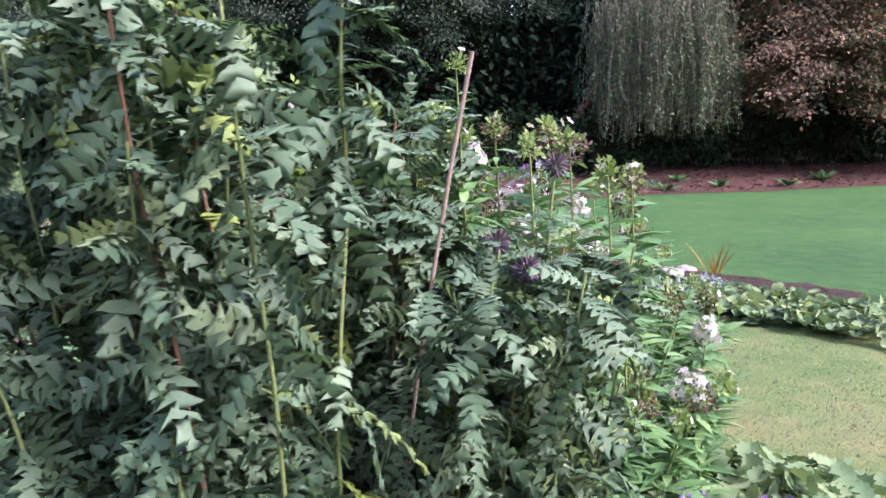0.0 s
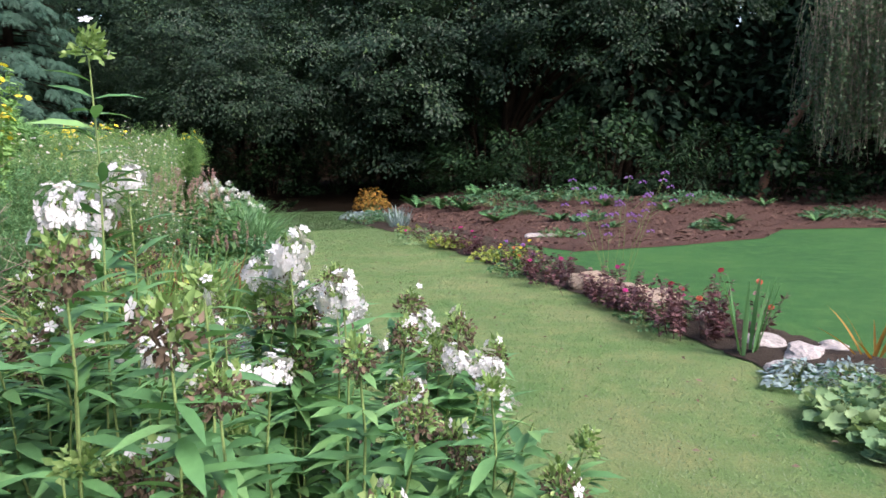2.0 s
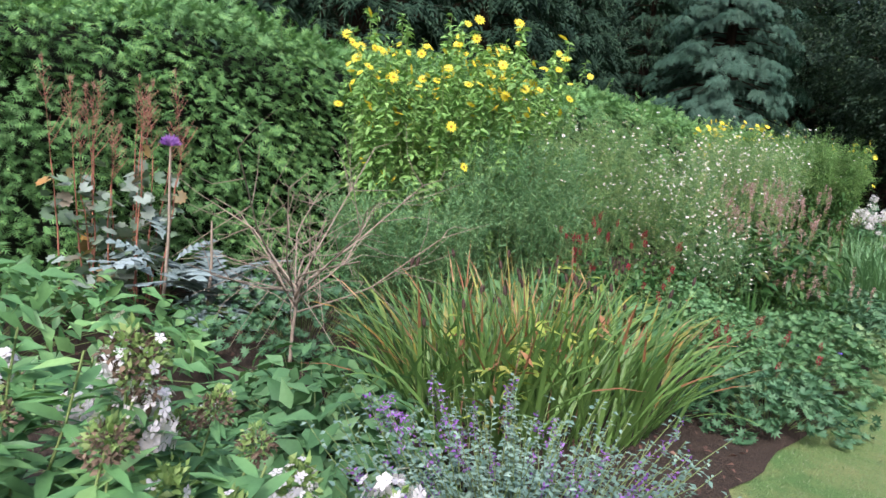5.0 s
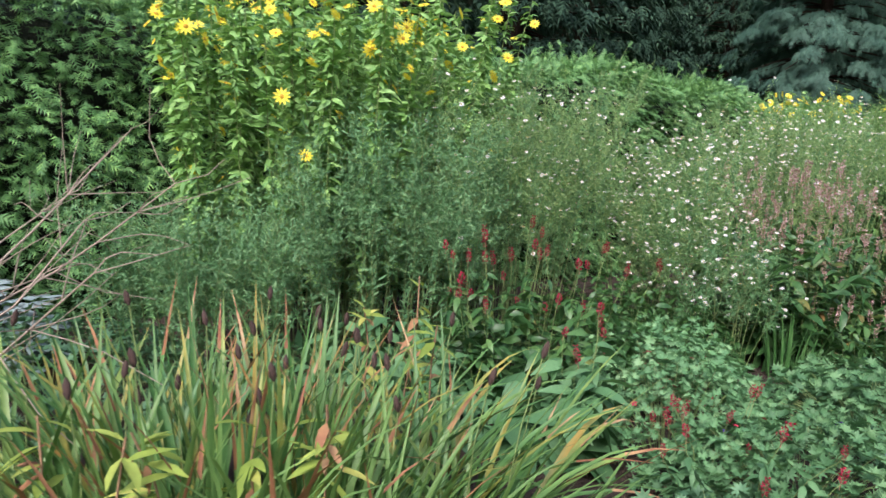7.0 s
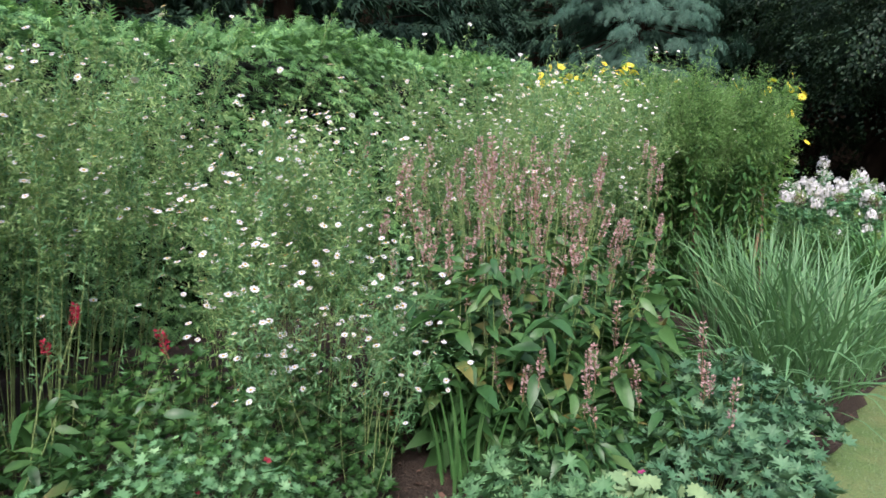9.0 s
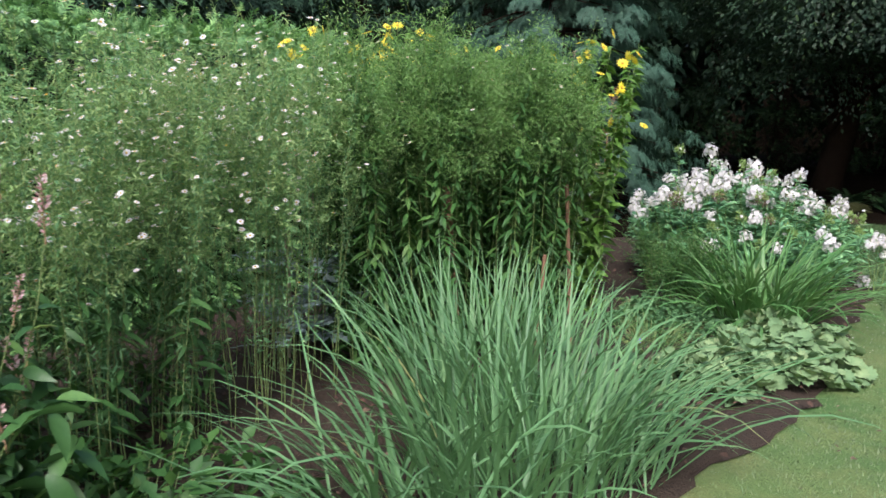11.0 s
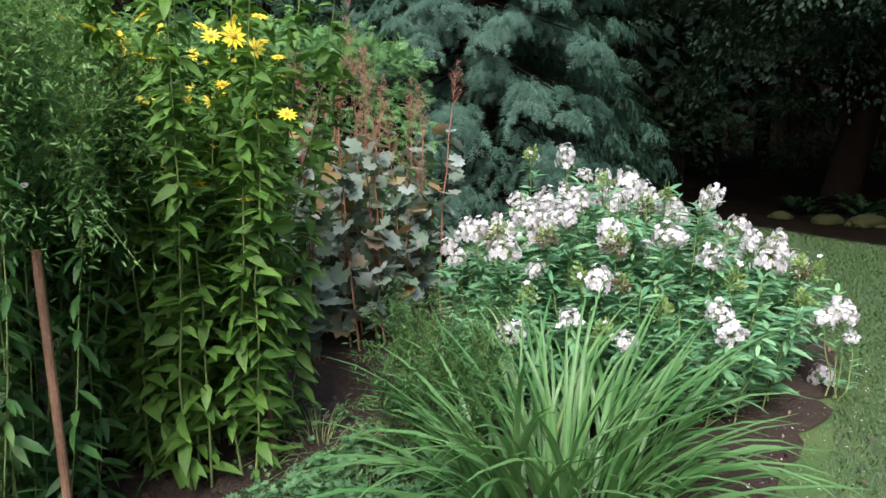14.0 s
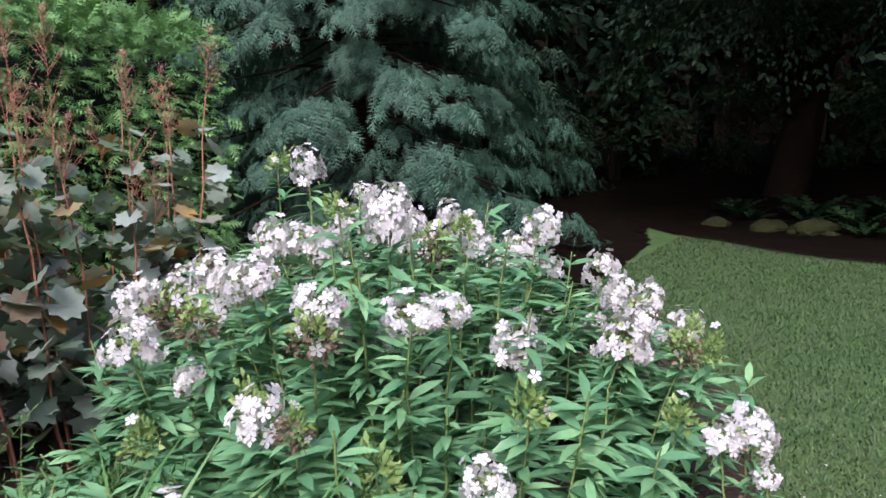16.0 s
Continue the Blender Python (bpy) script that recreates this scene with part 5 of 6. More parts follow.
def daisy_mesh(root, pts, nor, size, rng, label, o):
    v, f = scatter(S_DAISY, pts - o, np.cross(nor, rng.normal(size=nor.shape)), nor, size)
    dv, df = scatter(D_DISC, pts - o, np.cross(nor, rng.normal(size=nor.shape)), nor, size)
    part("blossom", mesh_of("blossom", [(v, f, M_WHITE), (dv, df, M_DISC)]), root, label, kind="stuff")


def aster(at, poly, n, low, high, seed, flowers, mat, label, leaf_n=90, size=0.06, lean=0.25, fuzz=0.05, tmpl=None, power=0.6, lo=0.12, twigs=14, skirt=0):
    """A cloud of fine leaves on many branching stems, with small daisies over its top."""
    rng = np.random.default_rng(seed)
    o = np.array([*at, 0.0])
    root = thing("aster", tuple(o), label, "flowers")
    base = sample_poly(poly, n, rng)
    st = fan_stems(rng, base, rng.uniform(low, high, n), lean, 8)
    p, d, t = on_stems(rng, st, twigs, 0.68 if skirt > 40 else 0.52, 0.95)
    u = np.linspace(0, 1, 5)[None, :, None]
    tip = unit(d * 0.7 + rng.normal(size=d.shape) * 0.65 + (0, 0, 0.3)) * rng.uniform(0.12, 0.36, (len(p), 1))
    tw = p[:, None] + tip[:, None] * u
    v, f = tubes(st, 0.0032, 0.0014, 3)
    v2, f2 = tubes(tw[::2, ::2], 0.0012, 0.0007, 3)
    part("stem_mass", mesh_of("stem_mass", [(v - o, f, M_STEM), (v2 - o, f2, M_STEM)]), root, kind="stuff")
    q, d, t = on_stems(rng, st, int(leaf_n * (1.8 if flowers > 200 else 1.3)), lo, 1.0, power)
    q2, d2, _ = on_stems(rng, tw, max(8, int(leaf_n / (3.2 if flowers > 200 else 4.2))), 0.05, 1.0)
    k = len(q)
    q, d = np.concatenate([q, q2]), np.concatenate([d, d2])
    q = q + rng.normal(size=q.shape) * fuzz * 0.16
    al = d * 0.5 + rng.normal(size=q.shape) * 0.7
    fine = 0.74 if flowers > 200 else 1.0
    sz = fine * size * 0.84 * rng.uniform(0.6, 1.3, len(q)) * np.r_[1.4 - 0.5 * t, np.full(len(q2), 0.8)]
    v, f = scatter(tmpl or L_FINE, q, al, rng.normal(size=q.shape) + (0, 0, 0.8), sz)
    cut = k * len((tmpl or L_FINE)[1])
    # staked stem leaves darkened for self-shadow, twig tips lightened for the sky
    ch = [(v - o, f[:cut], M_ASTERDK if skirt > 40 else mat), (v - o, f[cut:], M_STAKETIPLIT if skirt > 40 else M_ASTERTIPLIT if flowers > 200 else mat)]
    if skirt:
        # low leaves coloured for the clump's own shade
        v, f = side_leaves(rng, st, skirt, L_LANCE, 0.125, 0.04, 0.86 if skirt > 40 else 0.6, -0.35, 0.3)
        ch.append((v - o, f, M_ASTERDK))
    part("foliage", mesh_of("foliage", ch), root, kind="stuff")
    if flowers:
        w = rng.permutation(len(tw))[:flowers]
        pts = tw[w, -1] + (0, 0, 0.012)
        nor = unit(rng.normal(size=pts.shape) * 0.3 + (0.3, -0.12, 0.95))
        daisy_mesh(root, pts, nor, rng.uniform(0.011, 0.018, len(pts)), rng, "small white daisy flowers", o)


aster((-3.6, 4.0), [(-3.1, 3.6), (-3.2, 4.3), (-3.7, 4.6), (-4.0, 3.9), (-3.6, 3.5)], 60, 0.75, 1.1, 111, 0, M_ASTER, "feathery green aster not yet in flower", 70, 0.05, 0.25)
aster((-3.9, 5.1), [(-3.4, 4.6), (-3.5, 5.3), (-4.0, 5.5), (-4.3, 5.0), (-3.9, 4.5)], 60, 1.1, 1.6, 112, 0, M_ASTER, "feathery green aster before the sunflowers", 90, 0.05, 0.2)
aster((-4.6, 6.1), [(-4.0, 5.5), (-4.2, 6.1), (-4.9, 6.3), (-5.4, 6.0), (-4.8, 5.3)], 100, 1.4, 1.95, 113, 560, M_ASTER, "tall billowing green aster with its first white daisies", 110, 0.05, 0.32, lo=0.3)
aster((-4.7, 7.1), [(-4.2, 6.75), (-4.25, 7.1), (-4.9, 7.3), (-5.4, 7.1), (-4.9, 6.6)], 80, 1.0, 1.6, 114, 760, M_ASTER, "white-flowered aster full of small daisies", 85, 0.05, 0.3, lo=0.56)
aster((-5.8, 8.0), [(-5.3, 8.1), (-5.4, 8.8), (-6.1, 9.2), (-6.6, 8.6), (-6.0, 7.9)], 100, 1.35, 1.95, 115, 900, M_ASTER, "tall white-flowered aster beside the hedge", 100, 0.05, 0.25, skirt=16)
aster((-6.6, 9.3), [(-6.0, 8.9), (-6.1, 9.5), (-6.8, 9.9), (-7.4, 9.5), (-6.9, 8.8)], 80, 1.6, 2.05, 116, 560, M_ASTER, "tall pale green aster with scattered white daisies", 100, 0.05, 0.22)
aster((-4.1, 7.3), [(-3.85, 6.9), (-3.9, 7.25), (-4.2, 7.35), (-4.3, 6.95)], 18, 0.65, 0.95, 118, 130, M_ASTER, "low white aster with daisies and pinkish spent heads", 60, 0.04, 0.35, lo=0.6)
aster((-7.4, 10.6), [(-6.75, 9.85), (-6.68, 10.65), (-6.95, 11.28), (-7.6, 11.38), (-8.2, 10.7), (-7.8, 9.7)], 160, 1.6, 2.1, 117, 150, M_ASTER, "dense green staked aster, coloured dark inside and light at its lit tips, with a few white daisies", 170, 0.042, 0.12, 0.15, L_FINE, 0.5, 0.5, 24, 60)
aster((-7.6, 12.6), [(-7.45, 12.4), (-7.5, 12.8), (-8.1, 13.0), (-8.2, 12.6)], 26, 0.4, 0.65, 119, 0, M_ASTERDK, "low bushy green aster beside bare soil", 60, 0.05, 0.4)


def blade_faces(seg=7):
    return np.array([(3 * j + k, 3 * j + k + 1, 3 * j + k + 4, 3 * j + k + 3) for j in range(seg) for k in (0, 1)])


def blade_clump(name, at, poly, n, length, width, mat, seed, label, lean=(0.05, 0.5), bend=(0.2, 1.0), tips=None, push=1.0):
    rng = np.random.default_rng(seed)
    o = np.array([*at, 0.0])
    root = thing(name, tuple(o), label, "plant")
    base = sample_poly(poly, n, rng)
    d = base - base.mean(0)
    az = np.arctan2(d[:, 1], d[:, 0]) + rng.normal(size=n) * 0.8 / push
    far = np.linalg.norm(d, axis=1) / (np.linalg.norm(d, axis=1).max() + 1e-6)
    ln = rng.uniform(*length, n)
    le = lean[0] + (lean[1] - lean[0]) * far * rng.uniform(0.4, 1.3, n)
    be = rng.uniform(*bend, n) * (0.5 + 0.7 * far)
    b = np.c_[base, np.full(n, 0.0)]
    w = rng.uniform(*width, n)
    v, f = blades(b, az, le, ln, w, be, 7)
    dry = rng.random(n) < 0.2
    # the blades next to the lawn one by one, the rest joined
    order = np.argsort(-base[:, 0])
    single, rest = order[:260], order[260:]
    vb, fb = v.reshape(n, -1, 3) - o, blade_faces()
    dryset = dry if tips else np.zeros(n, bool)
    for k in single:
        c = [(vb[k], fb[:10], mat), (vb[k], fb[10:], tips)] if dryset[k] else [(vb[k], fb, mat)]
        part("leaf", mesh_of("leaf", c), root)
    if len(rest):
        r4 = (fb[None] + vb.shape[1] * np.arange(len(rest))[:, None, None])
        vr, dr = vb[rest].reshape(-1, 3), dryset[rest]
        c = [(vr, r4[~dr].reshape(-1, 4), mat)]
        if dr.any():
            c += [(vr, r4[dr][:, :10].reshape(-1, 4), mat), (vr, r4[dr][:, 10:].reshape(-1, 4), tips)]
        part("leaf_mass", mesh_of("leaf_mass", c), root, kind="stuff")
    return root, rng, o


def seed_stalks(root, rng, o, poly, n, low, high):
    pod = mesh_of("seed_head", [(np.array([(0.011 * math.cos(a) * r, 0.011 * math.sin(a) * r, z) for z, r in ((0, 0.3), (0.015, 1), (0.04, 0.85), (0.055, 0.15)) for a in np.linspace(0, 2 * np.pi, 6, endpoint=False)]),
                                np.array([(r * 6 + k, r * 6 + (k + 1) % 6, (r + 1) * 6 + (k + 1) % 6, (r + 1) * 6 + k) for r in range(3) for k in range(6)]), M_SEED)])
    base = sample_poly(poly, n, rng)
    st = fan_stems(rng, base, rng.uniform(low, high, n), 0.15, 5)
    for s in st:
        v, f = tubes(s[None] - o, 0.003, 0.002, 4)
        stalk = part("stalk", mesh_of("stalk", [(v, f, M_STEM)]), root)
        part("seed_head", pod, stalk, "dark seed head", at=tuple(s[-1] - o), turn=tuple(rng.uniform(-0.3, 0.3, 3)))


IRIS_POLY = [(-1.15, 3.85), (-1.25, 4.7), (-1.6, 5.3), (-2.1, 5.35), (-2.4, 4.7), (-2.2, 3.9), (-1.7, 3.6)]
r_, g_, o_ = blade_clump("siberian_iris", (-1.7, 4.4), IRIS_POLY, 620, (0.65, 1.0), (0.018, 0.032), M_IRIS, 121, "wide clump of iris blades turning yellow and brown", (0.03, 0.75), (0.05, 1.4), M_IRISTIP, 0.7)
seed_stalks(r_, g_, o_, IRIS_POLY, 34, 0.6, 0.85)
blade_clump("daylily", (-5.0, 10.3), [(-4.45, 9.6), (-4.75, 10.3), (-5.2, 11.05), (-5.6, 10.9), (-5.4, 10.1), (-4.9, 9.4)], 520, (0.55, 1.15), (0.011, 0.022), M_DAYLILY, 122, "grey-green arching daylily leaves by the lawn", (0.05, 0.95), (0.5, 2.3), push=0.7)
blade_clump("daylily", (-5.5, 10.5), [(-5.5, 9.9), (-5.4, 10.5), (-5.9, 10.9), (-6.2, 10.2)], 200, (0.75, 1.05), (0.012, 0.021), M_DAYLILY, 123, "upright grey-green sword leaves among the daylilies", (0.04, 0.5), (0.2, 1.2))
blade_clump("daylily", (-7.25, 13.0), [(-6.95, 12.75), (-6.95, 13.2), (-7.3, 13.5), (-7.65, 13.2), (-7.5, 12.7)], 340, (0.6, 1.0), (0.018, 0.03), M_DAYLILY2, 124, "fresh green daylily clump arching over its neighbours", (0.1, 1.0), (0.7, 2.0))
blade_clump("daylily", (-4.35, 7.2), [(-3.95, 7.6), (-4.1, 7.9), (-4.3, 7.8), (-4.2, 7.5)], 46, (0.4, 0.6), (0.016, 0.026), M_DAYLILY2, 125, "small tuft of upright green strap leaves", (0.02, 0.3), (0.1, 0.6))


def mound(name, at, radii, height, n, tmpl, size, mat, seed, label, flowers=None, n_flowers=0, flower_size=0.02, tilt=0.45, category="plant", fill=0.25, dense=1.75):
    """A low dome of stalked leaves."""
    rng = np.random.default_rng(seed)
    o = np.array([*at, 0.0])
    root = thing(name, (*at, float(bank(*at))), label, category)
    n = int(n * dense)
    a, r = rng.uniform(0, 2 * np.pi, n), np.sqrt(rng.random(n))
    wob = 1 + 0.18 * np.sin(3 * a + seed) + 0.1 * np.sin(7 * a)
    x, y = radii[0] * r * np.cos(a) * wob, radii[1] * r * np.sin(a) * wob
    z = height * (1 - 0.75 * r ** 2.2) * rng.uniform(1 - fill * 2.2, 1.08, n) + 0.02 + 0.05 * np.sin(x * 9 + seed) * np.cos(y * 8)
    z = np.maximum(z, 0.04)
    p = np.stack([x, y, z], 1)
    out = np.stack([np.cos(a), np.sin(a), np.zeros(n)], 1)
    nor = out * (tilt * r[:, None]) + np.array([0.08, -0.05, 0.8]) + rng.normal(size=p.shape) * 0.28
    sz = size * 0.7 * rng.uniform(0.6, 1.2, n)
    al = out + rng.normal(size=p.shape) * 0.6 - np.array([0, 0, 0.1])
    v, f = scatter(tmpl, p, al, nor, sz)
    v[:, 2] = np.maximum(v[:, 2], 0.03)
    part("foliage", mesh_of("foliage", [(v, f, mat)]), root, kind="stuff")
    k = rng.permutation(n)[: min(n, 110)]
    foot = np.stack([x[k] * 0.35, y[k] * 0.35, np.full(len(k), 0.01)], 1)
    u = np.linspace(0, 1, 4)[None, :, None]
    st = foot[:, None] + (p[k] - foot)[:, None] * u + np.array([0, 0, 0.04]) * np.sin(np.pi * u)
    v, f = tubes(st, 0.0025, 0.0018, 3)
    part("stalk_mass", mesh_of("stalk_mass", [(v, f, M_STEM)]), root, kind="stuff")
    if n_flowers:
        q = p[rng.permutation(n)[:n_flowers]] + (0.03, -0.02, 0.06)
        fm = mesh_of("flower", [(*scatter(S_FLORET, np.zeros((1, 3)), np.array([[0, 1.0, 0]]), np.array([[0, 0, 1.0]]), [flower_size]), flowers)])
        for c in q:
            part("flower", fm, root, at=tuple(c), turn=(rng.uniform(0, 0.8), rng.uniform(0, 0.7), rng.uniform(0, 6)))
    return root


mound("geranium", (-1.75, 6.05), (0.36, 0.55), 0.33, 420, L_PALM, 0.12, M_GERANB, 131, "blue-green cut-leaved geranium at the lawn's edge")
mound("geranium", (-2.45, 6.75), (0.5, 0.6), 0.36, 620, L_PALM, 0.11, M_GERAN, 132, "spreading green cut-leaved geranium with a blue flower", M_BLUE, 3, 0.024)
mound("geranium", (-3.15, 7.55), (0.5, 0.6), 0.36, 620, L_PALM, 0.11, M_GERAN, 133, "pale green cut-leaved geranium with blue flowers", M_BLUE, 3, 0.024)
mound("geranium", (-3.75, 8.55), (0.42, 0.5), 0.34, 480, L_PALM, 0.12, M_GERANB, 134, "blue-green geranium with a magenta flower", M_MAGENTA, 2, 0.02)
mound("geranium", (-4.15, 9.0), (0.4, 0.4), 0.42, 380, L_PALM, 0.13, M_GERANB, 135, "blue-green geranium between persicaria and daylilies")
mound("ladys_mantle", (-3.35, 8.1), (0.35, 0.4), 0.24, 260, L_ROUND, 0.11, M_MANTLE, 136, "low pale scalloped leaves at the front of the bed")
mound("ladys_mantle", (-6.6, 12.75), (0.34, 0.3), 0.22, 210, L_ROUND, 0.145, M_MANTLE, 130, "pale scalloped leaves before the daylilies")
mound("ladys_mantle", (-6.25, 12.3), (0.36, 0.48), 0.23, 340, L_ROUND, 0.145, M_MANTLE, 137, "broad mat of pale scalloped leaves by the lawn")
mound("ladys_mantle", (-6.2, 11.72), (0.3, 0.32), 0.2, 190, L_ROUND, 0.13, M_MANTLE, 138, "pale scalloped leaves between daylilies and soil")
mound("ladys_mantle", (2.0, 0.95), (0.42, 0.5), 0.22, 260, L_ROUND, 0.16, M_MANTLE, 139, "yellowing scalloped leaves spilling on the lawn")
mound("wild_geranium", (-2.95, 6.35), (0.6, 0.55), 0.58, 800, L_PALM, 0.075, M_ASTER, 140, "bushy green plant dotted with small red flowers", M_RED, 30, 0.016, category="plant")
mound("geranium", (-3.65, 7.8), (0.42, 0.35), 0.3, 380, L_PALM, 0.11, M_GERAN, 156, "green cut-leaved geranium before the persicaria")
mound("wild_geranium", (-3.65, 6.6), (0.55, 0.5), 0.5, 800, L_PALM, 0.07, M_ASTER, 157, "bushy green plant with small red flowers under the aster", M_RED, 16, 0.016, category="plant")
mound("ground_cover", (-3.25, 4.95), (0.55, 0.65), 0.5, 420, L_OVATE, 0.16, M_GERAN, 158, "mixed green leaves behind the iris blades")
mound("lungwort", (-1.45, 3.2), (0.6, 0.5), 0.42, 300, L_OVATE, 0.2, M_GERAN, 149, "broad green leaves beside the iris")
mound("lungwort", (-0.9, 3.2), (0.5, 0.45), 0.36, 260, L_OVATE, 0.2, M_GERAN, 141, "broad mixed green leaves between phlox and iris")
mound("ground_cover", (-8.05, 12.15), (0.5, 0.4), 0.10, 160, L_PALM, 0.05, M_GERAN, 142, "sparse low weeds on the bare soil")
mound("ground_cover", (-6.9, 11.9), (0.35, 0.35), 0.28, 220, L_NARROW, 0.1, M_ASTERDK, 143, "low green leaves with a violet-blue flower", M_BLUE, 1, 0.028)
mound("ground_cover", (-7.35, 12.3), (0.5, 0.45), 0.2, 700, L_PALM, 0.08, M_GERAN, 150, "small green seedlings on the bare soil")
mound("ground_cover", (-3.2, 3.3), (0.9, 0.8), 0.45, 600, L_PALM, 0.12, M_GERANB, 144, "blue-green leaves beneath the dry shrub")
mound("ground_cover", (-4.9, 8.9), (0.8, 0.6), 0.4, 700, L_DIAM, 0.11, M_ASTERDK, 145, "mixed green leaves filling the bed")
mound("ground_cover", (-4.2, 6.6), (0.75, 0.8), 0.6, 1500, L_PALM, 0.085, M_ASTERDK, 146, "green leaves under the asters, coloured dark for the shade there")
mound("ground_cover", (-0.4, 1.0), (1.0, 1.3), 0.45, 400, L_LANCE, 0.2, M_PHLOX, 147, "mixed leaves at the back of the bed")
mound("ground_cover", (-2.4, 1.3), (1.3, 1.3), 0.6, 800, L_OVATE, 0.2, M_PHLOX, 148, "tangle of green leaves before the hedge")


def catmint(at, radii, h, n, seed, label, spikes):
    rng = np.random.default_rng(seed)
    o = np.array([*at, 0.0])
    root = thing("catmint", tuple(o), label, "flowers")
    a, r = rng.uniform(0, 2 * np.pi, n), np.sqrt(rng.random(n))
    base = np.stack([at[0] + radii[0] * 0.55 * r * np.cos(a), at[1] + radii[1] * 0.55 * r * np.sin(a)], 1)
    st = fan_stems(rng, base, rng.uniform(0.65, 1.0, n) * h, 0.9, 6, 0.5)
    v, f = tubes(st, 0.003, 0.0015, 3)
    lv, lf = side_leaves(rng, st, 34, L_SMALL, 0.042, 0.1, 1.0, 0.3, 0.4)
    part("stem_mass", mesh_of("stem_mass", [(v - o, f, M_STEM)]), root, kind="stuff")
    part("foliage", mesh_of("foliage", [(lv - o, lf, M_CATMINT)]), root, kind="stuff")
    k = rng.permutation(n)[:spikes]
    p, d, t = on_stems(rng, st[k], 26, 0.72, 1.0)
    p = p + rng.normal(size=p.shape) * 0.008
    v, f = scatter(L_SMALL, p, rng.normal(size=p.shape), rng.normal(size=p.shape), rng.uniform(0.012, 0.022, len(p)))
    part("blossom", mesh_of("blossom", [(v - o, f, M_PURPLE)]), root, "lavender-blue flower spikes", kind="stuff")


catmint((-0.4, 3.85), (0.75, 0.8), 0.52, 250, 151, "grey-leaved catmint with lavender-blue spikes", 52)
catmint((1.7, 0.35), (0.3, 0.35), 0.35, 80, 152, "low catmint with violet flower spikes by the lawn", 40)


def yellow_lily(at, n, h, seed, label):
    rng = np.random.default_rng(seed)
    o = np.array([*at, 0.0])
    root = thing("lily", tuple(o), label, "plant")
    st = fan_stems(rng, np.array(at) + rng.normal(size=(n, 2)) * 0.12, rng.uniform(0.7, 1.0, n) * h, 0.2, 6)
    for s in st:
        v, f = tubes(s[None] - o, 0.005, 0.003, 5)
        part("stem", mesh_of("stem", [(v, f, M_BROWNSTEM)]), root)
    v, f = side_leaves(rng, st, 16, L_LANCE, 0.15, 0.3, 1.0, 0.1, 0.2)
    v2, f2 = side_leaves(rng, st, 3, L_LANCE, 0.12, 0.6, 1.0, -0.1, 0.2)
    part("foliage", mesh_of("foliage", [(v - o, f, M_LIME), (v2 - o, f2, M_IRISTIP)]), root, kind="stuff")


yellow_lily((-1.35, 4.05), 4, 0.75, 221, "dying lily with yellow and buff leaves")
yellow_lily((-1.6, 4.55), 4, 0.85, 222, "yellowing lily among the iris blades")
yellow_lily((-2.4, 5.0), 3, 0.98, 223, "tall yellow-leaved lily behind the iris")


# ---- persicaria, plume poppy, cardoon and dry shrub ----
def spike_mesh(mat, n, length, r, seed, gap=0.0):
    rng = np.random.default_rng(seed)
    t = rng.random(n)
    a = rng.uniform(0, 2 * np.pi, n)
    rr = r * np.sin(np.pi * np.clip(t * 0.92 + 0.06, 0, 1)) ** 0.5
    p = np.stack([rr * np.cos(a), rr * np.sin(a), t * length], 1) + rng.normal(size=(n, 3)) * r * 0.15
    d = np.stack([np.cos(a), np.sin(a), np.full(n, 0.6)], 1)
    st = np.array([[(0, 0, z) for z in np.linspace(-0.02, length, 4)]])
    v, f = tubes(st, 0.002, 0.001, 3)
    return mesh_of("flower_spike", [(*scatter(L_DIAM, p, d, rng.normal(size=p.shape), rng.uniform(0.009, 0.015, n)), mat), (v, f, M_BROWNSTEM)])


PINK = [spike_mesh(M_PINK, 70, l, 0.006, 160 + k) for k, l in enumerate((0.10, 0.14, 0.18))]
RED = [spike_mesh(M_RED, 50, l * 0.8, 0.006, 165 + k) for k, l in enumerate((0.06, 0.09))]


def persicaria(at, poly, n, low, high, leaf_h, leaves, leaf_size, variants, seed, label, spike_label, lean=0.25, mat=None):
    rng = np.random.default_rng(seed)
    o = np.array([*at, 0.0])
    root = thing("persicaria", tuple(o), label, "flowers")
    st = fan_stems(rng, sample_poly(poly, n, rng), rng.uniform(low, high, n), lean, 7)
    v, f = tubes(st, 0.0028, 0.0015, 4)
    part("stem_mass", mesh_of("stem_mass", [(v - o, f, M_STEM)]), root, kind="stuff")
    b2 = fan_stems(rng, sample_poly(poly, leaves // 8, rng), rng.uniform(0.5, 1.0, leaves // 8) * leaf_h, 0.45, 6)
    v, f = side_leaves(rng, b2, 8, L_BROAD if leaf_size > 0.25 else L_DOCK, leaf_size, 0.2, 1.0, 0.0, 0.25, 1.0, 0.45)
    v[:, 2] = np.maximum(v[:, 2], 0.03)
    v2, f2 = side_leaves(rng, st, 20, L_DOCK, leaf_size * 0.72, 0.2, 0.84, 0.1, 0.45, 1.0, 0.45)
    part("foliage", mesh_of("foliage", [(v - o, f, mat or M_PERS), (v2 - o, f2, mat or M_PERS)]), root, kind="stuff")
    for s in st:
        k = rng.uniform(0.8, 1.3)
        part("flower_spike", variants[int(rng.integers(len(variants)))], root, spike_label, at=tuple(s[-1] - o), turn=(rng.uniform(-0.25, 0.25), rng.uniform(-0.25, 0.25), 0), scale=(k, k, k))


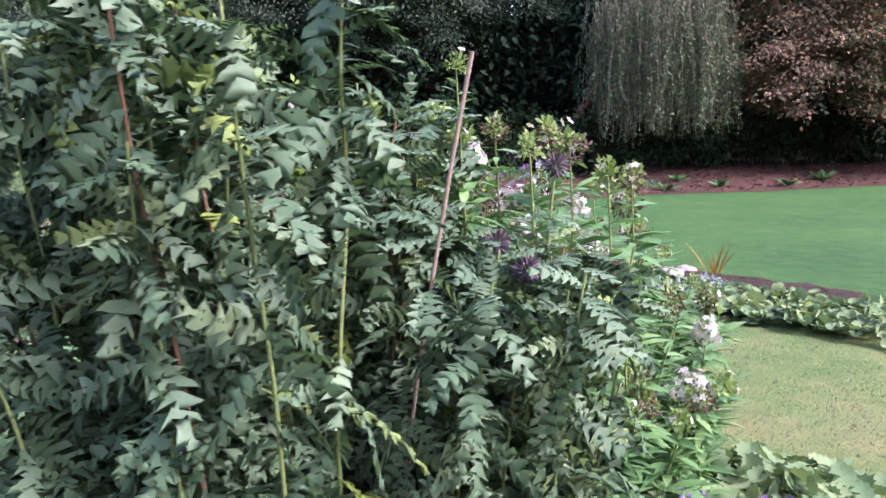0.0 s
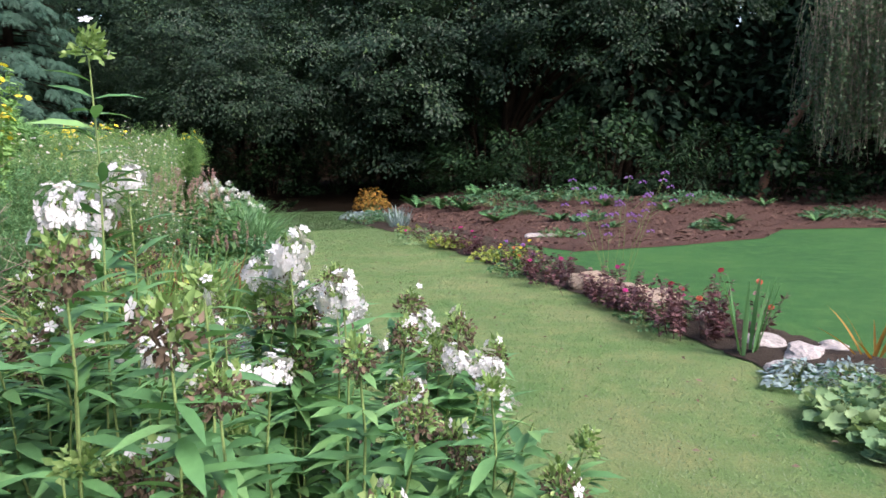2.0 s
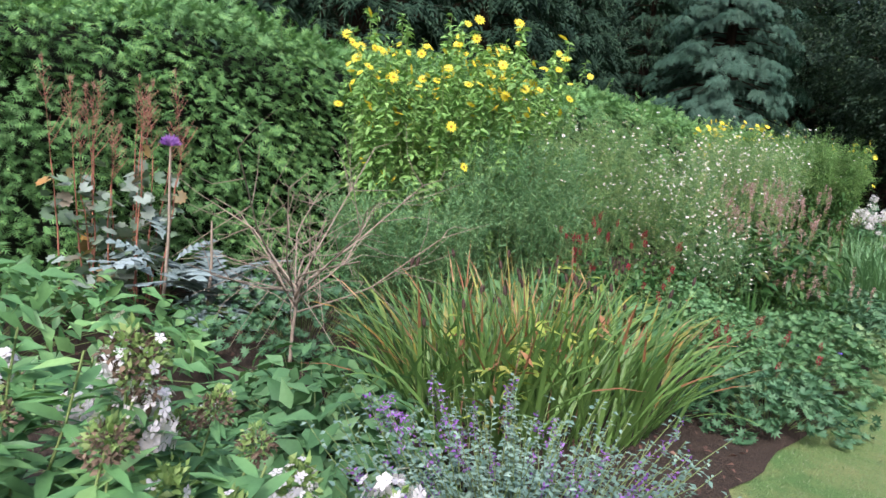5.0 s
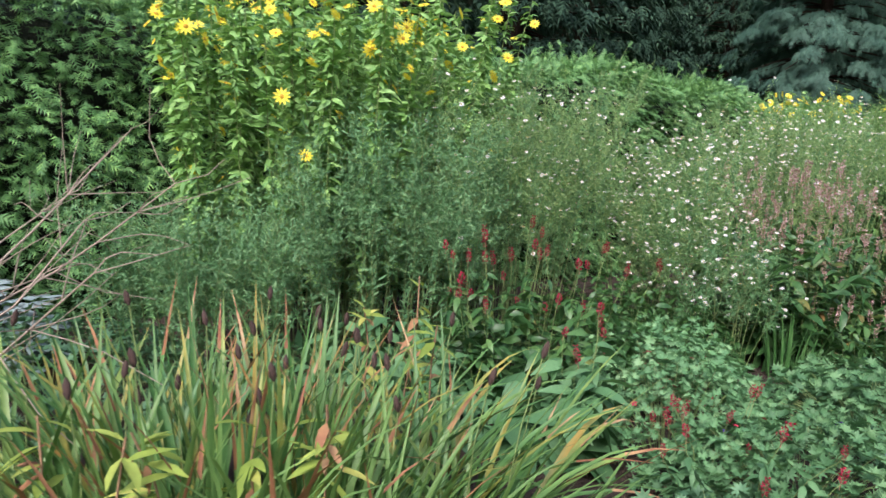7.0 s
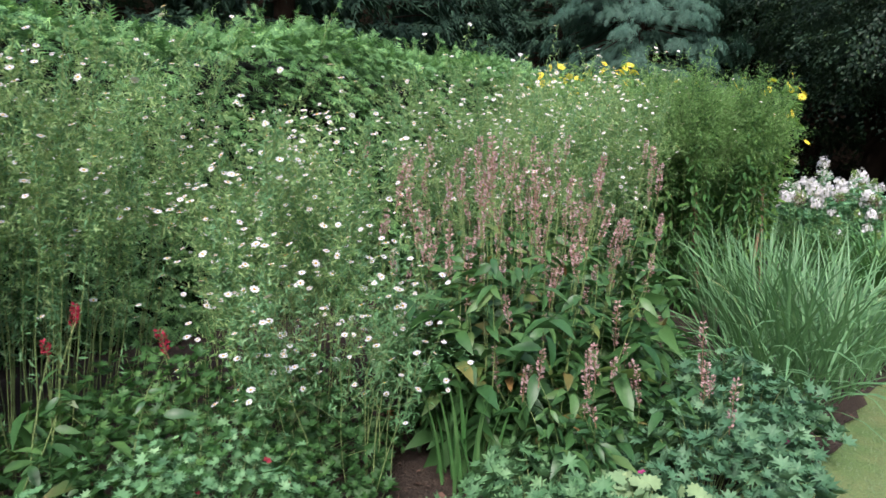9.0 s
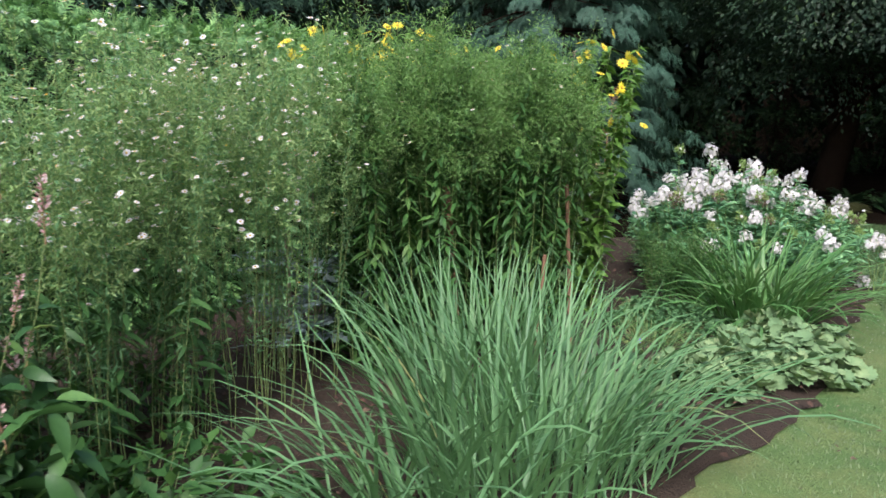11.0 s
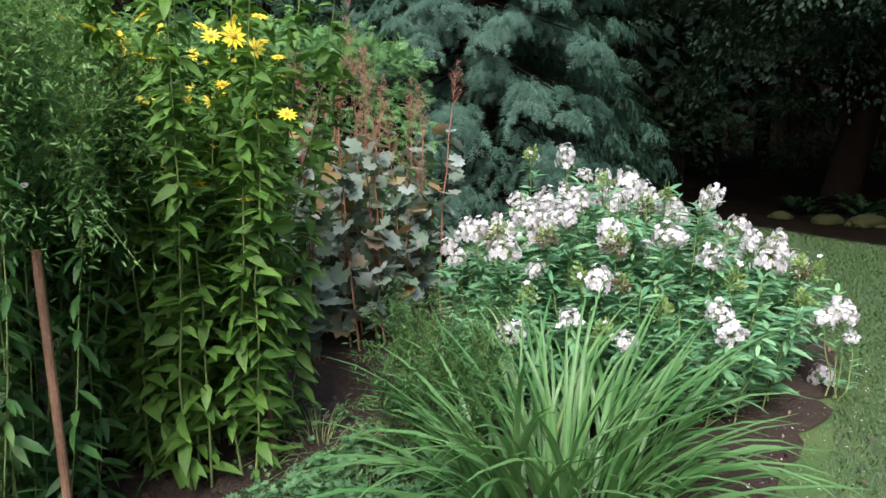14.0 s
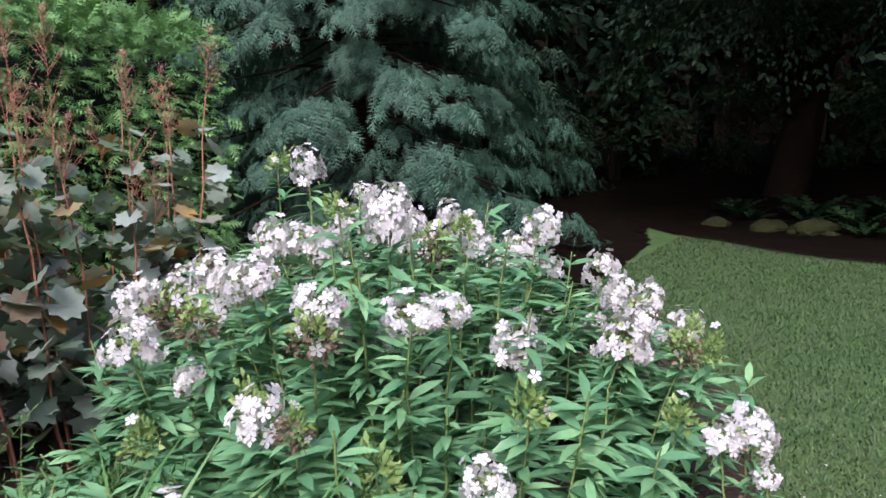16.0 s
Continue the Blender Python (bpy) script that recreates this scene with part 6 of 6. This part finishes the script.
persicaria((-4.6, 7.95), [(-4.1, 7.75), (-4.15, 8.35), (-4.6, 8.6), (-5.15, 8.3), (-5.1, 7.7), (-4.6, 7.45)], 140, 0.62, 1.38, 1.0, 1200, 0.185, PINK, 171, "pink persicaria with broad dark leaves, some yellowing", "slender pink flower spike")
persicaria((-3.95, 8.25), [(-3.75, 8.0), (-3.8, 8.5), (-4.2, 8.5), (-4.2, 7.9)], 20, 0.3, 0.65, 0.5, 440, 0.14, PINK, 172, "low front stems of pink persicaria with broad leaves", "slender pink flower spike", 0.6)
persicaria((-3.5, 5.75), [(-3.15, 5.3), (-3.2, 6.0), (-3.7, 6.3), (-4.0, 5.8), (-3.6, 5.2)], 30, 0.55, 0.98, 0.75, 520, 0.14, RED, 173, "crimson persicaria with short red spikes", "short crimson flower spike", 0.3, M_PERS)
persicaria((-2.85, 5.7), [(-2.75, 5.5), (-2.7, 5.85), (-3.0, 5.95), (-3.05, 5.6)], 5, 0.5, 0.75, 0.45, 70, 0.3, RED, 174, "big-leaved persicaria with a few crimson spikes", "short crimson flower spike", 0.3, M_GERAN)
persicaria((-2.35, 6.35), [(-2.15, 6.1), (-2.2, 6.5), (-2.5, 6.6), (-2.55, 6.2)], 16, 0.2, 0.42, 0.2, 30, 0.14, RED, 175, "low crimson persicaria among geranium leaves", "short crimson flower spike", 0.6, M_GERAN)


def plume_mesh(length, seed, mat):
    rng = np.random.default_rng(seed)
    ch, br = [], []
    for k in range(20):
        t = rng.random() ** 0.8
        a = rng.uniform(0, 6.28)
        ln = 0.30 * (1 - t) * length + 0.03
        s = np.array([0, 0, t * length])
        e = s + np.array([math.cos(a) * 0.55, math.sin(a) * 0.55, 0.85]) * ln * 1.15
        br.append(np.linspace(s, e, 4))
    br.append(np.linspace((0, 0, -0.05), (0, 0, length), 4))
    br = np.array(br)
    v, f = tubes(br, 0.0022, 0.001, 3)
    p, d, t = on_stems(rng, br, 6, 0.15, 1.0)
    p = p + rng.normal(size=p.shape) * 0.006
    return mesh_of("plume", [(v, f, M_REDSTEM), (*scatter(L_FINE, p, d + rng.normal(size=p.shape) * 0.6, rng.normal(size=p.shape), rng.uniform(0.01, 0.021, len(p))), mat)])


PLUMES = [plume_mesh(l, 180 + k, M_PLUME) for k, l in enumerate((0.42, 0.52, 0.62))]


def plume_poppy(at, poly, n, low, high, seed, label, leaf_mat_=None, leaf_n=36, size=0.23):
    rng = np.random.default_rng(seed)
    o = np.array([*at, 0.0])
    root = thing("plume_poppy", tuple(o), label, "plant")
    st = fan_stems(rng, sample_poly(poly, n, rng), rng.uniform(low, high, n), 0.1, 8)
    for s in st:
        v, f = tubes(s[None] - o, 0.008, 0.004, 5)
        part("stem", mesh_of("stem", [(v, f, M_REDSTEM)]), root)
        k = rng.uniform(0.8, 1.15)
        part("plume", PLUMES[int(rng.integers(3))], root, "dry pinkish-brown flower plume", at=tuple(s[-1] - o), turn=(rng.uniform(-0.15, 0.15), rng.uniform(-0.15, 0.15), 0), scale=(k, k, k))
    v, f = side_leaves(rng, st, leaf_n, L_PLUME, size, 0.15, 0.97, -0.1, 0.35, 1.0, 0.6)
    part("foliage", mesh_of("foliage", [(v - o, f, leaf_mat_ or M_PLUMELEAF)]), root, kind="stuff")


plume_poppy((-10.4, 12.6), [(-9.15, 12.35), (-9.7, 12.9), (-10.3, 13.2), (-10.9, 12.8), (-10.4, 12.0), (-9.5, 11.9)], 26, 0.95, 1.72, 191, "plume poppy with grey lobed leaves and dry plumes", None, 28, 0.21)
plume_poppy((-3.9, 2.0), [(-3.5, 1.6), (-3.5, 2.2), (-4.1, 2.4), (-4.2, 1.7)], 16, 0.8, 1.35, 192, "rusty plumes and yellowing leaves before the hedge", M_PLUMELEAF, 14, 0.16)


def cardoon(at, n, size, height, seed, label, flower=True):
    rng = np.random.default_rng(seed)
    o = np.array([*at, 0.0])
    root = thing("cardoon", tuple(o), label, "plant")
    a = rng.uniform(0, 6.28, n)
    base = np.c_[0.08 * np.cos(a), 0.08 * np.sin(a), rng.uniform(0.02, height * 0.5, n)]
    al = np.stack([np.cos(a), np.sin(a), rng.uniform(0.3, 1.3, n)], 1)
    v, f = scatter(L_PINNATE, base, al, np.array([0, 0, 1.0]) + rng.normal(size=base.shape) * 0.2, rng.uniform(0.7, 1.1, n) * size)
    v[:, 2] = np.maximum(v[:, 2], 0.03)
    part("leaf_mass", mesh_of("leaf_mass", [(v, f, M_SILVER)]), root, kind="stuff")
    st = along_line([(0, 0, 0), (0.04, 0.02, height * 0.5), (0.06, 0.0, height)], 8)
    v, f = tubes(st[None], 0.014, 0.008, 6)
    part("stem", mesh_of("stem", [(v, f, M_TWIG)]), root)
    if flower:
        d = sphere_dirs(140, rng)
        d[:, 2] = np.abs(d[:, 2]) + 0.3
        fl = mesh_of("thistle_flower", [(*scatter(L_THREAD, d * 0.015, d, rng.normal(size=d.shape), rng.uniform(0.05, 0.075, 140)), M_PURPLE)])
        part("thistle_flower", fl, root, "violet thistle flower", at=(0.06, 0, height))


cardoon((-3.75, 2.6), 26, 0.6, 0.75, 201, "silver-leaved cardoon beneath the dry twigs", False)
cardoon((-3.6, 2.3), 12, 0.4, 1.27, 202, "silvery cardoon stem with a violet thistle flower")
cardoon((-7.7, 9.7), 22, 0.45, 1.3, 203, "silver-grey felted leaves on a tall stem", False)
cardoon((-7.3, 9.5), 18, 0.4, 0.9, 204, "drooping silver-grey leaves beside the staked aster", False)


def dry_shrub():
    rng = np.random.default_rng(211)
    at = np.array([-2.35, 3.15, 0])
    root = thing("dry_shrub", tuple(at), "bare tangle of pale dry twigs over the border", "shrub")
    v, f = tubes(np.array([along_line([(0, 0, 0), (0.02, 0, 0.35), (0.0, 0.02, 0.62)], 5)]), 0.012, 0.009, 7)
    part("stem", mesh_of("stem", [(v, f, M_TWIG)]), root)
    tw = []
    for k in range(15):
        a = rng.uniform(0, 6.28)
        s = np.array([0, 0, rng.uniform(0.4, 0.62)])
        e = s + np.array([math.cos(a), math.sin(a), rng.uniform(0.15, 0.95)]) * rng.uniform(0.6, 1.05)
        pth = along_line([tuple(s), tuple((s + e) / 2 + rng.normal(size=3) * 0.06), tuple(e)], 7)
        v, f = tubes(pth[None], 0.0065, 0.003, 5)
        limb = part("branch", mesh_of("branch", [(v, f, M_TWIG)]), root)
        for j in range(10):
            i = int(rng.integers(1, 7))
            s2 = pth[i]
            d = unit(pth[i] - pth[i - 1] + rng.normal(size=3) * 0.1)
            e2 = s2 + unit(d + rng.normal(size=3) * 0.6) * rng.uniform(0.15, 0.55)
            tw.append(along_line([tuple(s2), tuple((s2 + e2) / 2 + rng.normal(size=3) * 0.03), tuple(e2)], 5))
    v, f = tubes(np.array(tw), 0.003, 0.0013, 3)
    part("twig_mass", mesh_of("twig_mass", [(v, f, M_TWIG)]), root, kind="stuff")


dry_shrub()


def stake(at, lean, h, r=0.016):
    bm = bmesh.new()
    bmesh.ops.create_cone(bm, segments=9, radius1=r * 1.05, radius2=r, depth=h + 0.12, cap_ends=True)
    bmesh.ops.translate(bm, vec=(0, 0, h / 2 - 0.06), verts=bm.verts)
    bmesh.ops.bevel(bm, geom=[e for e in bm.edges if e.calc_length() < 0.04], offset=0.003, segments=1, affect="EDGES")
    me = bpy.data.meshes.new("garden_stake")
    bm.to_mesh(me)
    bm.free()
    me.materials.append(M_WOOD)
    ob = new("garden_stake", me)
    ob.matrix_basis = pose(at[0], at[1], 0, lean[0], lean[1], 0)
    tagged(ob, "rough brown wooden stake holding up the aster", "stake", "stakes of the aster")


stake((-6.72, 10.5), (3, -4), 1.18, 0.024)
stake((-7.05, 11.38), (2, -2), 1.15, 0.014)
stake((-6.75, 11.0), (-3, 3), 0.75, 0.012)
stake((-7.9, 11.95), (2, 2), 0.5, 0.018)


# ---- the narrow rock bed between the lawns ----
def rock(at, size, mat, seed, label):
    rng = np.random.default_rng(seed)
    bm = bmesh.new()
    bmesh.ops.create_icosphere(bm, subdivisions=3, radius=1.0)
    off = Vector(rng.uniform(0, 50, 3))
    for v in bm.verts:
        k = 1 + 0.35 * noise.noise(v.co * 1.1 + off) + 0.14 * noise.noise(v.co * 3.2 + off)
        v.co = Vector((v.co.x * size[0] * k, v.co.y * size[1] * k, v.co.z * size[2] * k))
    me = bpy.data.meshes.new("rock")
    bm.to_mesh(me)
    bm.free()
    me.materials.append(mat)
    ob = new("rock", me)
    ob.matrix_basis = pose(at[0], at[1], float(bank(*at)) + size[2] * 0.35, 0, 0, rng.uniform(0, 360))
    tagged(ob, label, "rock", "mossy stones" if mat == M_MOSS else "rocks of the narrow bed")


for k, (x, y, s, m) in enumerate([(2.79, 5.9, 0.15, M_ROCK), (2.55, 6.25, 0.13, M_ROCK), (2.66, 5.55, 0.10, M_ROCK), (1.66, 7.55, 0.2, M_SANDROCK), (1.3, 8.05, 0.19, M_SANDROCK), (0.85, 8.55, 0.22, M_SANDROCK),
                                  (0.5, 8.9, 0.14, M_SANDROCK), (2.1, 7.2, 0.12, M_ROCK), (3.0, 6.2, 0.11, M_ROCK)]):
    rock((x, y), (s * 1.3, s, s * 0.7), m, 300 + k, "pale weathered stone edging the narrow bed" if m is M_ROCK else "sandy-coloured stone edging the narrow bed")
for k, (x, y, s) in enumerate([(-1.1, 13.5, 0.16), (-0.85, 13.65, 0.12)]):
    rock((x, y), (s * 1.3, s, s * 0.6), M_ROCK, 320 + k, "pale grey stone on the mulch bank")

mound("ladys_mantle", (2.98, 4.68), (0.22, 0.3), 0.1, 110, L_ROUND, 0.14, M_MANTLE, 331, "pale scalloped leaves in the narrow bed")
mound("ladys_mantle", (3.3, 4.35), (0.42, 0.5), 0.13, 260, L_ROUND, 0.155, M_MANTLE, 332, "pale yellow-green scalloped leaves by the lawn", M_CALYX, 12, 0.03)
mound("ladys_mantle", (3.8, 3.95), (0.5, 0.55), 0.14, 270, L_ROUND, 0.155, M_MANTLE, 333, "broad pale leaves at the near end of the bed")
mound("ladys_mantle", (4.5, 3.5), (0.5, 0.6), 0.15, 260, L_ROUND, 0.155, M_MANTLE, 334, "pale leaves at the end of the narrow bed")
mound("lambs_ear", (2.75, 5.35), (0.24, 0.26), 0.08, 200, L_OVATE, 0.08, M_SILVER, 335, "low mat of woolly silver leaves")
mound("lambs_ear", (3.1, 5.45), (0.28, 0.26), 0.09, 200, L_OVATE, 0.08, M_SILVER, 336, "silver-white leaves along the narrow bed")
blade_clump("flag_iris", (2.42, 5.95), [(2.36, 5.88), (2.48, 5.88), (2.5, 6.02), (2.36, 6.02)], 11, (0.5, 0.66), (0.03, 0.045), M_DAYLILY, 337, "upright blue-green sword leaves", (0.02, 0.28), (0.02, 0.15))
blade_clump("crocosmia", (3.25, 6.0), [(3.2, 5.95), (3.3, 5.95), (3.3, 6.05), (3.2, 6.05)], 9, (0.35, 0.5), (0.02, 0.03), M_ORANGE, 338, "small fan of orange-brown dying leaves", (0.3, 0.9), (0.1, 0.5))


def dahlia(at, h, n, mat, flower, count, seed, label):
    rng = np.random.default_rng(seed)
    o = np.array([*at, 0.0])
    root = thing("dahlia", tuple(o), label, "flowers")
    base = np.array(at) + rng.normal(size=(n, 2)) * 0.15
    st = fan_stems(rng, base, rng.uniform(0.55, 1.05, n) * h, 0.4, 5)
    v, f = tubes(st, 0.004, 0.002, 3)
    part("stem_mass", mesh_of("stem_mass", [(v - o, f, M_PURPLELEAF)]), root, kind="stuff")
    v, f = side_leaves(rng, st, 24, L_DIAM, 0.07, 0.1, 1.0, 0.2, 0.3, 1.0, 0.4)
    part("foliage", mesh_of("foliage", [(v - o, f, mat)]), root, kind="stuff")
    a = np.array([[0, 1.0, 0]])
    z = np.array([[0, 0, 1.0]])
    ch = [(*scatter(star(9, 0.4, 1.0, l), np.array([[0, 0, q]]), a, z, [s]), flower) for s, l, q in ((0.032, 0.1, 0), (0.024, 0.4, 0.005), (0.015, 0.7, 0.01))]
    fm = mesh_of("flower", ch)
    for s in st[:count]:
        part("flower", fm, root, at=tuple(s[-1] - o + (0, 0, 0.02)), turn=(rng.uniform(-0.2, 0.9), rng.uniform(-0.4, 0.5), 0))


M_ORED = G("coral_petal", [(0, (0.48, 0.08, 0.04)), (1, (0.56, 0.176, 0.096))], 0.6, 0.3)
for k, (x, y, h, m, fl, c, lab) in enumerate([
        (2.02, 6.45, 0.5, M_PURPLELEAF, M_RED, 3, "dark-leaved dahlia with crimson flowers"), (2.25, 6.4, 0.42, M_PURPLELEAF, M_ORED, 3, "dark-leaved dahlia with coral flowers"),
        (1.85, 6.85, 0.36, M_PURPLELEAF, M_MAGENTA, 1, "dusky purple-leaved plant with one pink flower"), (1.2, 7.55, 0.42, M_PURPLELEAF, M_MAGENTA, 2, "dark-leaved dahlia with a magenta flower"),
        (1.5, 7.2, 0.28, M_PURPLELEAF, M_MAGENTA, 1, "low maroon-leaved plant beside the stones"), (0.95, 7.95, 0.3, M_PURPLELEAF, M_PINK, 2, "maroon-leaved plant with dull pink flowers"),
        (0.35, 8.75, 0.38, M_PURPLELEAF, M_MAGENTA, 3, "dark-leaved plant with bright magenta flowers"), (0.0, 9.2, 0.44, M_PURPLELEAF, M_PURPLE, 3, "dark purple-leaved bush with violet flowers"),
        (-0.7, 10.3, 0.35, M_GERAN, M_YELLOW, 4, "green plant with small yellow and orange flowers"), (-0.4, 10.0, 0.3, M_LIME, M_ORED, 5, "lime-leaved plant with orange flowers"),
        (-1.5, 11.2, 0.4, M_PURPLELEAF, M_MAGENTA, 3, "dark-leaved plant with magenta flowers"), (-1.95, 11.7, 0.35, M_PURPLELEAF, M_MAGENTA, 2, "dark maroon bush in the narrow bed"),
        (-2.4, 12.1, 0.2, M_LIME, M_LIME, 2, "low lime-yellow cushion of leaves"), (-3.1, 13.0, 0.3, M_PURPLELEAF, M_MAGENTA, 3, "dark maroon plant with pink flowers"), (-3.7, 13.8, 0.2, M_LIME, M_LIME, 2, "low lime-green cushion at the bed's edge")]):
    dahlia((x, y), h, 16, m, fl, c, 340 + k, lab)
blade_clump("flag_iris", (-4.6, 15.2), [(-4.5, 15.1), (-4.5, 15.4), (-4.9, 15.6), (-4.9, 15.1)], 60, (0.4, 0.6), (0.02, 0.035), M_SILVER, 361, "spiky grey-green leaves in the narrow bed", (0.1, 0.7), (0.1, 0.7))
mound("ground_cover", (-5.6, 16.3), (0.7, 0.6), 0.3, 300, L_PALM, 0.12, M_GERANB, 362, "blue-green leaves at the far end of the bed")
mound("ground_cover", (-6.7, 17.4), (0.6, 0.6), 0.2, 240, L_PALM, 0.12, M_SILVER, 363, "low silvery blue leaves beside the lawn")
mound("ground_cover", (-0.95, 10.55), (0.35, 0.4), 0.17, 230, L_PALM, 0.08, M_LIME, 368, "low lime-green cushion spilling onto the lawn")
mound("ground_cover", (-2.15, 11.95), (0.35, 0.4), 0.15, 230, L_PALM, 0.08, M_LIME, 369, "lime-green cushion in the narrow bed")
mound("ground_cover", (-3.5, 13.5), (0.4, 0.45), 0.16, 230, L_PALM, 0.09, M_MANTLE, 370, "pale green cushion in the narrow bed")
mound("ground_cover", (1.25, 7.75), (0.3, 0.35), 0.14, 150, L_DIAM, 0.08, M_PURPLELEAF, 372, "maroon foliage between the stones")
mound("ground_cover", (3.0, 5.0), (0.3, 0.5), 0.12, 150, L_PALM, 0.07, M_GERANB, 364, "small blue-green leaves between the stones")
mound("ground_cover", (1.7, 7.0), (0.4, 0.5), 0.14, 200, L_PALM, 0.07, M_GERAN, 365, "small green leaves between the dahlias")
mound("ground_cover", (-0.2, 9.6), (0.5, 0.6), 0.16, 220, L_PALM, 0.08, M_GERAN, 366, "low green leaves among the flowers")
mound("ground_cover", (-2.8, 12.6), (0.6, 0.8), 0.16, 240, L_PALM, 0.08, M_MANTLE, 367, "low pale leaves along the bed")


def verbena():
    rng = np.random.default_rng(371)
    at = np.array([1.05, 8.6, 0])
    root = thing("verbena", tuple(at), "airy tall verbena with small violet flower heads", "flowers")
    base = at[:2] + rng.normal(size=(9, 2)) * 0.1
    st = fan_stems(rng, base, rng.uniform(0.8, 1.35, 9), 0.35, 7)
    d = sphere_dirs(26, rng)
    d[:, 2] = np.abs(d[:, 2])
    head = mesh_of("flower_head", [(*scatter(L_DIAM, d * (0.03, 0.03, 0.018), d, rng.normal(size=d.shape), rng.uniform(0.018, 0.03, 26)), M_PURPLE)])
    for s in st:
        v, f = tubes(s[None] - at, 0.003, 0.0015, 4)
        stem = part("stem", mesh_of("stem", [(v, f, M_STEM)]), root)
        part("flower_head", head, stem, "violet flower head", at=tuple(s[-1] - at))
        for j in range(3):
            i = int(rng.integers(3, 6))
            e = s[i] + np.array([rng.normal() * 0.14, rng.normal() * 0.14, rng.uniform(0.12, 0.3)])
            v, f = tubes(np.array([np.linspace(s[i], e, 4)]) - at, 0.002, 0.001, 3)
            tw = part("stem", mesh_of("stem", [(v, f, M_STEM)]), root)
            part("flower_head", head, tw, "violet flower head", at=tuple(e - at))


verbena()


# ---- the bank and the edge of the wood ----
def fern(at, size, seed, label="green fern on the mulch under the trees", mat=None):
    rng = np.random.default_rng(seed)
    z = float(bank(*at)) + 0.02
    root = thing("fern", (*at, z), label, "fern", "ferns of the bank")
    n = 16
    a = rng.uniform(0, 6.28, n)
    p = np.c_[0.03 * np.cos(a), 0.03 * np.sin(a), np.full(n, 0.0)]
    al = np.stack([np.cos(a), np.sin(a), rng.uniform(0.9, 2.2, n)], 1)
    v, f = scatter(L_PINNATE, p, al, np.array([0, 0, 1.0]) + rng.normal(size=p.shape) * 0.15, rng.uniform(0.7, 1.1, n) * size)
    v[:, 2] = np.maximum(v[:, 2], 0.01)
    part("frond_mass", mesh_of("frond_mass", [(v, f, mat or M_FERN)]), root, kind="stuff")


for k, (x, y, s) in enumerate([(-1.1, 15.6, 0.3), (2.3, 16.0, 0.34), (4.0, 17.6, 0.32), (5.4, 17.4, 0.36), (7.0, 18.2, 0.3), (8.8, 18.4, 0.34), (1.0, 16.8, 0.3), (0.2, 14.4, 0.25), (-2.6, 16.0, 0.4), (-4.2, 18.4, 0.55),
                               (-5.2, 19.2, 0.6), (-3.2, 19.6, 0.5), (-2.0, 18.8, 0.4), (-4.6, 20.4, 0.7), (-6.2, 19.9, 0.6), (-1.4, 20.2, 0.5), (3.0, 18.8, 0.3), (6.2, 19.4, 0.35), (10.2, 19.6, 0.4), (-0.4, 17.4, 0.35),
                               (-13.5, 20.4, 0.5), (-12.8, 20.6, 0.5), (-14.6, 20.6, 0.55), (-12.2, 20.9, 0.5), (-15.6, 20.2, 0.5), (-11.2, 21.0, 0.5), (-13.9, 21.2, 0.6), (-13.1, 20.1, 0.35), (-14.1, 20.1, 0.3), (-12.5, 20.3, 0.35), (-15.0, 20.0, 0.4), (-14.4, 20.4, 0.45)]):
    # ferns past x -10 take a darker leaf, the hollow's shade in their colour
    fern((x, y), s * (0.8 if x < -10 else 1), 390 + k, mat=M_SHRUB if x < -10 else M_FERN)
mound("ground_cover", (-0.6, 13.6), (0.5, 0.4), 0.14, 120, L_PALM, 0.1, M_GERAN, 431, "low green leaves on the mulch")
for k, (x, y, rx, ry, h) in enumerate([(-1.2, 18.6, 1.3, 0.8, 0.45), (-3.4, 18.9, 1.2, 0.8, 0.5), (1.4, 18.3, 1.0, 0.6, 0.3), (-0.4, 15.4, 0.4, 0.3, 0.16), (1.9, 15.2, 0.4, 0.3, 0.15), (4.6, 18.4, 0.9, 0.5, 0.22), (-2.4, 16.9, 0.7, 0.5, 0.25)]):
    mound("ground_cover", (x, y), (rx, ry), h, int(200 * rx + 40), L_PALM, 0.15, M_GERANB, 450 + k, "low green leaves spreading over the mulch bank")
mound("golden_shrub", (-7.4, 19.4), (0.55, 0.5), 0.75, 420, L_OVATE, 0.12, M_ORANGE, 432, "small shrub turning orange and yellow before the wood", category="shrub")
for k, (x, y, s) in enumerate([(-14.3, 19.75, 0.2), (-14.9, 19.4, 0.18), (-13.75, 19.95, 0.24), (-13.3, 20.3, 0.12), (-14.6, 19.9, 0.13), (-13.45, 19.95, 0.1)]):
    rock((x, y), (s * 1.4, s, s * 0.6), M_MOSS, 440 + k, "stone covered in yellow-green moss")
